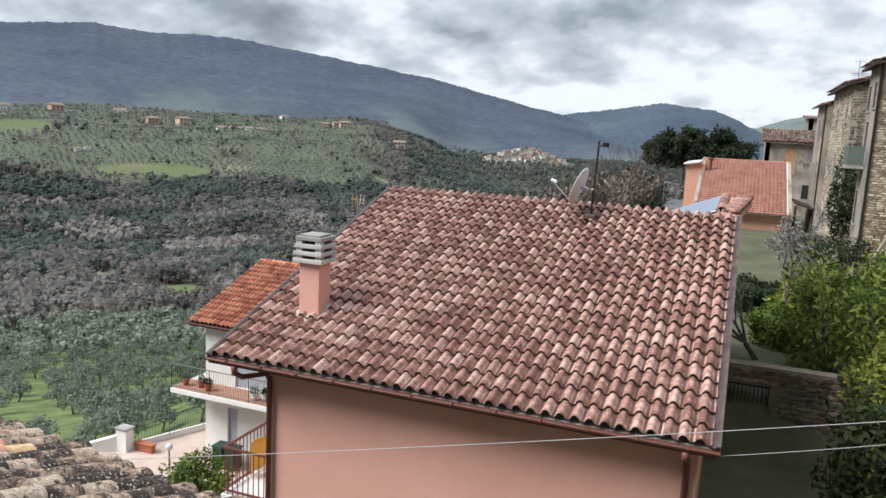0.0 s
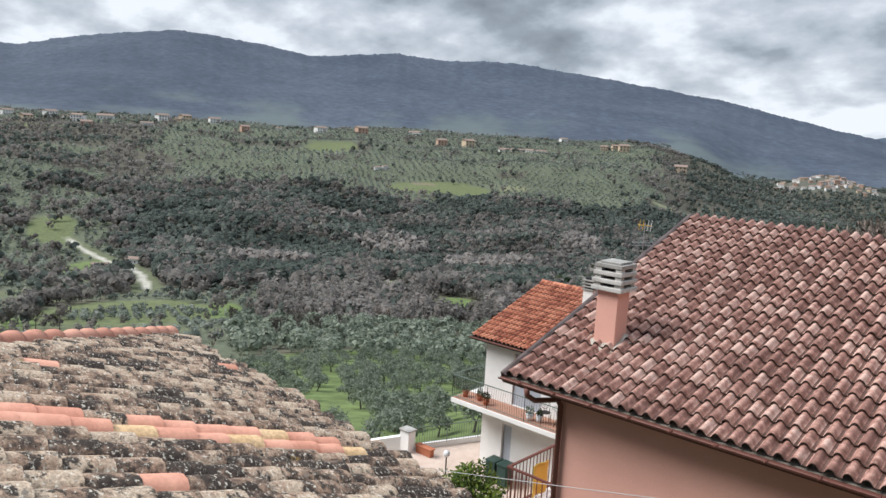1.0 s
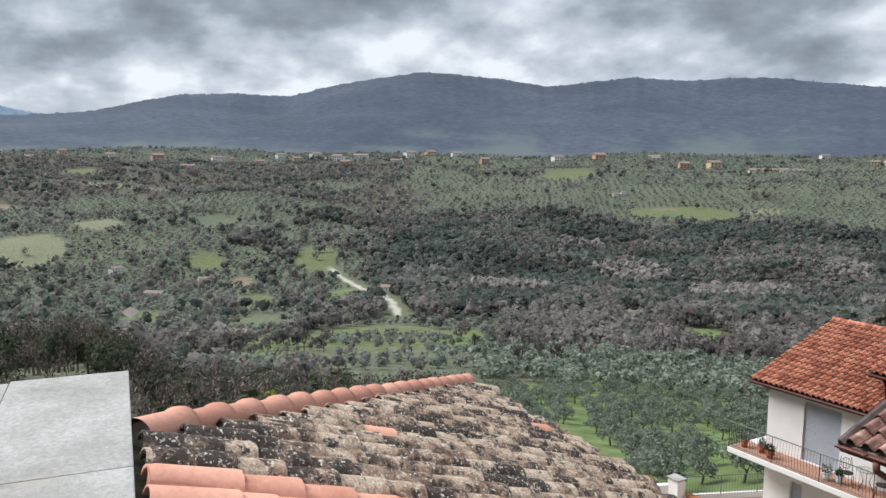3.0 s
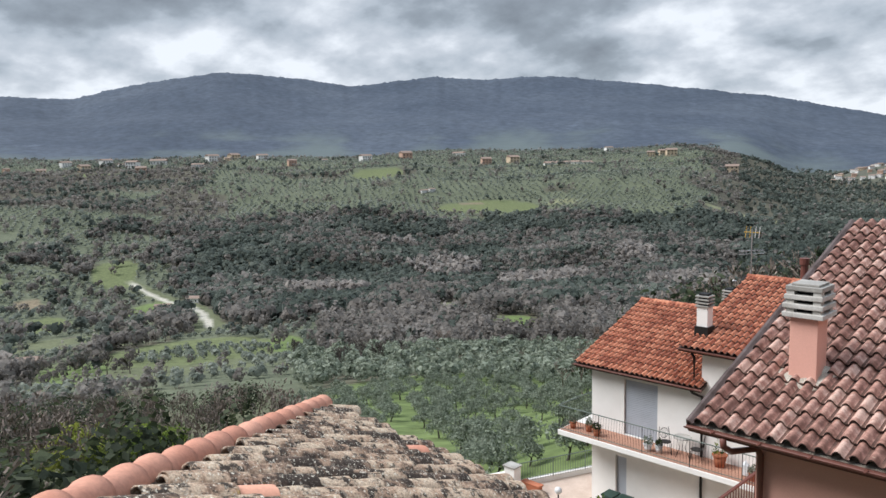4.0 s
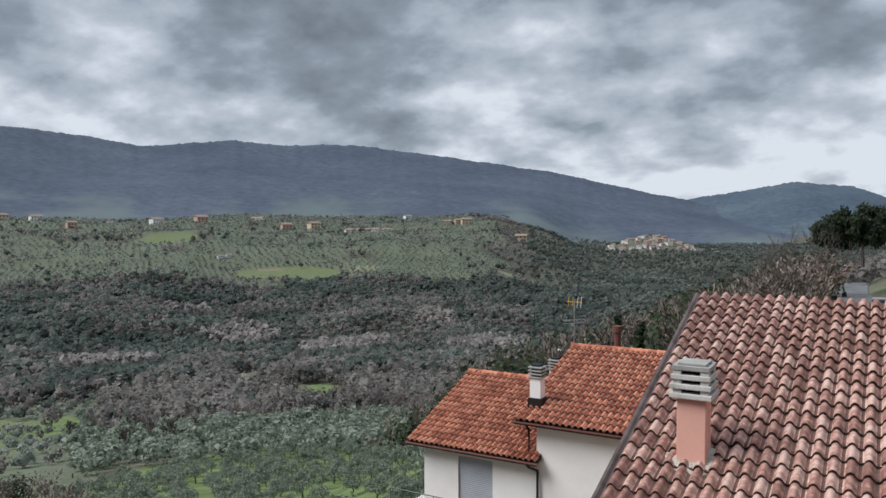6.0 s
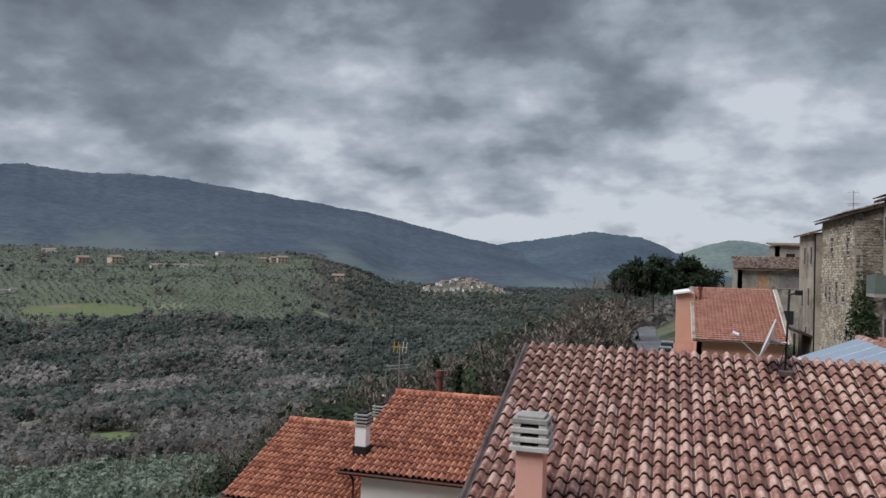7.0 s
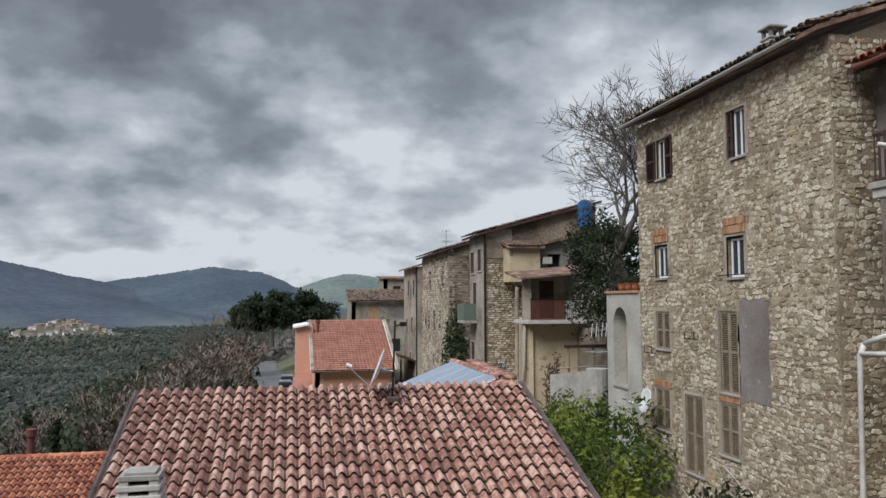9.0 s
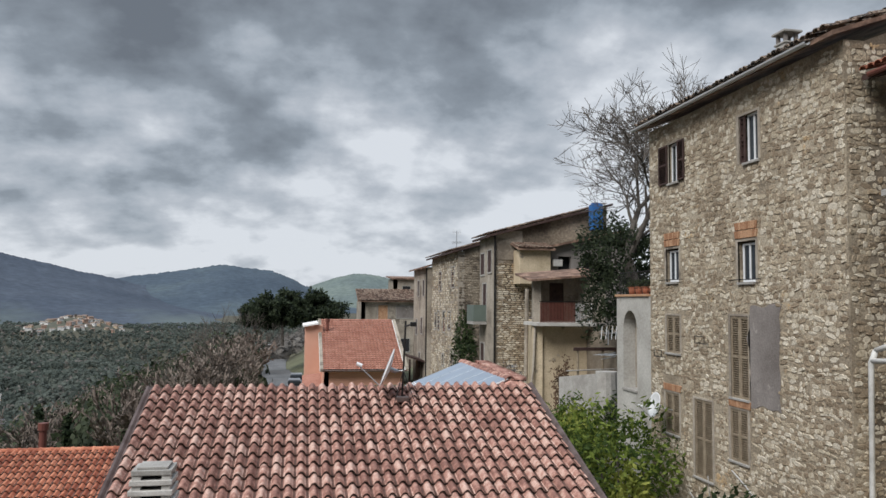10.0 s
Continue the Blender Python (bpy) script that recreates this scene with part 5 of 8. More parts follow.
def stone_proto(seed):
    """An angular, nearly flat-faced rubble stone with a broken rim."""
    r = random.Random(seed)
    n = 6 + seed % 3
    ang = [2 * math.pi * (i + r.uniform(-0.32, 0.32)) / n for i in range(n)]
    sq = [min(1 / max(abs(math.cos(a)), 1e-3), 1 / max(abs(math.sin(a)), 1e-3)) ** 0.6 * r.uniform(0.80, 1.10) for a in ang]
    tilt = (r.uniform(-.5, .5), r.uniform(-.5, .5))
    v = [(0.53 * s * math.cos(a), 0.53 * s * math.sin(a), -0.6) for a, s in zip(ang, sq)]
    v += [(0.51 * s * math.cos(a), 0.51 * s * math.sin(a), 0.35 + r.uniform(-.3, .2)) for a, s in zip(ang, sq)]
    top = [(0.43 * s * math.cos(a) + r.uniform(-.04, .04), 0.43 * s * math.sin(a) + r.uniform(-.04, .04)) for a, s in zip(ang, sq)]
    v += [(x, y, 0.8 + tilt[0] * x + tilt[1] * y + r.uniform(-.2, .2)) for x, y in top]
    f = [(i, (i + 1) % n, n + (i + 1) % n, n + i) for i in range(n)] + [(n + i, n + (i + 1) % n, 2 * n + (i + 1) % n, 2 * n + i) for i in range(n)] + [tuple(range(2 * n, 3 * n))]
    return v, f


def rubble(y0, y1, z0, z1, place, keep, cell_w=0.165, cell_h=0.108):
    """Poses of stones in wandering courses over a wall; place turns (u, z) into a pose."""
    out = []
    z = z0
    while z < z1:
        h = cell_h * srng.uniform(0.6, 1.5)
        u = y0 + srng.uniform(0, 0.1)
        while u < y1:
            w = cell_w * srng.choice((0.4, 0.55, 0.7, 0.85, 1.0, 1.15, 1.4, 1.8)) * srng.uniform(0.85, 1.15)
            cu, cz = u + w / 2, z + h / 2 + 0.03 * math.sin(u * 2.3 + z) + srng.uniform(-.03, .03)
            if keep(cu, cz, w, h) and srng.random() < 0.90:
                out.append((cu, cz, place(cu, cz) @ Euler((srng.uniform(-.06, .06), srng.uniform(-.06, .06), srng.uniform(-.3, .3))).to_matrix().to_4x4() @ Matrix.Diagonal((w * srng.uniform(0.85, 1.08), h * srng.uniform(0.8, 1.12), 0.014 * srng.uniform(0.3, 2.0), 1))))
            u += w
        z += h
    return out


def keep_front(u, z, w, h):
    if 16.86 < u < 18.25 and -0.7 < z < 1.84:
        return False
    if z < -4.2 or u < FY0 + 0.05 or u > FY1 - 0.05:
        return False
    for a, b, c, d in OPEN.values():
        if a - 0.10 - w / 2 < u < b + 0.10 + w / 2 and c - 0.06 - h / 2 < z < d + 0.06 + h / 2:
            return False
    for a, b, c in ((21.7, 22.7, 3.56), (17.7, 18.75, 3.5), (18.1, 19.1, -0.9), (21.7, 22.8, -0.86)):
        if a < u < b and c < z < c + 0.48:
            return False
    return True


front = rubble(FY0, FY1, -4.2, FZT - 0.1, lambda u, z: Matrix.Translation((FX, u, z)) @ Euler((radians(90), 0, radians(-90))).to_matrix().to_4x4(), keep_front)
side = rubble(FX, FX + 1.7, -4.2, FZT - 0.1, lambda u, z: Matrix.Translation((u, FY0, z)) @ Euler((radians(90), 0, 0)).to_matrix().to_4x4(), lambda u, z, w, h: True)
nside = rubble(12.3, FY0 - 0.05, -4.2, 1.05, lambda u, z: Matrix.Translation((6.1, u, z)) @ Euler((radians(90), 0, radians(-90))).to_matrix().to_4x4(), lambda u, z, w, h: u > 13.5 + 0.35 * math.sin(z * 1.7) + 0.3 * math.sin(z * 4.1))
front.sort(key=lambda s: abs(s[0] - 17.5) + abs(s[1] - 2.5) * 0.8)
STONES = [stone_proto(i) for i in range(9)]

# brick lintels over the openings
bricks = []
for a, b, c in ((21.72, 22.68, 3.62), (17.72, 18.72, 3.56), (21.7, 22.8, -0.82), (18.12, 19.12, -0.84)):
    n = int((b - a) / 0.085)
    for i in range(n):
        t = (i + 0.5) / n - 0.5
        for k in range(2 if c > 3 else 1):
            bricks.append(Matrix.Translation((FX - 0.008, a + (b - a) * (i + 0.5) / n, c + 0.12 + 0.22 * k)) @ Euler((t * -0.5, 0, 0)).to_matrix().to_4x4())
_b = box(-0.03, 0.03, -0.036, 0.036, -0.10, 0.10, 0.006)
_b.verts.index_update()
lay("brick", ([tuple(v.co) for v in _b.verts], [tuple(v.index for v in f.verts) for f in _b.faces]), bricks, BRICK, stone, 300, False)
bm = box(FX - 0.012, FX + 0.004, 16.9, 18.18, -0.7, 1.82)
bmesh.ops.subdivide_edges(bm, edges=bm.edges, cuts=8, use_grid_fill=True)
for v in bm.verts:
    v.co += Vector((0, noise.noise(v.co * 3) * 0.14 * (abs(v.co.y - 17.54) > 0.5), noise.noise(v.co * 2.5 + Vector((3, 1, 0))) * 0.16 * (abs(v.co.z - 0.56) > 1.1)))
part("cement_patch", bm, GREY_PLASTER, stone, "grey cement patch over a closed doorway")


def casement(parent, y0, y1, z0, z1, x=FX + 0.12, frame_mat=None, label="white framed window"):
    frame_mat = frame_mat or WHITE_PAINT
    w = part("window", box(x, x + 0.02, y0, y1, z0, z1), GLASS, parent, label)
    t = 0.055
    for a, b, c, d in ((y0, y0 + t, z0, z1), (y1 - t, y1, z0, z1), (y0 + t, y1 - t, z0, z0 + t), (y0 + t, y1 - t, z1 - t, z1), ((y0 + y1) / 2 - t / 2, (y0 + y1) / 2 + t / 2, z0 + t, z1 - t)):
        part("frame", box(x - 0.03, x - 0.002, a, b, c, d, 0.004), frame_mat, w)
    part("sill", box(FX - 0.07, FX + 0.1, y0 - 0.05, y1 + 0.05, z0 - 0.07, z0 - 0.004, 0.008), CONCRETE, w)
    return w


def louvre(parent, y0, y1, z0, z1, x, material, label, slats=None):
    s = part("shutter", box(x + 0.02, x + 0.03, y0 + 0.02, y1 - 0.02, z0 + 0.02, z1 - 0.02), material, parent, label)
    t = 0.06
    for a, b, c, d in ((y0, y0 + t, z0, z1), (y1 - t, y1, z0, z1), (y0 + t, y1 - t, z0, z0 + t), (y0 + t, y1 - t, z1 - t, z1), (y0 + t, y1 - t, (z0 + z1) / 2 - t / 2, (z0 + z1) / 2 + t / 2)):
        part("frame", box(x - 0.02, x + 0.02, a, b, c, d, 0.004), material, s)
    n = slats or int((z1 - z0) / 0.062)
    for i in range(n):
        z = z0 + t + (z1 - z0 - 2 * t) * (i + 0.5) / n
        bm = box(-0.022, 0.022, y0 + t, y1 - t, -0.004, 0.004)
        bmesh.ops.transform(bm, matrix=Matrix.Translation((x, 0, z)) @ Euler((0, radians(38), 0)).to_matrix().to_4x4(), verts=bm.verts)
        part("slat", bm, material, s)
    return s


casement(stone, 21.75, 22.35, 5.62, 6.85)
louvre(stone, 22.38, 22.95, 5.62, 6.85, FX - 0.05, WOOD_DARK, "dark brown louvred shutter folded open")
louvre(stone, 21.32, 21.72, 5.62, 6.85, FX - 0.05, WOOD_DARK, "dark brown louvred shutter folded open")
casement(stone, 17.63, 18.22, 5.54, 6.80)
louvre(stone, 18.24, 18.47, 5.54, 6.80, FX + 0.04, WOOD_DARK, "dark brown shutter folded inside the reveal", 4)
for k in ("a2", "b2"):
    a, b, c, d = OPEN[k]
    casement(stone, a + 0.08, b - 0.08, c + 0.02, d - 0.05)
    part("rail", rod((FX - 0.1, a - 0.25, c + 0.08), (FX - 0.1, b + 0.3, c + 0.08), 0.012), DARK_METAL, stone, "iron clothes rail under the window")
    for yy in (a - 0.2, b + 0.25):
        part("hook", rod((FX - 0.1, yy, c + 0.08), (FX + 0.02, yy, c + 0.08), 0.01), DARK_METAL, stone)
for k in ("a1", "b1", "a0", "d0", "b0"):
    a, b, c, d = OPEN[k]
    m = (a + b) / 2
    for p, q in ((a, m - 0.006), (m + 0.006, b)):
        louvre(stone, p, q, c, d, FX + 0.03, WOOD_TAN, "closed tan louvred shutter")
    part("sill", box(FX - 0.06, FX + 0.1, a - 0.06, b + 0.06, c - 0.06, c - 0.004, 0.008), CONCRETE, stone)
for k in OPEN:
    a, b, c, d = OPEN[k]
    for (p, q, r_, s_) in ((a - 0.09, a, c, d + 0.06), (b, b + 0.09, c, d + 0.06), (a, b, d, d + 0.06)):
        part("reveal_plaster", box(FX - 0.012, FX + 0.05, p, q, r_, s_, 0.004), OLD_PLASTER, stone)
for y, z in ((20.35, 0.75), (22.9, 0.2)):
    fr_ = thing("wall_bracket", "rusty iron bracket on the stone wall", "bracket", "wall brackets")
    for dz in (0, 0.2):
        part("bar", rod((FX - 0.16, y - 0.25, z + dz), (FX - 0.16, y + 0.25, z + dz), 0.012), DARK_METAL, fr_)
    for dy in (-0.25, 0.25):
        part("arm", rod((FX - 0.16, y + dy, z), (FX + 0.02, y + dy, z), 0.012), DARK_METAL, fr_)
        part("upright", rod((FX - 0.16, y + dy, z), (FX - 0.16, y + dy, z + 0.2), 0.012), DARK_METAL, fr_)

# its roof
slope_sheet([(FX - 0.38, FY0 - 0.15, FZT + 0.12), (FX + 4.0, FY0 - 0.15, FZT + 1.62), (FX + 4.0, FY1 + 0.2, FZT + 1.62), (FX - 0.38, FY1 + 0.2, FZT + 0.12)], 0.10, TILE_FAR, "roof_deck", stone, "boards under the old roof tiles")
rt = []
fr = plane_frame((FX - 0.42, FY1 + 0.2, FZT + 0.14), (0, -1, 0), (4.4, 0, 1.5))
for i in range(45):
    for j in range(11):
        rt.append(fr @ Matrix.Translation((0.1 + i * 0.21 + srng.uniform(-.02, .02), j * 0.4 + srng.uniform(-.05, .05), 0.07 + srng.uniform(-.01, .02))) @ Euler((-0.06 + srng.uniform(-.04, .04), srng.uniform(-.15, .15), srng.uniform(-.07, .07))).to_matrix().to_4x4())
rt.sort(key=lambda m: m.translation.x)
lay("roof_tile", [barrel_tile(0.105, 0.08, 0.46), barrel_tile(0.10, 0.085, 0.45)], rt, TILE_OLD, stone, 90)
g = part("gutter", gutter_trough(-(FY1 + 0.3), -(FY0 + 0.55), 0, 0, 0.075), GUTTER_PAINT, stone, "pale grey metal gutter along the eave")
g.matrix_basis = Matrix.Translation((FX - 0.46, 0, FZT + 0.10)) @ Euler((0, 0, radians(90))).to_matrix().to_4x4() @ Matrix.Diagonal((-1, 1, 1, 1))
sc = thing("chimney", "small stone chimney with an open tiled cap", "chimney")
part("shaft", box(5.8, 6.2, 17.6, 18.0, 7.9, 8.6, 0.02), CONCRETE_DARK, sc)
part("collar", box(5.77, 6.23, 17.57, 18.03, 8.6, 8.65, 0.012), CONCRETE, sc)
for a in (5.81, 6.11):
    for b in (17.61, 17.91):
        part("pillar", box(a, a + 0.08, b, b + 0.08, 8.65, 8.88), GREY_PLASTER, sc)
part("cap", box(5.73, 6.27, 17.53, 18.07, 8.88, 8.94, 0.015), CONCRETE, sc)
part("cap_ridge", box(5.85, 6.15, 17.65, 17.95, 8.94, 8.98, 0.015), CONCRETE, sc)
d3, _b = satellite_dish((4.5, 22.4, -1.25), (-0.95, 0.03, 0.25), 0.40, DISH_WHITE, "white satellite dish on the stone wall", 0.8)
part("bracket", tube([_b, (4.8, 22.3, -1.35), (5.02, 22.3, -1.4)], 0.02), GREY_METAL, d3)
tagged(part("wall_cable", tube([(4.96, 19.0, -2.5), (4.96, 18.4, -2.75), (4.96, 17.6, -3.2), (4.96, 16.6, -3.35), (4.96, 15.9, -3.1)], 0.02, n=6), CABLE), "pale cable looping over the stone wall", "cable")
tagged(part("wall_cable", tube([(4.96, 20.2, -2.9), (4.96, 20.1, -3.6), (4.96, 20.6, -3.9), (4.96, 21.2, -3.6)], 0.02, n=6), CABLE), "pale hose hanging by the door", "hose")

# ---- plastered house beside it, with balcony ----
NX = 6.1
nb = thing("plastered_house", "dark plastered house with balcony and bathroom bay", "house")
wall("wall", (NX, FY0 - 0.02), (0, -1), 8.5, 1.2, 7.0, 0.4, [(0.85, 1.9, 4.15, 6.1)], GREY_PLASTER, nb)
wall("wall", (NX, FY0 - 0.02), (0, -1), 8.5, -6, 1.2, 0.4, [], BEIGE, nb, "ochre plaster flaking from the lower wall")
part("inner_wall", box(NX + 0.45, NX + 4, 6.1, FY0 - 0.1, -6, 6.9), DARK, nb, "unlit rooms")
wd = part("door_leaf", box(NX + 0.1, NX + 0.14, 12.6, 13.1, 4.15, 6.1), WOOD_DARK, nb, "dark balcony door")
part("glass", box(NX + 0.09, NX + 0.1, 12.68, 13.02, 4.6, 6.0), GLASS, wd)
part("door_leaf", box(NX + 0.1, NX + 0.14, 13.15, 13.62, 4.15, 6.1), WOOD_TAN, nb, "tan balcony door leaf")
slope_sheet([(NX - 0.75, 5.9, 6.75), (NX + 3.5, 5.9, 8.0), (NX + 3.5, FY0 - 0.1, 8.0), (NX - 0.75, FY0 - 0.1, 6.75)], 0.12, WOOD_DARK, "roof_deck", nb)
rt = []
fr = plane_frame((NX - 0.78, FY0 - 0.1, 6.78), (0, -1, 0), (4.25, 0, 1.25))
for i in range(40):
    for j in range(10):
        rt.append(fr @ Matrix.Translation((0.1 + i * 0.21, j * 0.4 + srng.uniform(-.03, .03), 0.07)) @ Euler((-0.06, srng.uniform(-.1, .1), srng.uniform(-.05, .05))).to_matrix().to_4x4())
lay("roof_tile", barrel_tile(0.105, 0.08, 0.46), rt, TILE_RED, nb, 60)
part("gutter_pipe", rod((NX - 0.80, 5.9, 6.70), (NX - 0.80, FY0 - 0.35, 6.70), 0.06), RUST_METAL, nb, "rust-red gutter")
part("chimney_shaft", box(6.4, 7.0, 13.3, 14.15, 7.1, 8.05, 0.03), GREY_PLASTER, nb, "grey rendered chimney stack")
part("chimney_top", box(6.5, 6.86, 13.5, 13.9, 8.05, 9.4, 0.03), GREY_PLASTER, nb)
part("chimney_cap", box(6.44, 6.92, 13.44, 13.96, 9.4, 9.47, 0.02), CONCRETE, nb)
nbal = thing("balcony", "concrete balcony with brown iron railing", "balcony")
part("slab", box(5.15, NX - 0.01, 9.5, 13.62, 3.86, 4.14, 0.02), CONCRETE_DARK, nbal)
part("edge_trim", box(5.10, 5.16, 9.45, 13.68, 4.05, 4.18, 0.01), CONCRETE, nbal)
for dz in (0.08, 1.0):
    part("rail", box(5.18, 5.22, 9.5, 13.6, 4.14 + dz, 4.18 + dz), RAIL_BROWN, nbal)
    part("rail", box(5.22, NX - 0.02, 13.56, 13.6, 4.14 + dz, 4.18 + dz), RAIL_BROWN, nbal)
for i in range(30):
    part("baluster", box(5.19, 5.21, 9.55 + i * 0.138, 9.575 + i * 0.138, 4.2, 5.16), RAIL_BROWN, nbal)
for i in range(6):
    part("baluster", box(5.3 + i * 0.14, 5.325 + i * 0.14, 13.57, 13.59, 4.2, 5.16), RAIL_BROWN, nbal)
part("support_pipe", rod((5.6, 13.3, 3.3), (5.6, 13.3, 3.88), 0.06), WHITE_PAINT, nbal, "white pipe stub under the balcony")
bay = thing("bathroom_bay", "small plastered bay with a little window", "bay")
wall("wall", (5.2, 13.1), (0, -1), 1.2, 1.33, 3.28, 0.2, [(0.28, 0.56, 2.72, 3.08)], GREY_PLASTER, bay)
wall("wall", (NX - 0.01, 13.1), (-1, 0), 0.89, 1.33, 3.28, -0.2, [], GREY_PLASTER, bay)
wall("wall", (5.2, 11.2), (0, -1), 3.0, 1.33, 3.28, 0.2, [], GREY_PLASTER, bay)
part("window_frame", box(5.23, 5.26, 12.54, 12.82, 2.72, 3.08), DARK, bay)
part("floor_slab", box(5.02, NX - 0.01, 8.0, 13.15, 1.22, 1.325, 0.01), WOOD_DARK, bay, "dark steel-edged floor slab")
part("roof_slab", box(5.05, NX - 0.01, 11.9, 13.2, 3.285, 3.40, 0.02), OLD_PLASTER, bay)
part("door", box(5.32, 5.36, 11.22, 11.88, 1.33, 3.2), WOOD_DARK, bay, "dark doorway behind a low red screen")
scr = part("low_screen", box(5.18, 5.19, 11.22, 11.88, 1.36, 2.25), BROWN_METAL, bay, "dark red slatted metal screen")
for i in range(9):
    part("slat", box(5.15, 5.178, 11.24 + i * 0.072, 11.285 + i * 0.072, 1.37, 2.24), BROWN_METAL, scr)
part("screen_sill", box(5.05, 5.3, 11.0, 11.9, 1.326, 1.37), WHITE_PAINT, bay)
slope_sheet([(4.95, 8.0, 3.55), (NX - 0.01, 8.0, 3.8), (NX - 0.01, 11.9, 3.8), (4.95, 11.9, 3.55)], 0.06, TILE_FAR, "lean_to_roof", bay, "corrugated lean-to roof")
part("wire_loop", tube([(5.0, 12.6, 2.35), (5.0, 12.2, 2.2), (5.0, 11.6, 2.22), (5.0, 11.0, 2.35), (5.0, 9.5, 2.4)], 0.014, n=6), CABLE, bay, "white clothes line")
part("wire_loop", tube([(5.0, 12.6, 2.35), (5.0, 12.0, 2.05), (5.0, 11.4, 2.15), (5.0, 11.0, 2.35)], 0.014, n=6), CABLE, bay)
wp = thing("waste_pipe", "white plastic waste pipe on the stone corner", "pipe")
part("upright", tube([(5.3, 14.35, -5.2), (5.22, 14.30, -2.5), (5.12, 14.1, 0.7), (5.15, 14.0, 0.95)], 0.06, n=10), PIPE_WHITE, wp, "", True)
part("branch", tube([(5.15, 14.0, 0.95), (5.3, 13.6, 1.12), (5.5, 13.2, 1.16)], 0.06, n=10), PIPE_WHITE, wp, "", True)
part("branch", tube([(5.12, 14.08, 0.74), (5.2, 13.3, 0.78), (5.25, 12.7, 0.86), (5.3, 12.6, 1.1)], 0.055, n=10), PIPE_WHITE, wp, "", True)
ap = thing("antenna_pole", "white pole with green and grey antennas on the balcony", "antenna")
part("pole", tube([(5.24, 11.75, 4.14), (5.22, 11.75, 6.0), (5.2, 11.65, 7.2), (5.2, 11.55, 8.2)], 0.022), WHITE_PAINT, ap)
for dz in (-0.05, 0.05, 0.14):
    part("boom", rod((5.2, 11.75, 5.95), (5.0, 12.75, 5.95 + dz), 0.012), WHITE_PAINT, ap)
refl = part("reflector_panel", box(5.17, 5.185, 11.84, 11.86, 5.66, 6.24), TEAL, ap, "green mesh reflector")
for i in range(9):
    part("reflector_bar", rod((5.06, 11.80 + 0.012 * abs(i - 4), 5.68 + i * 0.066), (5.30, 11.90 + 0.012 * abs(i - 4), 5.68 + i * 0.066), 0.006, n=5), TEAL, refl)
part("tip", rod((5.0, 12.75, 5.9), (5.0, 12.75, 6.1), 0.02), TEAL, ap)
d4, _b = satellite_dish((5.0, 12.2, 4.72), (-0.88, 0.42, 0.22), 0.46, DISH_RED, "faded red satellite dish on the balcony rail", 0.9)
part("bracket", tube([_b, (5.15, 12.0, 4.6), (5.2, 12.0, 4.3)], 0.02), GREY_METAL, d4)

# ---- arched garden wall beyond the stone house ----
aw = thing("arched_wall", "grey plastered wall with a tall arched niche", "wall")
wall("wall", (FX, 26.4), (0, -1), 0.55, -5, 2.1, 0.5, [], PALE_PLASTER, aw)
wall("wall", (FX, 24.75), (0, -1), 1.03, -5, 2.1, 0.5, [], PALE_PLASTER, aw)
wall("wall", (FX, 25.85), (0, -1), 1.10, -5, -1.15, 0.5, [], PALE_PLASTER, aw)
bm = bmesh.new()
arc = [(25.3 + 0.55 * math.cos(a), 1.0 + 0.62 * math.sin(a)) for a in [math.pi * i / 12 for i in range(13)]]
pts = arc + [(24.75, 2.1), (25.85, 2.1)]
f0 = [bm.verts.new((FX, y, z)) for y, z in pts]
f1 = [bm.verts.new((FX + 0.5, y, z)) for y, z in pts]
bm.faces.new(f0), bm.faces.new(f1[::-1])
for i in range(len(pts)):
    bm.faces.new((f0[i], f0[(i + 1) % len(pts)], f1[(i + 1) % len(pts)], f1[i]))
bmesh.ops.recalc_face_normals(bm, faces=bm.faces)
part("arch", bm, PALE_PLASTER, aw)
part("niche_back", box(FX + 0.45, FX + 0.8, 24.7, 25.9, -1.2, 1.9), OLD_PLASTER, aw, "ochre plaster inside the niche")
part("sill", box(FX - 0.05, FX + 0.45, 24.72, 25.88, -1.16, -1.08, 0.01), CONCRETE, aw)
part("coping", box(FX - 0.06, FX + 0.6, 23.8, 26.45, 2.1, 2.18, 0.01), BRICK, aw)
rl = thing("terrace_railing", "thin iron railing with pots above the arched wall", "railing")
part("rail", rod((FX + 0.1, 23.9, 2.95), (FX + 0.1, 26.35, 2.95), 0.015), DARK_METAL, rl)
for i in range(21):
    part("baluster", rod((FX + 0.1, 23.9 + i * 0.122, 2.18), (FX + 0.1, 23.9 + i * 0.122, 2.95), 0.008, n=5), DARK_METAL, rl)
for i in range(4):
    potted_plant(FX + 0.35, 24.2 + i * 0.55, 2.18, 0.14, 0.25, IVY_LEAF, TERRACOTTA, 40 + i, "small plant in a terracotta pot")
av = tv_antenna(4.75, 26.6, 0.35, 0.9, "small wall antenna with grey elements", False)
bw = thing("buttress_wall", "rough grey concrete buttress wall", "wall")
wall("wall", (4.7, 31.8), (0.3, -1), 3.2, -6, -1.0, 0.5, [], CONCRETE, bw, top=(-1.3, -0.85))
bm = rod((5.35, 28.2, -6), (5.35, 28.2, -0.75), 0.62, n=14, r2=0.42)
part("buttress", bm, CONCRETE, bw)


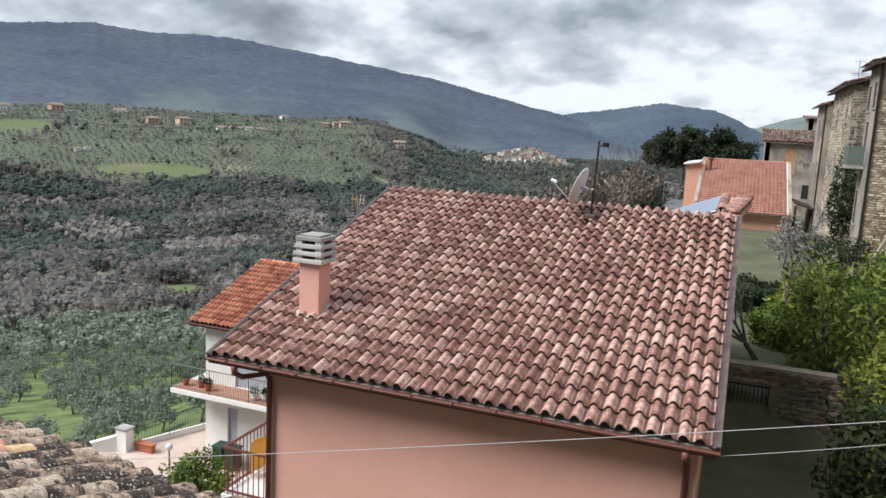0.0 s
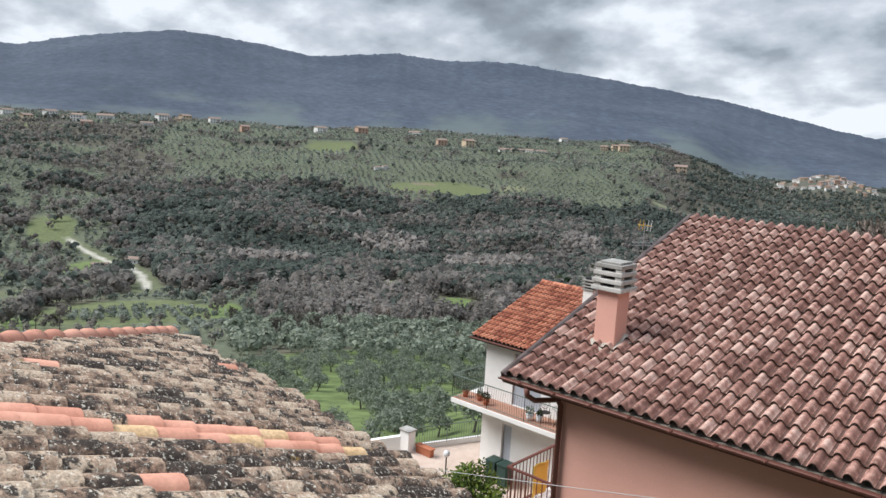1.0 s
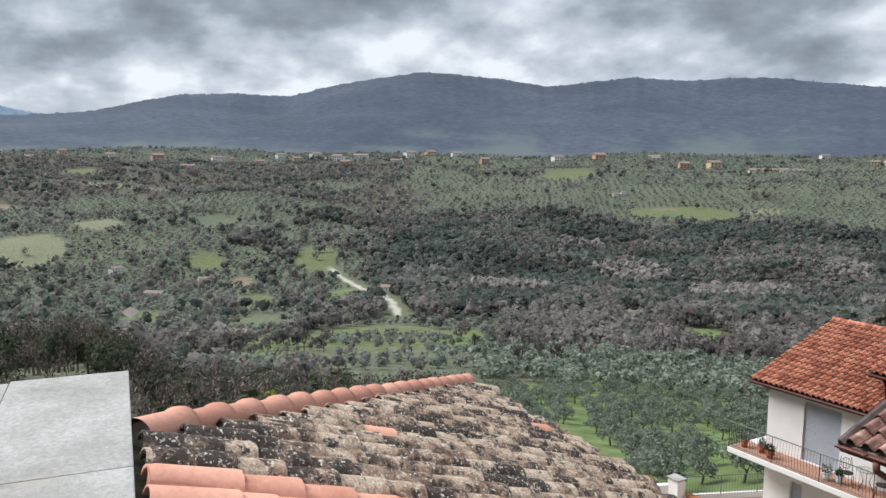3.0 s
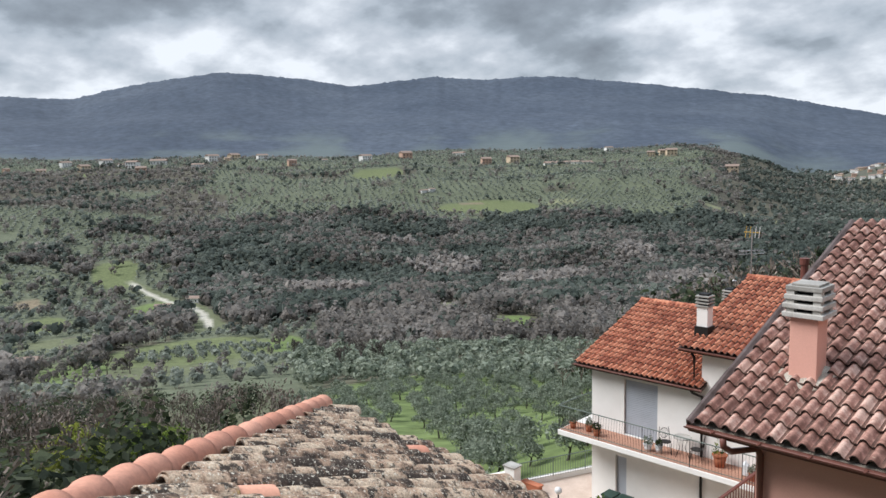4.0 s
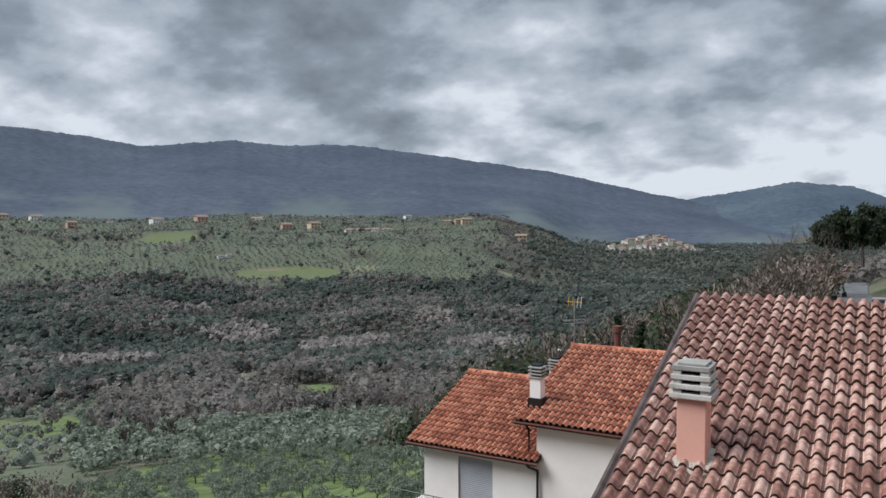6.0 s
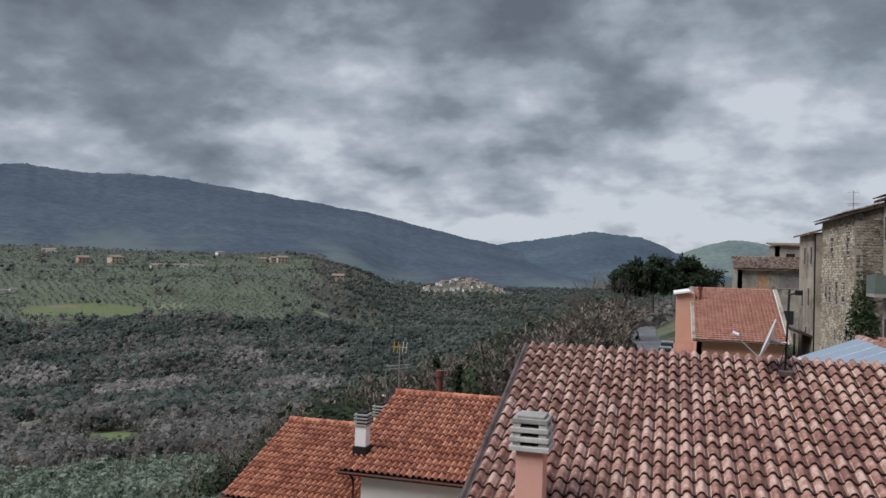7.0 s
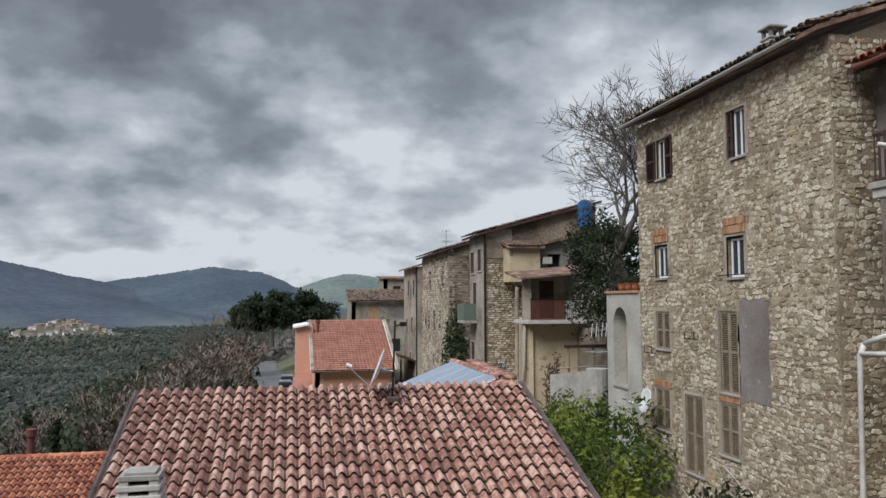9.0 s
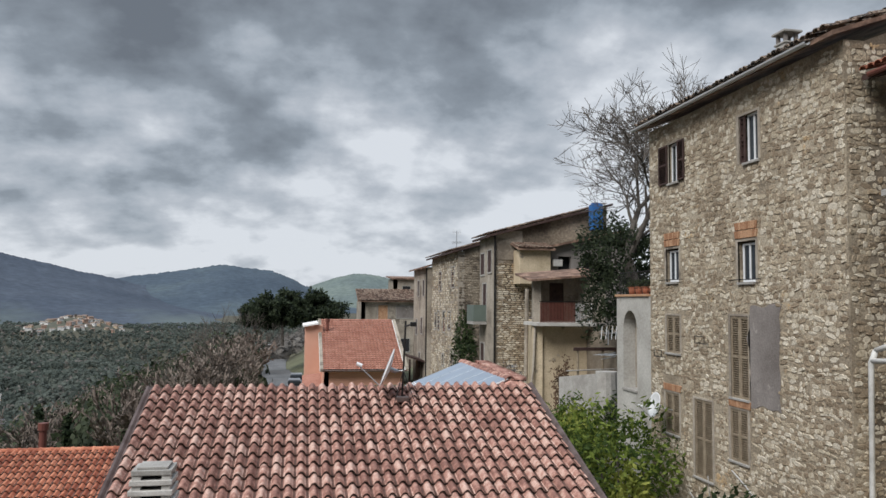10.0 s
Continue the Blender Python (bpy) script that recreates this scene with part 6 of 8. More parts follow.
def wall_window(parent, side, u, z, w, h, plane, material=GLASS, frame_mat=None, label="small framed window"):
    """A window set on a wall: side 'x' faces the valley, side 'y' faces south."""
    def bx(a, b, c, d, o0, o1):
        return box(plane + o0, plane + o1, a, b, c, d) if side == "x" else box(a, b, plane + o0, plane + o1, c, d)
    t = part("window", bx(u - w / 2, u + w / 2, z, z + h, -0.012, 0.02), material, parent, label)
    for a, b, c, d in ((u - w / 2 - 0.08, u - w / 2, z - 0.08, z + h + 0.08), (u + w / 2, u + w / 2 + 0.08, z - 0.08, z + h + 0.08), (u - w / 2, u + w / 2, z + h, z + h + 0.08), (u - w / 2, u + w / 2, z - 0.1, z)):
        part("frame", bx(a, b, c, d, -0.05, 0.02), frame_mat or CONCRETE, t)
    return t


def barrel_roof(parent, origin, along, up, width, length, material, seed, limit=0, step=0.24):
    r = random.Random(seed)
    fr = plane_frame(origin, along, up)
    poses = []
    for i in range(int(width / step)):
        for j in range(int(length / 0.4)):
            poses.append(fr @ Matrix.Translation((step * (i + 0.5) + r.uniform(-.015, .015), j * 0.4 + r.uniform(-.04, .04), 0.05)) @ Euler((-0.06, r.uniform(-.1, .1), r.uniform(-.05, .05))).to_matrix().to_4x4())
    lay("roof_tile", barrel_tile(0.115, 0.09, 0.48), poses, material, parent, limit)


# ---- village row behind ----
t2 = thing("village_house", "tall old stone house with a sloping roof edge", "house", "village row")
wall("wall", (5.05, 47.9), (0, -1), 3.9, -8, 6.0, 0.5, [], OLD_PLASTER, t2)
wall("wall", (5.55, 44), (1, 0), 6.5, -8, 6.1, 0.5, [], OLD_WALL, t2, top=(6.05, 7.75))
part("plaster_corner", box(5.04, 6.7, 43.97, 44.0, 4.4, 6.12), OLD_PLASTER, t2, "pale plaster at the corner")
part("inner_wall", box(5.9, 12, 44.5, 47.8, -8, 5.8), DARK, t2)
slope_sheet([(4.6, 43.6, 5.85), (12.3, 43.6, 7.95), (12.3, 48.2, 7.95), (4.6, 48.2, 5.85)], 0.14, WOOD_DARK, "roof_deck", t2)
barrel_roof(t2, (4.55, 48.2, 5.9), (0, -1, 0), (7.7, 0, 2.1), 4.6, 7.9, TILE_FAR, 3)
t2r = random.Random(3)
crs = []
for j in range(74):
    z = -5 + j * 0.125
    u_ = 5.08 + (0.12 if j % 2 else 0)
    while u_ < 10.6:
        w = t2r.uniform(0.22, 0.5)
        if not (7.2 < u_ + w and u_ < 8.3 and 0.2 < z < 1.0) and not (5.0 < u_ < 6.7 and z > 4.3):
            crs.append(Matrix.Translation((u_ + w / 2, 44, z)) @ Euler((radians(90), 0, 0)).to_matrix().to_4x4() @ Matrix.Diagonal((w * 0.95, 0.112, 0.035 * t2r.uniform(.4, 1.6), 1)))
        u_ += w
lay("stone", STONES, crs, STONE, t2, 0, False)
wall_window(t2, "y", 7.7, 0.35, 1.0, 0.6, 44, DARK, GREY_PLASTER, "dark square opening")
wall_window(t2, "x", 47.1, 3.6, 1.0, 1.3, 5.05, WOOD_DARK, None, "dark shuttered window")
wall_window(t2, "x", 45.3, 3.7, 0.9, 1.3, 5.05, WOOD_DARK)
wall_window(t2, "x", 46.5, 0.8, 0.9, 2.2, 5.05, WOOD_DARK)
wall_window(t2, "x", 47, -2.5, 0.9, 1.8, 5.05, WOOD_DARK)
part("drain", rod((5.0, 43.9, -6), (5.0, 43.9, 6.0), 0.06), DARK_METAL, t2, "dark drainpipe on the corner")
tb2 = thing("iron_balcony", "little balcony with blue-grey railing", "balcony")
part("slab", box(4.2, 5.04, 46.0, 47.8, 0.5, 0.68), CONCRETE, tb2)
part("railing", box(4.2, 4.24, 46.0, 47.8, 0.7, 1.7), GREEN_METAL, tb2)
part("railing_end", box(4.24, 5.0, 46.0, 46.03, 0.7, 1.7), GREEN_METAL, tb2)
orl = thing("oriel_box", "plastered oriel with a little tiled roof", "oriel")
part("box", box(6.15, 8.0, 42.6, 43.96, 2.95, 4.95, 0.02), BEIGE, orl)
slope_sheet([(5.95, 42.3, 4.98), (8.2, 42.3, 4.98), (8.2, 43.96, 5.4), (5.95, 43.96, 5.4)], 0.1, TILE_FAR, "roof_deck", orl)
barrel_roof(orl, (5.95, 42.25, 5.0), (1, 0, 0), (0, 1.7, 0.42), 2.25, 1.7, TILE_FAR, 6, 40)

t1 = thing("village_house", "patched house with a covered balcony", "house", "village row")
wall("wall", (7.0, 43.9), (-1.85, -6.9), 7.14, -6, 0.9, 0.5, [], BEIGE, t1)
wall("wall", (5.65, 37), (1, 0), 4.2, -6, 0.72, 0.5, [], BEIGE, t1)
wall("wall", (5.6, 38.6), (-0.4, -1.5), 1.6, 0.9, 3.0, 0.4, [(0.5, 0.8, 1.6, 2.6)], OLD_PLASTER, t1)
wall("wall", (5.7, 38.4), (1, 0), 2.9, 0.9, 3.2, 0.3, [(0.8, 1.6, 0.95, 2.9)], OLD_PLASTER, t1)
part("door", box(6.5, 7.3, 38.5, 38.55, 0.95, 2.9), WOOD_DARK, t1)
part("side_wall", box(7.95, 8.7, 36.2, 38.4, 0.9, 3.4), OLD_PLASTER, t1)
slope_sheet([(4.8, 36.4, 3.0), (8.6, 36.4, 3.35), (8.6, 39, 3.75), (4.8, 39, 3.4)], 0.10, TILE_FAR, "canopy", t1, "sagging canopy over the balcony")
part("balcony_slab", box(5.1, 8.1, 36.0, 38.4, 0.73, 0.9, 0.01), CONCRETE_DARK, t1)
for i in range(24):
    part("baluster", box(5.25 + i * 0.075, 5.28 + i * 0.075, 36.05, 36.08, 0.9, 1.9), RUST_METAL, t1, "rusty brown baluster")
for i in range(9):
    part("baluster", box(7.08 + i * 0.1, 7.10 + i * 0.1, 36.05, 36.07, 0.9, 1.85), WHITE_PAINT, t1)
part("railing_top", box(5.2, 8.0, 36.03, 36.09, 1.9, 1.95), DARK_METAL, t1)
wall("upper_wall", (8.1, 43.0), (1, 0), 5.0, 0.5, 5.3, 0.4, [(0.5, 1.3, 3.7, 4.6), (2.0, 2.8, 3.4, 4.8)], GREY_PLASTER, t1, top=(5.1, 6.2))
part("dark_room", box(8.2, 13, 43.45, 43.9, 0.5, 5.0), DARK, t1)
part("air_unit", box(8.2, 8.75, 42.65, 42.98, 4.0, 4.4, 0.03), CONCRETE_DARK, t1, "grey air-conditioning unit")
slope_sheet([(7.9, 42.6, 5.2), (13.3, 42.6, 6.4), (13.3, 44.0, 6.4), (7.9, 44.0, 5.2)], 0.14, TILE_FAR, "roof_deck", t1)
part("drain", tube([(5.25, 36.9, 0.7), (5.15, 36.85, -1.4), (5.05, 36.85, -2.2), (4.7, 36.9, -3.0)], 0.06), OLD_PLASTER, t1, "pale plastic drainpipe")
part("drain", rod((5.75, 39.9, 2.6), (5.65, 39.8, -3.5), 0.11), OLD_PLASTER, t1, "square flue on the wall")
for x in (6.2, 7.4, 8.5):
    part("trellis_post", rod((x, 33.5, -5), (x, 33.5, -0.2), 0.06), WOOD_TAN, t1)
part("trellis_beam", box(6.0, 8.8, 33.4, 33.55, -0.3, -0.15), WOOD_DARK, t1)
for z in (-1.2, -1.8):
    part("trellis_bar", rod((5.6, 33.4, z), (8.6, 33.4, z + 0.1), 0.03), CONCRETE, t1)
part("back_wall", box(8.0, 9.2, 30.5, 40, -6, 0.5), STONE_BED, t1, "dark rubble under the garden")
tarp = thing("water_tank", "blue plastic tank on the roof corner", "tank")
bm = box(10.6, 11.3, 42.7, 43.3, 6.2, 7.75, 0.08)
part("tank", bm, PLASTIC_BLUE, tarp)
part("tank_lid", box(10.7, 11.2, 42.8, 43.2, 7.75, 7.83, 0.03), PLASTIC_BLUE, tarp)

t3 = thing("village_house", "tall bare stone house with small windows", "house", "village row")
wall("wall", (5.1, 66), (0, -1), 11.0, -8, 5.6, 0.5, [], OLD_PLASTER, t3)
# darker stone than the front: this side's shade is put into the material
wall("wall", (5.6, 55.0), (1, 0), 4.5, -8, 5.6, 0.5, [], OLD_WALL, t3, top=(5.7, 7.0))
part("inner_wall", box(5.65, 10, 55.6, 65.9, -8, 5.4), DARK, t3)
slope_sheet([(4.6, 54.7, 5.6), (10.5, 54.7, 7.3), (10.5, 66.3, 7.3), (4.6, 66.3, 5.6)], 0.14, WOOD_DARK, "roof_deck", t3)
barrel_roof(t3, (4.55, 66.3, 5.65), (0, -1, 0), (5.9, 0, 1.7), 11.6, 6.1, TILE_FAR, 7)
for y, z, w, h, m in ((56.8, 3.0, 1.1, 1.5, WOOD_DARK), (62, 2.8, 1.1, 1.5, WOOD_DARK), (58.0, -0.2, 1.0, 1.3, WOOD_DARK), (60.2, -0.5, 1.0, 1.6, GLASS), (62.6, -0.4, 0.9, 1.5, WOOD_DARK), (57, -3.6, 0.9, 1.9, WOOD_DARK), (60.5, -3.2, 0.7, 0.9, DARK), (64, -0.4, 0.9, 1.3, DARK)):
    wall_window(t3, "x", y, z, w, h, 5.1, m)
crs = []
for j in range(58):
    z, u_ = -5 + j * 0.18, 55.05
    while u_ < 65.8:
        w = t2r.uniform(0.25, 0.6)
        if t2r.random() < 0.72:
            crs.append(Matrix.Translation((5.1, u_ + w / 2, z)) @ Euler((radians(90), 0, radians(-90))).to_matrix().to_4x4() @ Matrix.Diagonal((w * 0.95, 0.165, 0.03 * t2r.uniform(.4, 1.6), 1)))
        u_ += w
lay("stone", STONES, crs, STONE, t3, 0, False)
# side stones take the darker material too, for the painted shade
crs = []
for j in range(58):
    z, u_ = -5 + j * 0.18, 5.15
    while u_ < 9.8:
        w = t2r.uniform(0.25, 0.55)
        if t2r.random() < 0.8:
            crs.append(Matrix.Translation((u_ + w / 2, 55.0, z)) @ Euler((radians(90), 0, 0)).to_matrix().to_4x4() @ Matrix.Diagonal((w * 0.95, 0.165, 0.03 * t2r.uniform(.4, 1.6), 1)))
        u_ += w
lay("side_stone", STONES, crs, OLD_WALL, t3, 0, False)
tv_antenna(5.6, 58, 5.5, 7.4, "dark television antenna on the stone house", False)
t4 = thing("village_house", "narrow old house with peeling plaster", "house", "village row")
wall("wall", (4.7, 74), (0, -1), 7.9, -8, 4.9, 0.5, [], OLD_PLASTER, t4)
wall("wall", (5.2, 66.1), (1, 0), 3, -8, 4.9, 0.5, [], OLD_PLASTER, t4, top=(4.9, 5.6))
slope_sheet([(4.2, 65.9, 4.9), (8.5, 65.9, 6.2), (8.5, 74.2, 6.2), (4.2, 74.2, 4.9)], 0.14, TILE_FAR, "roof_deck", t4)
for y, z in ((68, 2.4), (71, 2.4), (69, -1.0), (72, -1.2), (70, -4.2)):
    wall_window(t4, "x", y, z, 0.9, 1.4, 4.7, WOOD_DARK)
part("drain", rod((4.65, 66.2, -6), (4.65, 66.2, 4.8), 0.07), DARK_METAL, t4)
t5 = thing("village_house", "low stone house with a barrel tile roof", "house", "village row")
wall("wall", (1.4, 96), (1, 0), 8.0, -8, 1.9, 0.5, [], OLD_PLASTER, t5)
wall("wall", (1.4, 104), (0, -1), 8.0, -8, 1.9, 0.5, [], OLD_PLASTER, t5)
wall("wall", (5.9, 100), (1, 0), 5.0, 1.9, 4.9, 0.5, [], OLD_PLASTER, t5)
wall("wall", (5.9, 106), (0, -1), 6.0, 1.9, 4.9, 0.5, [], OLD_PLASTER, t5)
slope_sheet([(0.9, 95.4, 1.95), (9.8, 95.4, 1.95), (9.8, 100, 3.5), (0.9, 100, 3.5)], 0.15, TILE_FAR, "roof_deck", t5)
slope_sheet([(5.5, 99.6, 4.95), (11.2, 99.6, 4.95), (11.2, 106, 5.4), (5.5, 106, 5.4)], 0.15, TILE_FAR, "roof_deck", t5)
barrel_roof(t5, (0.9, 95.3, 2.0), (1, 0, 0), (0, 4.6, 1.55), 8.9, 4.8, TILE_FAR, 8)
for x, z, w, h, m in ((6.9, -0.2, 2.2, 1.5, GREY_PLASTER), (6.6, -4.4, 1.8, 1.6, DARK), (4.1, -1.6, 1.2, 3.0, BRICK)):
    wall_window(t5, "y", x, z, w, h, 96, m)
wall_window(t5, "y", 7.6, 2.7, 1.0, 1.2, 100, DARK)

# ---- orange house ----
oh = thing("orange_house", "orange rendered house with a ribbed tile roof", "house")
OX0, OX1, OYE, OYR, OZE, OZR = -4.45, 3.15, 66.0, 76.0, -4.0, 0.02
wall("wall", (OX0 + 0.4, OYE + 0.6), (1, 0), OX1 - OX0 - 0.8, -9, OZE - 0.1, 0.4, [], ORANGE, oh)
wall("wall", (OX0 + 0.4, 85), (0, -1), 18.4, -9, OZE - 0.1, 0.4, [], ORANGE, oh)
for x in (OX0 + 0.42, OX1 - 0.8):
    bm = bmesh.new()
    f = [bm.verts.new(p) for p in ((x, OYE + 0.6, OZE - 0.1), (x, 85.4, OZE - 0.1), (x, OYR, OZR - 0.15))]
    g_ = [bm.verts.new(v.co + Vector((0.35, 0, 0))) for v in f]
    bm.faces.new(f), bm.faces.new(g_[::-1])
    for i in range(3):
        bm.faces.new((f[(i + 1) % 3], f[i], g_[i], g_[(i + 1) % 3]))
    bmesh.ops.recalc_face_normals(bm, faces=bm.faces)
    part("gable", bm, ORANGE, oh)
slope_sheet([(OX0, OYE, OZE), (OX1, OYE, OZE), (OX1, OYR, OZR), (OX0, OYR, OZR)], 0.15, WHITE, "roof_deck", oh)
slope_sheet([(OX0, OYR, OZR), (OX1, OYR, OZR), (OX1, 86, OZE), (OX0, 86, OZE)], 0.15, WHITE, "roof_deck", oh)
fr = plane_frame((OX0 + 0.3, OYE - 0.05, OZE + 0.02), (1, 0, 0), (0, OYR - OYE, OZR - OZE))
L_ = math.hypot(OYR - OYE, OZR - OZE)
rows_ = 27
poses = [fr @ Matrix.Translation((0.0 + c * 0.3, r * L_ / rows_, 0.012)) for r in range(rows_) for c in range(23)]
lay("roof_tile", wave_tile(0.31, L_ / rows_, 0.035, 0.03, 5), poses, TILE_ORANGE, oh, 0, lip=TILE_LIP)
for x in (OX0 + 0.02, OX1 - 0.28):
    slope_sheet([(x, OYE - 0.1, OZE + 0.1), (x + 0.27, OYE - 0.1, OZE + 0.1), (x + 0.27, OYR, OZR + 0.1), (x, OYR, OZR + 0.1)], 0.2, OLD_PLASTER, "verge_coping", oh, "pale stone verge coping")
part("vent_pipe", rod((-3.6, 73.3, -1.1), (-3.6, 73.3, -0.1), 0.13), RUST_METAL, oh)
part("vent_cap", rod((-3.6, 73.3, -0.1), (-3.6, 73.3, 0.15), 0.22), RUST_METAL, oh)
annex = part("annex", box(-5.65, OX0 + 0.39, 73, 80, -9, -0.45), ORANGE, oh, "taller orange side wall")
slope_sheet([(-5.9, 72.6, -0.45), (OX0 - 0.02, 72.6, -0.2), (OX0 - 0.02, 80.3, -0.2), (-5.9, 80.3, -0.45)], 0.15, WHITE, "annex_roof", oh)
slope_sheet([(-5.9, 64.5, -5.6), (-4.3, 64.5, -5.4), (-4.3, 67.9, -4.4), (-5.9, 67.9, -4.6)], 0.15, TILE_ORANGE, "porch_roof", oh, "little tiled porch roof")
part("gutter", gutter_trough(OX0 + 0.2, OX1 - 0.2, OYE - 0.12, OZE - 0.03, 0.08), RUST_METAL, oh)
lt = thing("lean_to", "dark timber lean-to beside the orange house", "shed")
slope_sheet([(3.3, 67, -2.9), (5.0, 67, -3.4), (5.0, 72, -3.4), (3.3, 72, -2.9)], 0.15, WOOD_DARK, "roof", lt)
for x, y in ((3.4, 67.2), (4.8, 67.2), (4.8, 71.8)):
    part("post", rod((x, y, -8), (x, y, -3.2), 0.09), WOOD_DARK, lt)

# ---- gate, garden wall ----
gw = thing("garden_wall", "dark rubble garden wall with an iron gate opening", "wall")
wall("wall", (-1.3, 21.0), (1, 0), 4.4, -7.0, -4.25, 0.4, [(0.42, 1.55, -7.0, -4.75)], STONE_BED, gw)
gst = []
for j in range(19):
    u_ = -1.3
    while u_ < 3.0:
        w = t2r.uniform(0.16, 0.4)
        z = -6.9 + j * 0.14
        if not (-0.95 < u_ + w and u_ < 0.3 and z < -4.7):
            gst.append(Matrix.Translation((u_ + w / 2, 21, z)) @ Euler((radians(90), 0, t2r.uniform(-.15, .15))).to_matrix().to_4x4() @ Matrix.Diagonal((w, 0.13, 0.04, 1)))
        u_ += w
lay("stone", STONES, gst, OLD_WALL, gw, 160, False)
gt = thing("iron_gate", "dark iron bar gate in the garden wall", "gate")
for x in (-0.86, 0.22):
    part("post", box(x, x + 0.05, 21.1, 21.15, -6.6, -4.78), DARK_METAL, gt)
for z in (-6.4, -5.6, -4.85):
    part("rail", box(-0.81, 0.22, 21.11, 21.14, z, z + 0.04), DARK_METAL, gt)
for i in range(10):
    part("bar", rod((-0.72 + i * 0.1, 21.125, -6.5), (-0.72 + i * 0.1, 21.125, -4.8), 0.01, n=5), DARK_METAL, gt)
lad = thing("ladder", "metal ladder lying in the yard", "ladder")
for y in (12.4, 12.75):
    part("stile", rod((-0.6, y, -4.35), (2.2, y, -4.6), 0.025), GREY_METAL, lad)
for i in range(9):
    part("rung", rod((-0.5 + i * 0.3, 12.4, -4.36 - i * 0.027), (-0.5 + i * 0.3, 12.75, -4.36 - i * 0.027), 0.015), GREY_METAL, lad)

# ---- trees and shrubs near by ----


def zland(x, y):
    return float(land(x, y))


def branches(rng_, base, height, spread, levels, thick, lean=(0, 0), kids=(2, 4), first=None, droop=-.3):
    """Segments (a, b, ra, rb) of a bare tree."""
    out = []

    def grow(p, d, length, r, lv):
        n = 3 if lv < 2 else 2
        q = p
        for i in range(n):
            d = (d + Vector((rng_.uniform(-.16, .16), rng_.uniform(-.16, .16), rng_.uniform(-.05, .13)))).normalized()
            e = q + d * length / n
            r2 = r * (1 - 0.28 * (i + 1) / n)
            out.append((q, e, r * (1 - 0.28 * i / n), r2))
            q = e
            if lv > 0 and lv < levels and rng_.random() < 0.6:
                side = (d + Vector((rng_.uniform(-1, 1), rng_.uniform(-1, 1), rng_.uniform(-.2, .6))) * spread).normalized()
                grow(q, side, length * rng_.uniform(0.45, 0.7), r2 * 0.55, lv + 1)
        if lv < levels:
            for _ in range(rng_.randint(*kids)):
                side = (d + Vector((rng_.uniform(-1, 1), rng_.uniform(-1, 1), rng_.uniform(droop, .6))) * spread).normalized()
                grow(q, side, (height if lv == 0 else length) * rng_.uniform(0.6, 0.85), r2 * rng_.uniform(0.55, 0.75), lv + 1)

    grow(Vector(base), Vector((lean[0], lean[1], 1)).normalized(), first or height, thick, 0)
    return out


def seg_mesh(segs, n=4):
    V, F = [], []
    for a, b, ra, rb in segs:
        d = (b - a).normalized()
        s = d.orthogonal().normalized()
        t = d.cross(s)
        k = len(V)
        for p, r in ((a, ra), (b, rb)):
            V += [tuple(p + (s * math.cos(2 * math.pi * i / n) + t * math.sin(2 * math.pi * i / n)) * r) for i in range(n)]
        F += [(k + i, k + (i + 1) % n, k + n + (i + 1) % n, k + n + i) for i in range(n)]
    return V, F


bt = thing("walnut_tree", "large bare winter walnut tree behind the houses", "tree")
segs = branches(random.Random(21), (8.0, 30.5, 1.6), 4.1, 0.98, 6, 0.32, (-0.30, 0.0), (2, 4), 2.2, -.75)
thickset = [s for s in segs if s[2] > 0.05]
np_part("trunk", *seg_mesh(thickset, 8), BARK, bt, "grey forked trunk and limbs")
np_part("crown", *seg_mesh([(a, b, max(ra, .012), max(rb, .009)) for a, b, ra, rb in segs if ra <= 0.05], 3), BARK, bt, "bare twigs")


def shrub(name, at, rx, ry, rz, leaf, n, size, seed, label, stem=True, group=""):
    t = thing(name, label, "shrub", group, at=at)
    v, f = leafy(n, rx, ry, rz, size, seed)
    np_part("foliage", [(a, b, c + rz * 0.95) for a, b, c in v], f, leaf, t)
    if stem:
        for k in range(4):
            a = k * 1.6 + seed
            part("stem", tube([(0.1 * math.cos(a), 0.1 * math.sin(a), 0), (0.3 * rx * math.cos(a), 0.3 * ry * math.sin(a), rz * 0.6), (0.5 * rx * math.cos(a), 0.5 * ry * math.sin(a), rz * 1.2)], 0.035, n=5), BARK, t)
    return t


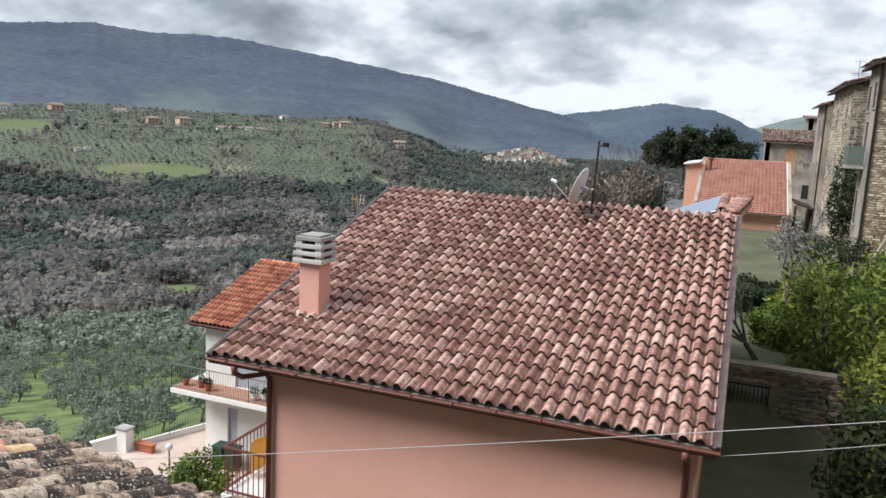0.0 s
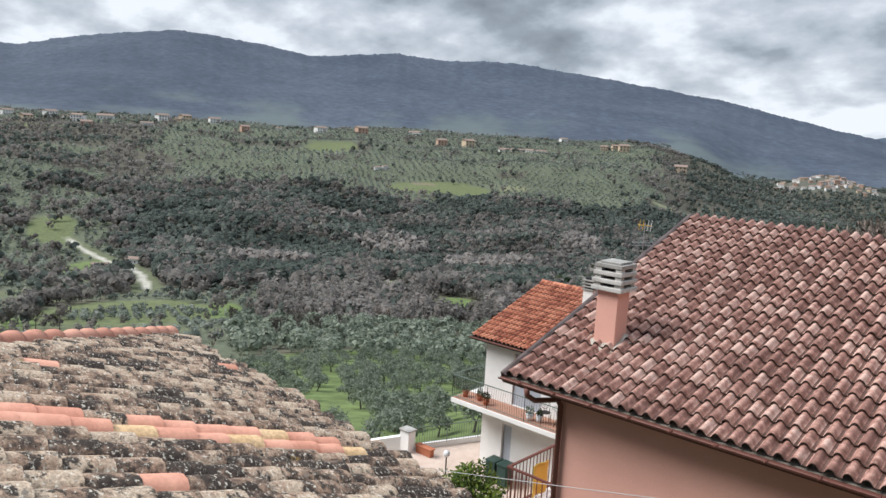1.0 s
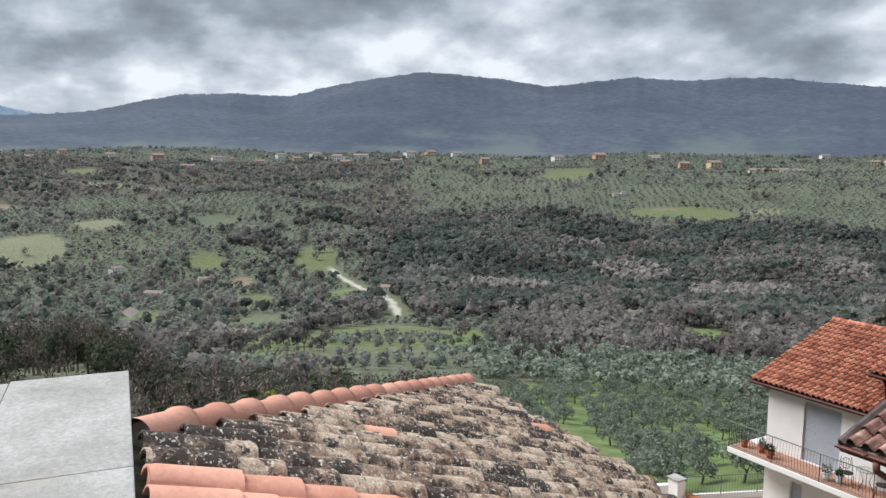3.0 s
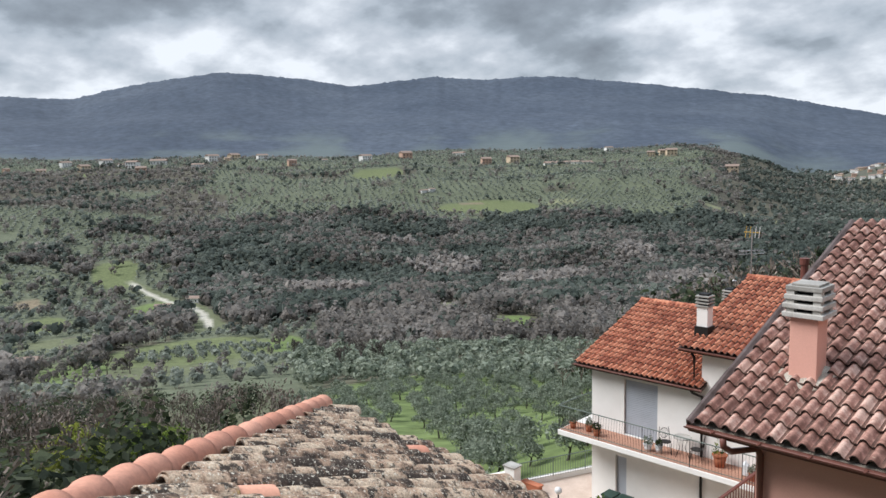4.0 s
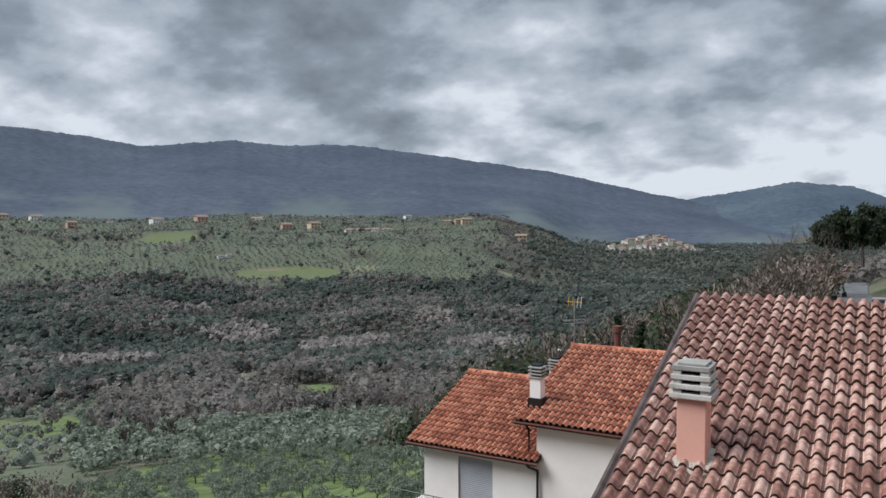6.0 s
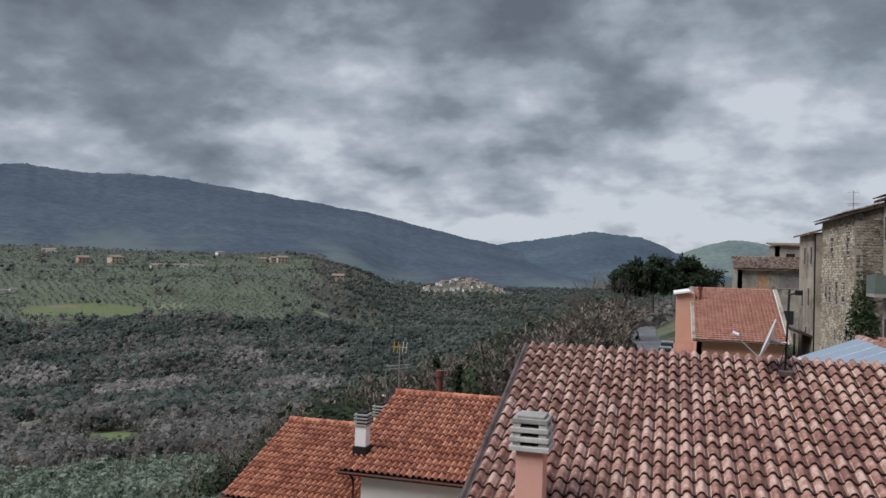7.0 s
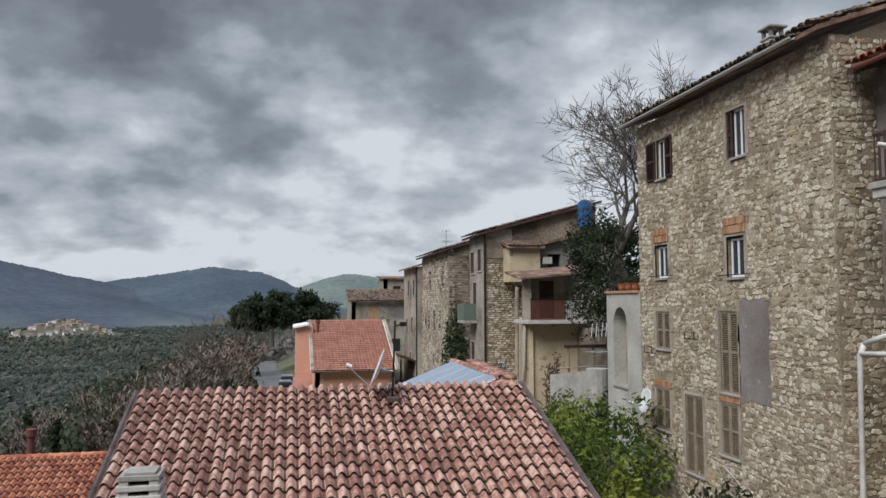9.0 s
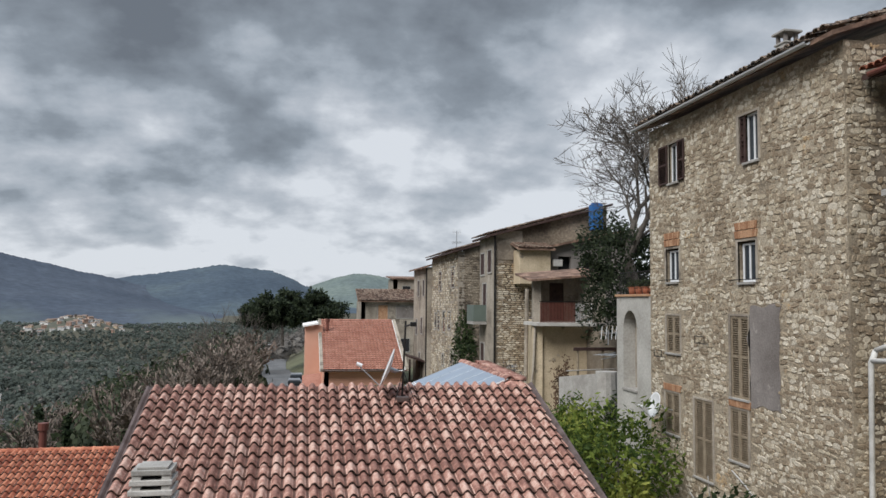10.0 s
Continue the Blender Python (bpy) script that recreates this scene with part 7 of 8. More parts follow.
for i, (x, y, z0, rx, rz, lf) in enumerate(((1.9, 24.2, -5.0, 1.5, 1.75, BUSH_LEAF), (3.3, 22.2, -5.0, 1.6, 2.0, BUSH_LEAF), (3.9, 19.0, -6.5, 1.0, 1.2, BUSH_LEAF), (3.2, 26.0, -4.8, 1.5, 1.6, YELLOW_LEAF), (3.4, 16.4, -5.6, 1.2, 1.5, IVY_LEAF),
                                             (2.9, 20.6, -6.4, 1.1, 1.9, YELLOW_LEAF), (2.4, 17.4, -6.6, 1.4, 1.5, IVY_LEAF), (1.2, 14.2, -6.6, 1.2, 0.8, IVY_LEAF), (2.9, 13.4, -6.6, 1.5, 1.2, IVY_LEAF), (3.9, 14.5, -6.6, 0.9, 1.5, BUSH_LEAF), (3.9, 28.4, -4.6, 1.0, 1.3, BUSH_LEAF), (0.6, 26.6, -5.1, 1.0, 0.8, BUSH_LEAF), (1.6, 30.4, -5.1, 1.2, 1.0, YELLOW_LEAF), (0.1, 32.0, -5.2, 1.1, 0.8, IVY_LEAF))):
    shrub("laurel_bush", (x, y, z0), rx, rx * 0.95, rz, lf, 3400, 0.10, 60 + i, "dense green laurel bush beside the stone house" if lf is not YELLOW_LEAF else "leafy bush with bright yellow-green new shoots", True, "garden bushes")
shrub("terrace_bush", (-18.7, 21.6, -12.7), 1.35, 1.1, 0.95, BUSH_LEAF, 2600, 0.10, 71, "round evergreen bush on the terrace")
shrub("clipped_bush", (3.5, 45.5, -5.9), 1.0, 1.0, 1.05, OAK_LEAF, 1500, 0.09, 72, "clipped dark round bush on the lawn")
shrub("ivy_mass", (8.0, 32.0, 0.8), 2.4, 1.7, 2.6, OAK_LEAF, 11000, 0.10, 73, "dark ivy hanging over the terrace wall")
shrub("wall_creeper", (4.9, 51.5, -4.0), 0.7, 1.4, 2.6, IVY_LEAF, 1800, 0.14, 74, "dark creeper climbing the village wall", False)
shrub("wall_creeper", (6.2, 35.6, -4.6), 0.45, 0.6, 2.0, MATS.get("dry_leaves") or leafmat("dry_leaves", (0.11, 0.07, 0.045), (0.2, 0.13, 0.085)), 900, 0.10, 75, "dry brown creeper on the retaining wall", False)
for i, (x, y, z) in enumerate(((4.6, 42.5, -4.4), (4.0, 52, -5.4), (3.0, 58, -5.6), (4.2, 47, -5.2), (5.6, 27.6, -3.0), (4.6, 31.5, -5.2))):
    shrub("garden_shrub", (x, y, z), 0.9, 0.9, 0.8, OAK_LEAF if i % 2 else IVY_LEAF, 800, 0.10, 80 + i, "small dark shrub under the houses", True, "wall shrubs")

# small orchard tree with pale buds beyond the garden wall
ot = thing("blossom_tree", "small bare fruit tree with pale buds", "tree")
_r = random.Random(8)
segs = branches(_r, (0.9, 28.5, -5.2), 1.5, 0.8, 4, 0.10)
np_part("trunk", *seg_mesh([(a, b, max(ra, .009), max(rb, .007)) for a, b, ra, rb in segs], 4), BARK, ot, "dark forked trunk and twigs")
bl = []
for a, b, ra, rb in segs:
    if ra < 0.03:
        for _ in range(3):
            bl.append(a.lerp(b, _r.random()) + Vector((_r.uniform(-.06, .06), _r.uniform(-.06, .06), _r.uniform(-.06, .06))))
bl = bl[:4000]
rr_ = np.random.RandomState(4)
c = np.array([tuple(v) for v in bl])
u_, w_ = rr_.normal(size=c.shape) * 0.03, rr_.normal(size=c.shape) * 0.03
np_part("blossom", np.stack([c - u_, c + w_, c + u_, c - w_], 1).reshape(-1, 3).tolist(), np.arange(4 * len(c)).reshape(-1, 4).tolist(), BLOSSOM, ot)
lt2 = thing("leaning_tree", "dark leaning fruit tree trunk in the garden", "tree")
segs = branches(random.Random(31), (0.35, 24.5, -5.6), 1.3, 0.7, 3, 0.11, (-0.5, 0.2))
np_part("trunk", *seg_mesh([(a, b, max(ra, .01), max(rb, .008)) for a, b, ra, rb in segs], 5), BARK, lt2)

# ---- woods ----


def crown_proto(kind, seed, n):
    """Quads of one unit crown (height about 1, foot at 0)."""
    r = np.random.RandomState(seed)
    if kind in ("bare", "pale") and n > 100:
        # trunk, limbs and twigs as slim strips
        segs = branches(random.Random(seed), (0, 0, 0), 0.24, 0.62, 5, 0.022, (0, 0), (2, 3), 0.30)
        top = max(s[1].z for s in segs)
        big = [s for s in segs if s[2] > 0.0045]
        segs = big + random.Random(seed).choices([s for s in segs if s[2] <= 0.0045], k=max(0, n - len(big)))
        v = []
        for a, b, ra, rb in segs[:n]:
            s = (b - a).cross(Vector(r.normal(size=3))).normalized()
            ra, rb = max(ra, 0.0058), max(rb, 0.0044)
            v += [a - s * ra, a + s * ra, b + s * rb, b - s * rb]
        v = np.array([tuple(p) for p in v]) / top
        return v, np.repeat(np.array([[0.2, 0.0, 1.0]]), len(v), 0)
    else:
        d = r.normal(size=(n, 3))
        d /= np.linalg.norm(d, axis=1)[:, None]
        wide = {"dark": (0.40, 0.40), "bare": (0.38, 0.44), "pale": (0.30, 0.50), "olive": (0.52, 0.36)}[kind]
        lump = 1 + 0.25 * np.sin(4 * d[:, 0] + seed) + 0.2 * np.sin(5 * d[:, 1] + 2 * seed)
        c = d * (0.5 + 0.5 * r.rand(n)[:, None]) * lump[:, None] * np.array([wide[0], wide[0], wide[1]]) + np.array([0, 0, 0.56])
        c[:, 2] = np.maximum(c[:, 2], 0.05)
        a = np.cross(d, r.normal(size=(n, 3)))
        a /= np.linalg.norm(a, axis=1)[:, None]
        b = np.cross(d + 0.5 * r.normal(size=(n, 3)), a)
        b /= np.linalg.norm(b, axis=1)[:, None] + 1e-6
        s = (0.5 if n < 100 else 0.36) * (6.0 / n) ** 0.5 * (0.5 + 0.7 * r.rand(n))[:, None]
        s = np.minimum(s, 0.3) * (0.78 if kind in ("bare", "pale") else 1.0)
        v = np.stack([c - a * s, c + b * s * 0.7, c + a * s * 0.9, c - b * s * 0.8], 1)
        turned = np.einsum("ij,ij->i", np.cross(v[:, 1] - v[:, 0], v[:, 2] - v[:, 0]), d) < 0
        v[turned] = v[turned][:, ::-1]
    soft = d + np.array([0, 0, 0.35]) + 0.25 * r.normal(size=(n, 3))
    soft /= np.linalg.norm(soft, axis=1)[:, None]
    return v.reshape(-1, 3), np.repeat(soft, 4, 0)


def plant(name, kind, xs, ys, hs, n, material, label, seed=0):
    """Joins many crowns into one mass of wood."""
    if len(xs) == 0:
        return
    protos = [crown_proto(kind, seed + i, n) for i in range(6)]
    r = np.random.RandomState(seed)
    zs = land(xs, ys)
    turn = r.uniform(0, 2 * np.pi, len(xs))
    V, N = np.empty((len(xs), 4 * n, 3)), np.empty((len(xs), 4 * n, 3))
    for i in range(6):
        k = np.arange(len(xs)) % 6 == i
        p, q = protos[i]
        c, s = np.cos(turn[k])[:, None], np.sin(turn[k])[:, None]
        h = hs[k][:, None]
        w = h * (0.85 + 0.4 * r.rand(k.sum()))[:, None]
        V[k, :, 0] = xs[k][:, None] + (p[None, :, 0] * c - p[None, :, 1] * s) * w
        V[k, :, 1] = ys[k][:, None] + (p[None, :, 0] * s + p[None, :, 1] * c) * w
        V[k, :, 2] = zs[k][:, None] + p[None, :, 2] * h - 0.02 * h
        N[k, :, 0] = q[None, :, 0] * c - q[None, :, 1] * s
        N[k, :, 1] = q[None, :, 0] * s + q[None, :, 1] * c
        N[k, :, 2] = q[None, :, 2]
    me = bpy.data.meshes.new(name)
    nv = V.size // 3
    me.vertices.add(nv)
    me.vertices.foreach_set("co", V.ravel())
    me.loops.add(nv)
    me.loops.foreach_set("vertex_index", np.arange(nv))
    me.polygons.add(nv // 4)
    me.polygons.foreach_set("loop_start", np.arange(0, nv, 4))
    me.update(calc_edges=True)
    if n <= 100 or kind not in ("bare", "pale"):
        me.polygons.foreach_set("use_smooth", np.ones(nv // 4, bool))
        me.normals_split_custom_set_from_vertices(N.reshape(-1, 3).tolist())
    me.materials.append(material)
    ob = new(name, me)
    return tagged(ob, label, "woods", "", "stuff")


WR = np.random.RandomState(77)


def scatter(n, r0, r1, a0, a1):
    r = np.sqrt(WR.uniform(r0 * r0, r1 * r1, n))
    az = WR.uniform(a0, a1, n)
    x, y = CX + r * np.sin(np.radians(az)), CY + r * np.cos(np.radians(az))
    return x, y, r, az


POPLARS = [(-45.2, 735, 2.7, 34), (-37.5, 640, 3.6, 32), (-54.0, 590, 3.2, 24), (-27.0, 600, 3.0, 36), (-49.0, 900, 1.6, 25), (-31.0, 780, 1.6, 30)]


def sow(n, r0, r1, a0, a1, heights):
    """Scattered trees by what grows where; groves are planted apart."""
    x, y, r, az = scatter(n, r0, r1, a0, a1)
    k, u = cover_class(x, y), WR.rand(n)
    p, q = wavy(x, y, 55, 3) + 0.5 * wavy(x, y, 22, 7), wavy(x, y, 120, 9)
    dark = np.where(p + 0.6 * q > 0.15, 0.84, 0.22) + np.where((az > -66) & (r > 480) & (r < 1100), 0.10, -0.12)
    kind = np.where(u < dark, 0, 1)
    for a, d, wa, wd in POPLARS:
        kind = np.where((((az - a) / wa) ** 2 + ((r - d) / wd) ** 2 + 0.3 * p < 1) & (u > 0.12), 2, kind)
    kind = np.where((az > -24) & (r > 700) & (k == 0), np.where(u < 0.9, 0, 1), kind)
    kind = np.where(k == 3, np.where(u < 0.84, 1, np.where(u < 0.97, 0, 2)), kind)
    kind = np.where((k == 1) & (WR.rand(n) > 0.10), -1, kind)
    kind = np.where((k == 2) & (WR.rand(n) > np.where((r < 330) & (az < -66), 0.22, 0.012)), -1, kind)
    kind = np.where((r < 270) & (az > -57) & (az < -24), -1, kind)
    low = np.where((r < 290) & (az > -76), 0.6, 1.0)
    out = {}
    for i, name in enumerate(("dark", "bare", "pale")):
        m = kind == i
        h = heights[name]
        out[name] = (x[m], y[m], (h[0] + (h[1] - h[0]) * WR.rand(m.sum())) * low[m])
    return out


LABELS = {"dark": "evergreen woods across the valley", "bare": "bare grey-brown winter woods in the valley", "pale": "pale bare poplars in the valley"}
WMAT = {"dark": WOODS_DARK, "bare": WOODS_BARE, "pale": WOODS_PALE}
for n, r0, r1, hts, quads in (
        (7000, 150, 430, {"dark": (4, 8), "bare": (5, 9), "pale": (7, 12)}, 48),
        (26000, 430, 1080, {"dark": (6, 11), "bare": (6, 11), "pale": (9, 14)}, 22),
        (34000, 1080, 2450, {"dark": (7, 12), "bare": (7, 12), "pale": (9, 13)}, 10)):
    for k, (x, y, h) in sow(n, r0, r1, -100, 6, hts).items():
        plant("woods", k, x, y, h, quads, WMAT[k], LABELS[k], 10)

# olive groves planted in rows, turned parcel by parcel
for i, (r0, r1, step, h0, h1, quads) in enumerate(((200, 420, 6.5, 2.8, 4.0, 34), (420, 800, 7.5, 3.2, 4.6, 22), (800, 1250, 9.0, 3.8, 5.4, 12), (1250, 2450, 11.5, 4.6, 6.4, 8))):
    for j, turn_ in enumerate((0.35, 0.9, -0.4)):
        g = np.arange(-r1, r1, step)
        gx, gy = np.meshgrid(g, g)
        gx, gy = gx.ravel(), gy.ravel()
        gx, gy = gx * math.cos(turn_) - gy * math.sin(turn_) + WR.uniform(-.9, .9, gx.size) + CX, gx * math.sin(turn_) + gy * math.cos(turn_) + WR.uniform(-.9, .9, gx.size) + CY
        gr, ga = np.hypot(gx - CX, gy - CY), np.degrees(np.arctan2(gx - CX, gy - CY))
        ok = (gr > r0) & (gr < r1) & (ga > -100) & (ga < -12)
        gx, gy, gr, ga = gx[ok], gy[ok], gr[ok], ga[ok]
        parcel = np.digitize(wavy(gx, gy, 95, 12) + 0.3 * np.sign(wavy(gx, gy, 60, 14)), (-0.3, 0.35))
        k = cover_class(gx, gy)
        ok = (parcel == j) & ((k == 1) | ((k == 2) & (((ga + 63.6) / 4.8) ** 2 + ((gr - 322) / 40) ** 2 < 1) | ((k == 2) & (((ga + 32.5) / 4.6) ** 2 + ((gr - 1190) / 95) ** 2 < 1)))) & (WR.rand(gx.size) < 0.90)
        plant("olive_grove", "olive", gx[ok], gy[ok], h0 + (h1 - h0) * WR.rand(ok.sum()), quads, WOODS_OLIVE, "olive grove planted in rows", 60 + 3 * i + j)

g = np.arange(-260, 261, 4.7)
gx, gy = np.meshgrid(g, g)
gx, gy = gx.ravel() + WR.uniform(-2.1, 2.1, gx.size), gy.ravel() + WR.uniform(-2.1, 2.1, gx.size)
gr, ga = np.hypot(gx - CX, gy - CY), np.degrees(np.arctan2(gx - CX, gy - CY))
ok = (gr > 160) & (gr < 275) & (ga > -57) & (ga < -24) & (WR.rand(gx.size) < 0.9)
plant("olive_grove", "olive", gx[ok], gy[ok], 3.2 + 2.4 * WR.rand(ok.sum()) ** 2, 90, OLIVE_LEAF, "grey-green olive trees above the valley floor", 90)

# the wooded flank of the town's own hill
x, y = WR.uniform(-75, -11, 900), WR.uniform(40, 230, 900)
ok = (x > -75) & (x < -7 - 0.06 * y) & (np.hypot(x + 17, y - 30) > 14) & ~((np.degrees(np.arctan2(x - CX, y)) < -30) & (y < 90))
x, y = x[ok], y[ok]
# the woods thin out and stay low towards the valley
room = 1.85 + np.tan(np.radians(np.interp(np.degrees(np.arctan2(x - CX, y)), [-45, -24, -19.3, -16, -11.4, -7, -4], [-11, -8.2, -6.6, -6.0, -4.3, -2.5, -1.3]))) * np.hypot(x - CX, y) - land(x, y)
x, y, room = x[room > 2.5], y[room > 2.5], room[room > 2.5]
u = WR.rand(len(x))
for k, lo, hi, h0, h1 in (("dark", 0, 0.36, 6, 10.5), ("bare", 0.36, 0.93, 6, 10.5), ("pale", 0.93, 1, 6, 9)):
    for near in (True, False):
        m = (u >= lo) & (u < hi) & ((np.hypot(x, y) < 105) == near)
        plant("hillside_trees", k, x[m], y[m], np.minimum(h0 + (h1 - h0) * WR.rand(m.sum()), room[m]), 800 if near else 300, HILL_LEAF if k == "dark" else HILL_TWIGS, "mixed trees on the steep hillside" if k != "pale" else "pale bare saplings on the hillside", 30)
# scrub below the old house
x, y = WR.uniform(-190, -30, 900), WR.uniform(-22, 60, 900)
sa = np.degrees(np.arctan2(x - CX, y))
room = 1.5 + np.tan(np.radians(np.interp(sa, [-100, -90, -82, -77, -70, -58], [-9.5, -9.8, -11.5, -14.6, -15.8, -16.0]))) * np.hypot(x - CX, y) - land(x, y)
ok = (sa < -58) & (np.hypot(x, y) < 190) & (room > 1.8) & ((sa < -76) | (WR.rand(len(x)) < 0.5))
x, y, room = x[ok], y[ok], room[ok]
u = WR.rand(len(x))
for k, lo, hi, h0, h1 in (("dark", 0, 0.38, 3, 8), ("bare", 0.38, 1, 4, 9)):
    m = (u >= lo) & (u < hi)
    plant("hillside_trees", k, x[m], y[m], np.minimum(h0 + (h1 - h0) * WR.rand(m.sum()), room[m]), 420, HILL_LEAF if k == "dark" else HILL_TWIGS, "trees on the slope below the old roof", 40)


def broad_tree(name, x, y, h, kind, n, leaf, label, seed, trunk=0.35, wide=1.0, group="", z=None):
    """A standing tree: tapered trunk, limbs, crown of many small leaf clumps."""
    t = thing(name, label, "tree", group, at=(x, y, zland(x, y) - 0.1 if z is None else z))
    r = random.Random(seed)
    segs = branches(r, (0, 0, 0), h * 0.30, 0.7, 2, trunk * 0.3 * h / 4, (r.uniform(-.15, .15), r.uniform(-.15, .15)), (2, 3))
    np_part("trunk", *seg_mesh(segs, 6), BARK, t, "grey tapered trunk with limbs")
    V, F = [], []
    lumps = [(0, 0, 0.62, 0.26)] + [(0.27 * math.cos(a) * r.uniform(.8, 1.2) * wide, 0.27 * math.sin(a) * r.uniform(.8, 1.2) * wide, r.uniform(0.44, 0.74), r.uniform(0.15, 0.22)) for a in [k * 6.283 / 7 for k in range(7)]] + [(r.uniform(-.12, .12), r.uniform(-.12, .12), 0.82, 0.17)]
    for i, (a, b, c, rad) in enumerate(lumps):
        v, f = leafy(n // len(lumps), rad * h * wide, rad * h * wide, rad * h * 0.9, (0.046 if kind == "olive" else 0.032) * h, seed * 7 + i, hollow=0.35)
        k = len(V)
        V += [(p + a * h, q + b * h, s + c * h) for p, q, s in v]
        F += [[j + k for j in g] for g in f]
    np_part("crown", V, F, leaf, t)
    return t


# olive orchard below the terrace
protos = [broad_tree("olive_tree", -40 - 3 * i, 40 + 2 * i, 2.9 + 0.22 * i, "olive", 1000, OLIVE_LEAF, "silver-green olive tree in the grassy orchard", 200 + i, 0.5, 1.15, "olive orchard") for i in range(4)]
orng = random.Random(17)
count = 0
for i in range(30):
    for j in range(30):
        ox, oy = -118 + i * 5.0 + orng.uniform(-1.6, 1.6) + (j % 2) * 2, 22 + j * 5.0 + orng.uniform(-1.6, 1.6)
        r_, a_ = math.hypot(ox - CX, oy - CY), math.degrees(math.atan2(ox - CX, oy - CY))
        if not (36 < r_ < 175 and -58 < a_ < -27) or orng.random() < 0.12 or count >= 300 or ox > -26:
            continue
        if (a_ + 49) ** 2 / 4 + (r_ - 75) ** 2 / 500 < 1:
            continue
        s = orng.uniform(0.68, 1.02) * (1 + 0.1 * (r_ > 90))
        o = copy_thing(protos[count % 4], pose(ox, oy, zland(ox, oy) - 0.1, 0, 0, orng.uniform(0, 360)))
        o.scale = (s, s, s * orng.uniform(0.9, 1.1))
        count += 1

broad_tree("holm_oak", -8.5, 112, 8.5, "dark", 9500, OAK_LEAF, "dense dark evergreen oak behind the orange house", 301, 0.4, 1.1, "evergreen oaks", -4.6)
broad_tree("holm_oak", -4.0, 114, 8.6, "dark", 9500, OAK_LEAF, "dense dark evergreen oak behind the orange house", 302, 0.4, 1.1, "evergreen oaks", -4.8)
broad_tree("holm_oak", -12.0, 118, 7.2, "dark", 7000, OAK_LEAF, "dense dark evergreen oak behind the orange house", 303, 0.4, 1.1, "evergreen oaks", -4.8)
for i, (x, y, h) in enumerate(((-25.0, 62, 9.6), (-28.5, 64, 8.2), (-22.5, 60, 8.0), (-31, 70, 8.6), (-20.5, 50, 6), (-26, 50, 6))):
    t = thing("cypress", "dark ivy-clad conifer on the hillside", "tree", "hillside conifers", at=(x, y, zland(x, y) - 0.1))
    part("trunk", rod((0, 0, 0), (0, 0, h * 0.9), 0.16, n=7, r2=0.03), BARK, t)
    V, F = [], []
    for k in range(9):
        v, f = leafy(150, 0.95 * (1 - k / 11), 0.95 * (1 - k / 11), 0.6, 0.22, 400 + i * 9 + k, hollow=0.3)
        b0 = len(V)
        V += [(p, q, s + h * (0.14 + 0.095 * k)) for p, q, s in v]
        F += [[j + b0 for j in g] for g in f]
    np_part("crown", V, F, CYPRESS_LEAF, t)
for i, (x, y, h) in enumerate(((-13.7, 94, 4.6), (-11.6, 96, 3.4), (-16.5, 84, 3.9), (-20, 80, 3.4), (-18, 66, 3.2), (-14, 66, 2.8))):
    t = thing("bare_tree", "bare brown winter tree on the hillside", "tree", "hillside bare trees")
    segs = branches(random.Random(500 + i), (x, y, zland(x, y) - 0.2), h, 0.55, 4, 0.16)
    np_part("trunk", *seg_mesh([(a, b, max(ra, .018), max(rb, .014)) for a, b, ra, rb in segs], 4), BARK, t)

for i, (a, d, h) in enumerate(((-53.5, 205, 2.6), (-51.8, 215, 3.0), (-50.4, 208, 2.7), (-49.0, 222, 2.5), (-57.0, 250, 2.6), (-45.6, 262, 2.6), (-34.0, 282, 2.8), (-68.5, 262, 2.4), (-70.0, 270, 2.6), (-71.5, 282, 2.5))):
    x, y = CX + d * math.sin(radians(a)), d * math.cos(radians(a))
    t = thing("bare_tree", "bare spreading winter tree above the orchard", "tree", "valley bare trees")
    segs = branches(random.Random(540 + i), (x, y, zland(x, y) - 0.2), h, 0.75, 4, 0.22)
    np_part("trunk", *seg_mesh([(p, q, max(ra, .045), max(rb, .035)) for p, q, ra, rb in segs], 4), HILL_TWIGS if i in (5, 6) else BARK, t)

for i, (x, y, h) in enumerate(((-61.0, 17.5, 6.5), (-58.0, 22.5, 5.6), (-66.0, 24.0, 5.0))):
    broad_tree("garden_tree", x, y, h, "dark", 2400, YELLOW_LEAF if i == 0 else BUSH_LEAF, "leafy yellow-green tree on the slope below the old house", 600 + i, 0.4, 1.0, "slope trees")

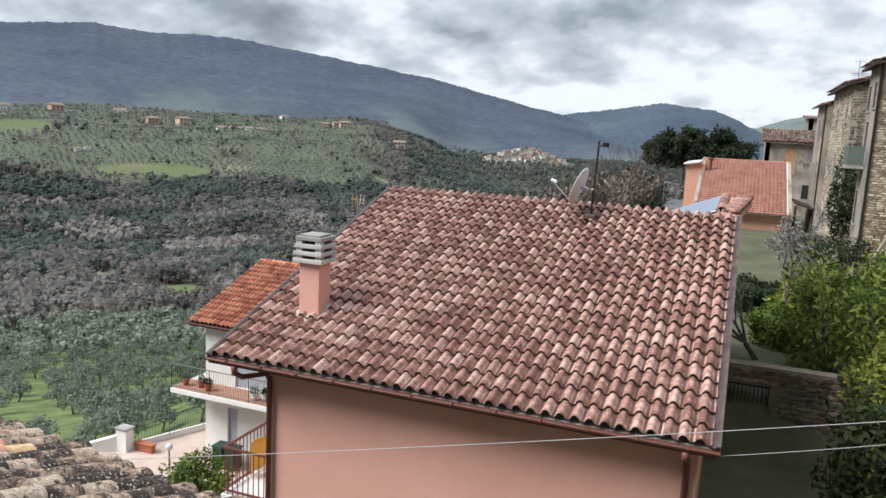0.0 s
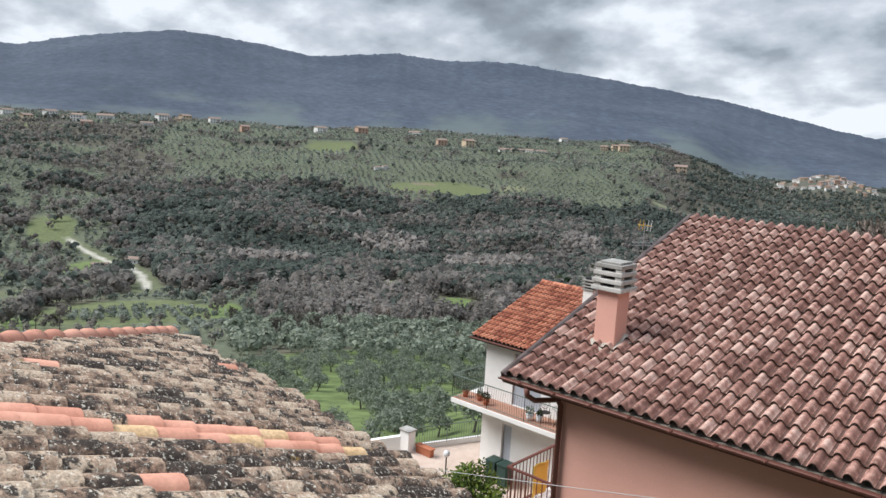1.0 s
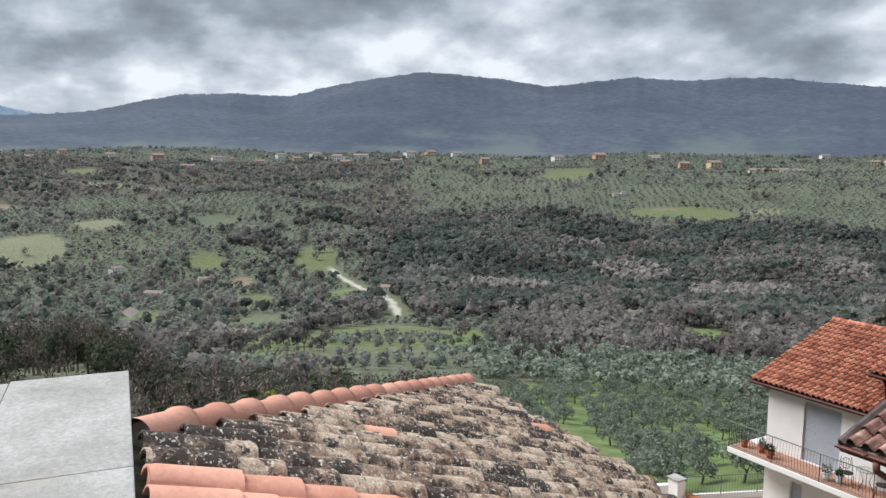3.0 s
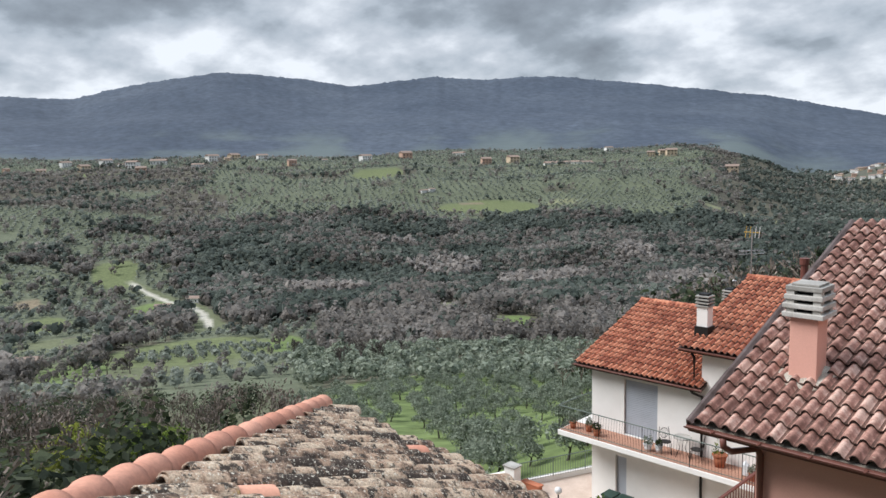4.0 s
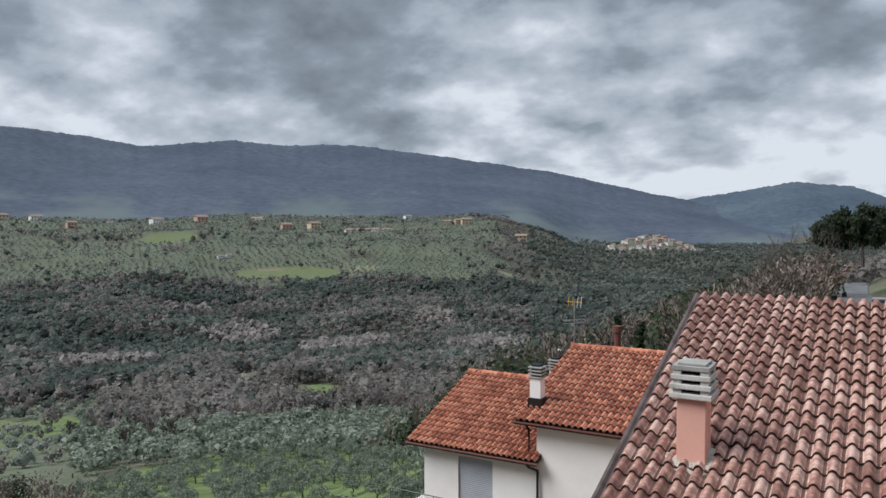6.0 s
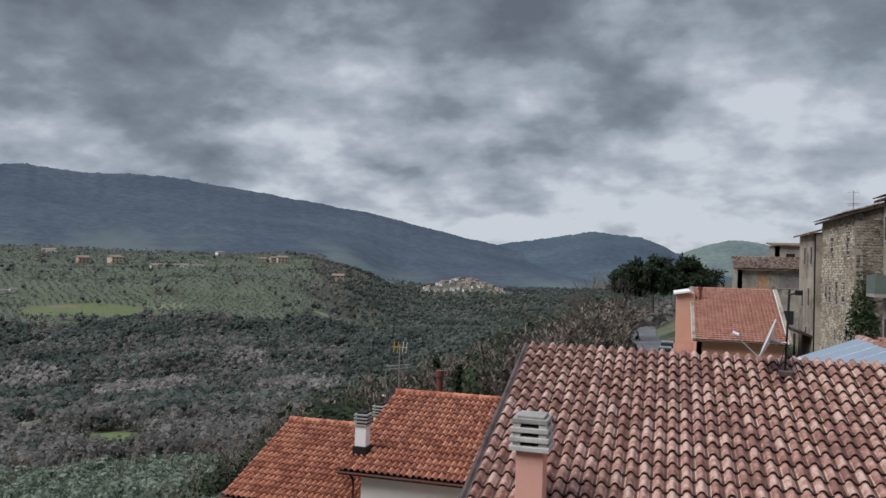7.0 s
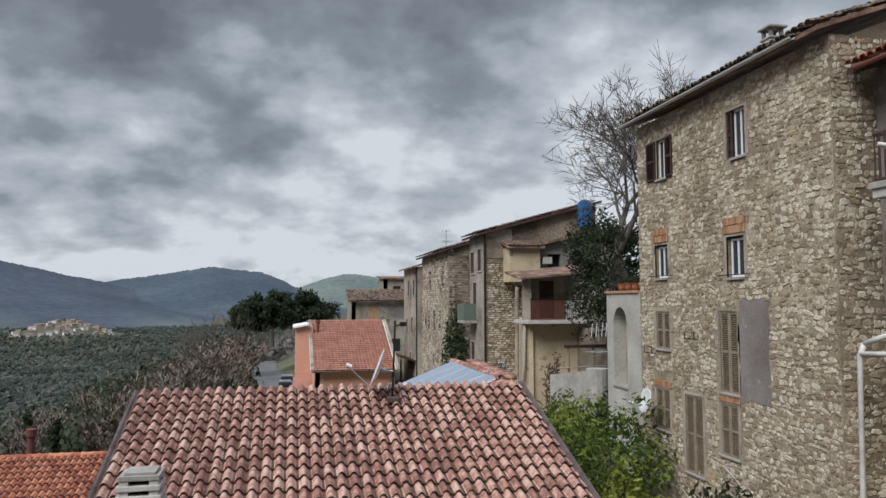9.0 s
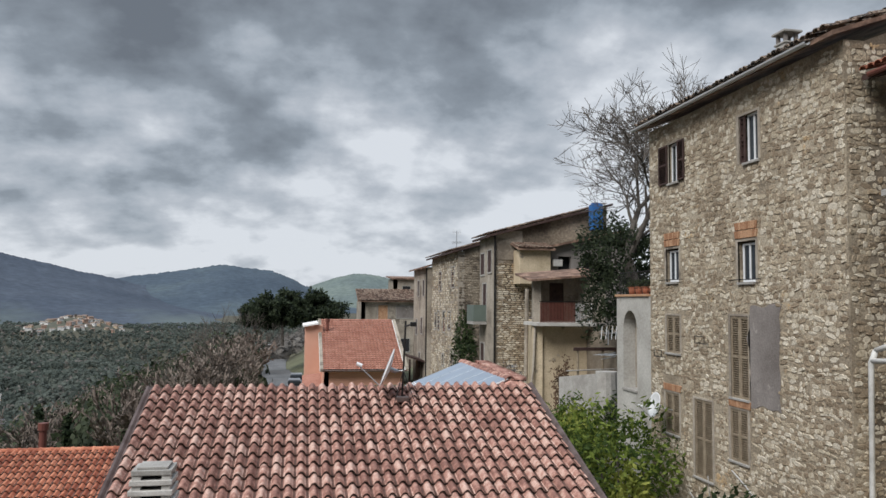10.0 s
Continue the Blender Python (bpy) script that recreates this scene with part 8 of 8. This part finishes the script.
# ---- road beyond the orange house ----
road = []
for i in range(30):
    s = i / 29
    yy = 84 + 80 * s
    road.append((-6.8 - 3.5 * s - 1.5 * math.sin(s * 3), yy))
V, F = [], []
for i, (x, y) in enumerate(road):
    for dx in (-2.2, 2.2):
        V.append((x + dx, y, max(zland(x - 2.2, y), zland(x + 2.2, y)) + 0.12))
    if i:
        F.append((2 * i - 2, 2 * i - 1, 2 * i + 1, 2 * i))
rd = np_part("road", V, F, ASPHALT, None)
tagged(rd, "grey asphalt lane along the hillside", "road", "", "structure")
for i, (x, y) in enumerate(((-6.6, 86.5), (-6.4, 91.5))):
    c = thing("parked_car", "small grey car parked beside the lane", "car", "parked cars", at=(x, y, -5.6))
    zc = zland(x, y) + 0.14
    c.location.z = zc
    bm = box(-0.8, 0.8, -1.9, 1.9, 0.3, 0.85, 0.12)
    part("body", bm, CARPAINT, c)
    bm = box(-0.7, 0.7, -1.2, 1.3, 0.85, 1.42, 0.18)
    part("cabin", bm, GLASS, c, "dark glazed cabin")
    part("roof", box(-0.62, 0.62, -0.85, 1.0, 1.41, 1.47, 0.02), CARPAINT, c)
    for sx in (-0.72, 0.72):
        for sy in (-1.2, 1.2):
            part("wheel", rod((sx - 0.1, sy, 0.3), (sx + 0.1, sy, 0.3), 0.3, n=14), DARK, c)
for i, (x, y, h) in enumerate(((-13.6, 95, 4.5), (-15.2, 82, 4.2), (-10.5, 108, 5.5), (-24.5, 70, 5.0))):
    z = zland(x, y)
    t = thing("street_lamp", "thin street lamp with a flat pale head", "street lamp", "lane lamps")
    part("pole", rod((x, y, z), (x, y, z + h), 0.06), GREY_METAL, t)
    part("head", box(x - 0.1, x + 0.75, y - 0.15, y + 0.15, z + h, z + h + 0.1, 0.03), DISH_WHITE, t)

# ---- far houses ----
HOUSE_WHITE = plain("far_white_wall", (0.76, 0.75, 0.73), 0.9)
HOUSE_CREAM = plain("far_cream_wall", (0.58, 0.46, 0.33), 0.9)
HOUSE_PINK = plain("far_pink_wall", (0.50, 0.33, 0.25), 0.9)
ROOF_FAR = plain("far_roof", (0.25, 0.185, 0.15), 0.9)


def far_house(w, d, h, m, label):
    t = thing("farmhouse", label, "house", "houses across the valley")
    part("wall", box(-w / 2, w / 2, -d / 2, d / 2, -3, h), m, t)
    bm = bmesh.new()
    a = [bm.verts.new(p) for p in ((-w / 2 - .5, -d / 2 - .5, h), (w / 2 + .5, -d / 2 - .5, h), (w / 2 + .5, d / 2 + .5, h), (-w / 2 - .5, d / 2 + .5, h))]
    b = [bm.verts.new(p) for p in ((-w / 2 - .5, 0, h + d * 0.22), (w / 2 + .5, 0, h + d * 0.22))]
    for q in ((a[0], a[1], b[1], b[0]), (a[2], a[3], b[0], b[1]), (a[1], a[2], b[1]), (a[3], a[0], b[0]), (a[3], a[2], a[1], a[0])):
        bm.faces.new(q)
    part("roof", bm, ROOF_FAR, t)
    for i in range(max(2, int(w / 3.5))):
        for z in (1.0, 4.0) if h > 5 else (1.0,):
            x = -w / 2 + (i + 0.5) * w / max(2, int(w / 3.5))
            part("window", box(x - 0.6, x + 0.6, -d / 2 - 0.06, -d / 2 + 0.02, z, z + 1.5), DARK, t)
    return t


def house_pose(az, r, turn):
    x, y = CX + r * math.sin(radians(az)), CY + r * math.cos(radians(az))
    return pose(x, y, zland(x, y) + 0.3, 0, 0, -az + turn)


fp = [far_house(14, 9, 6.5, HOUSE_WHITE, "white farmhouse with a brown roof"), far_house(11, 9, 6, HOUSE_CREAM, "cream farmhouse with a brown roof"), far_house(18, 9, 4, HOUSE_WHITE, "long low white farm building"), far_house(12, 10, 7, HOUSE_PINK, "pinkish farmhouse with a brown roof")]
hr = random.Random(23)
spots = [(-69, 1950, 0), (-67.3, 1900, 0), (-65.6, 1960, 2), (-66.8, 1750, 3), (-62, 1950, 0), (-60.5, 1980, 1), (-56.4, 1820, 3), (-46.7, 1270, 2), (-46.1, 1275, 0), (-37, 1750, 2), (-36, 1780, 2), (-34.8, 1720, 2), (-35.4, 1700, 0), (-30, 1900, 1), (-28.6, 1900, 1), (-29.2, 1930, 1), (-42, 1800, 3), (-40, 1820, 1), (-73, 1850, 1)]
spots += [(-76, 1900, 0), (-80, 1880, 3), (-83, 1920, 0), (-86, 1950, 1), (-90, 1900, 0), (-78, 1700, 2), (-51, 1900, 0), (-48, 1950, 3), (-44, 2050, 2), (-33, 2150, 0), (-74.8, 345, 1), (-66, 560, 0), (-80.5, 620, 2), (-83, 760, 0), (-77, 720, 2), (-63.6, 600, 2), (-24.5, 1560, 1), (-71.5, 2000, 0), (-70.4, 1880, 1), (-63, 1860, 2), (-58.5, 1950, 0), (-88, 1800, 2)]
for i in range(95):
    a = hr.gauss(-15.0, 1.9)
    spots.append((a, 2160 + hr.uniform(-110, 90), hr.choice((0, 0, 0, 1, 3))))
for i, (a, r, k) in enumerate(spots):
    o = copy_thing(fp[k], house_pose(a, r, hr.uniform(-35, 35)))
    s = hr.uniform(0.8, 1.25) * (0.85 if -24 < a < -8 else 1.85 if r > 1500 else 0.7)
    o.scale = (s, s, s)
for i, p in enumerate(fp):
    p.matrix_basis = house_pose(-54 - 7 * i, 1930, 10 * i)

# ---- stones of the near facade ----
lay("stone", STONES, [s[2] for s in front], STONE, stone, 300, False)
lay("side_stone", STONES, [s[2] for s in nside], STONE, nb, 0, False)
lay("side_stone", STONES, [s[2] for s in side], STONE, stone, 0, False)
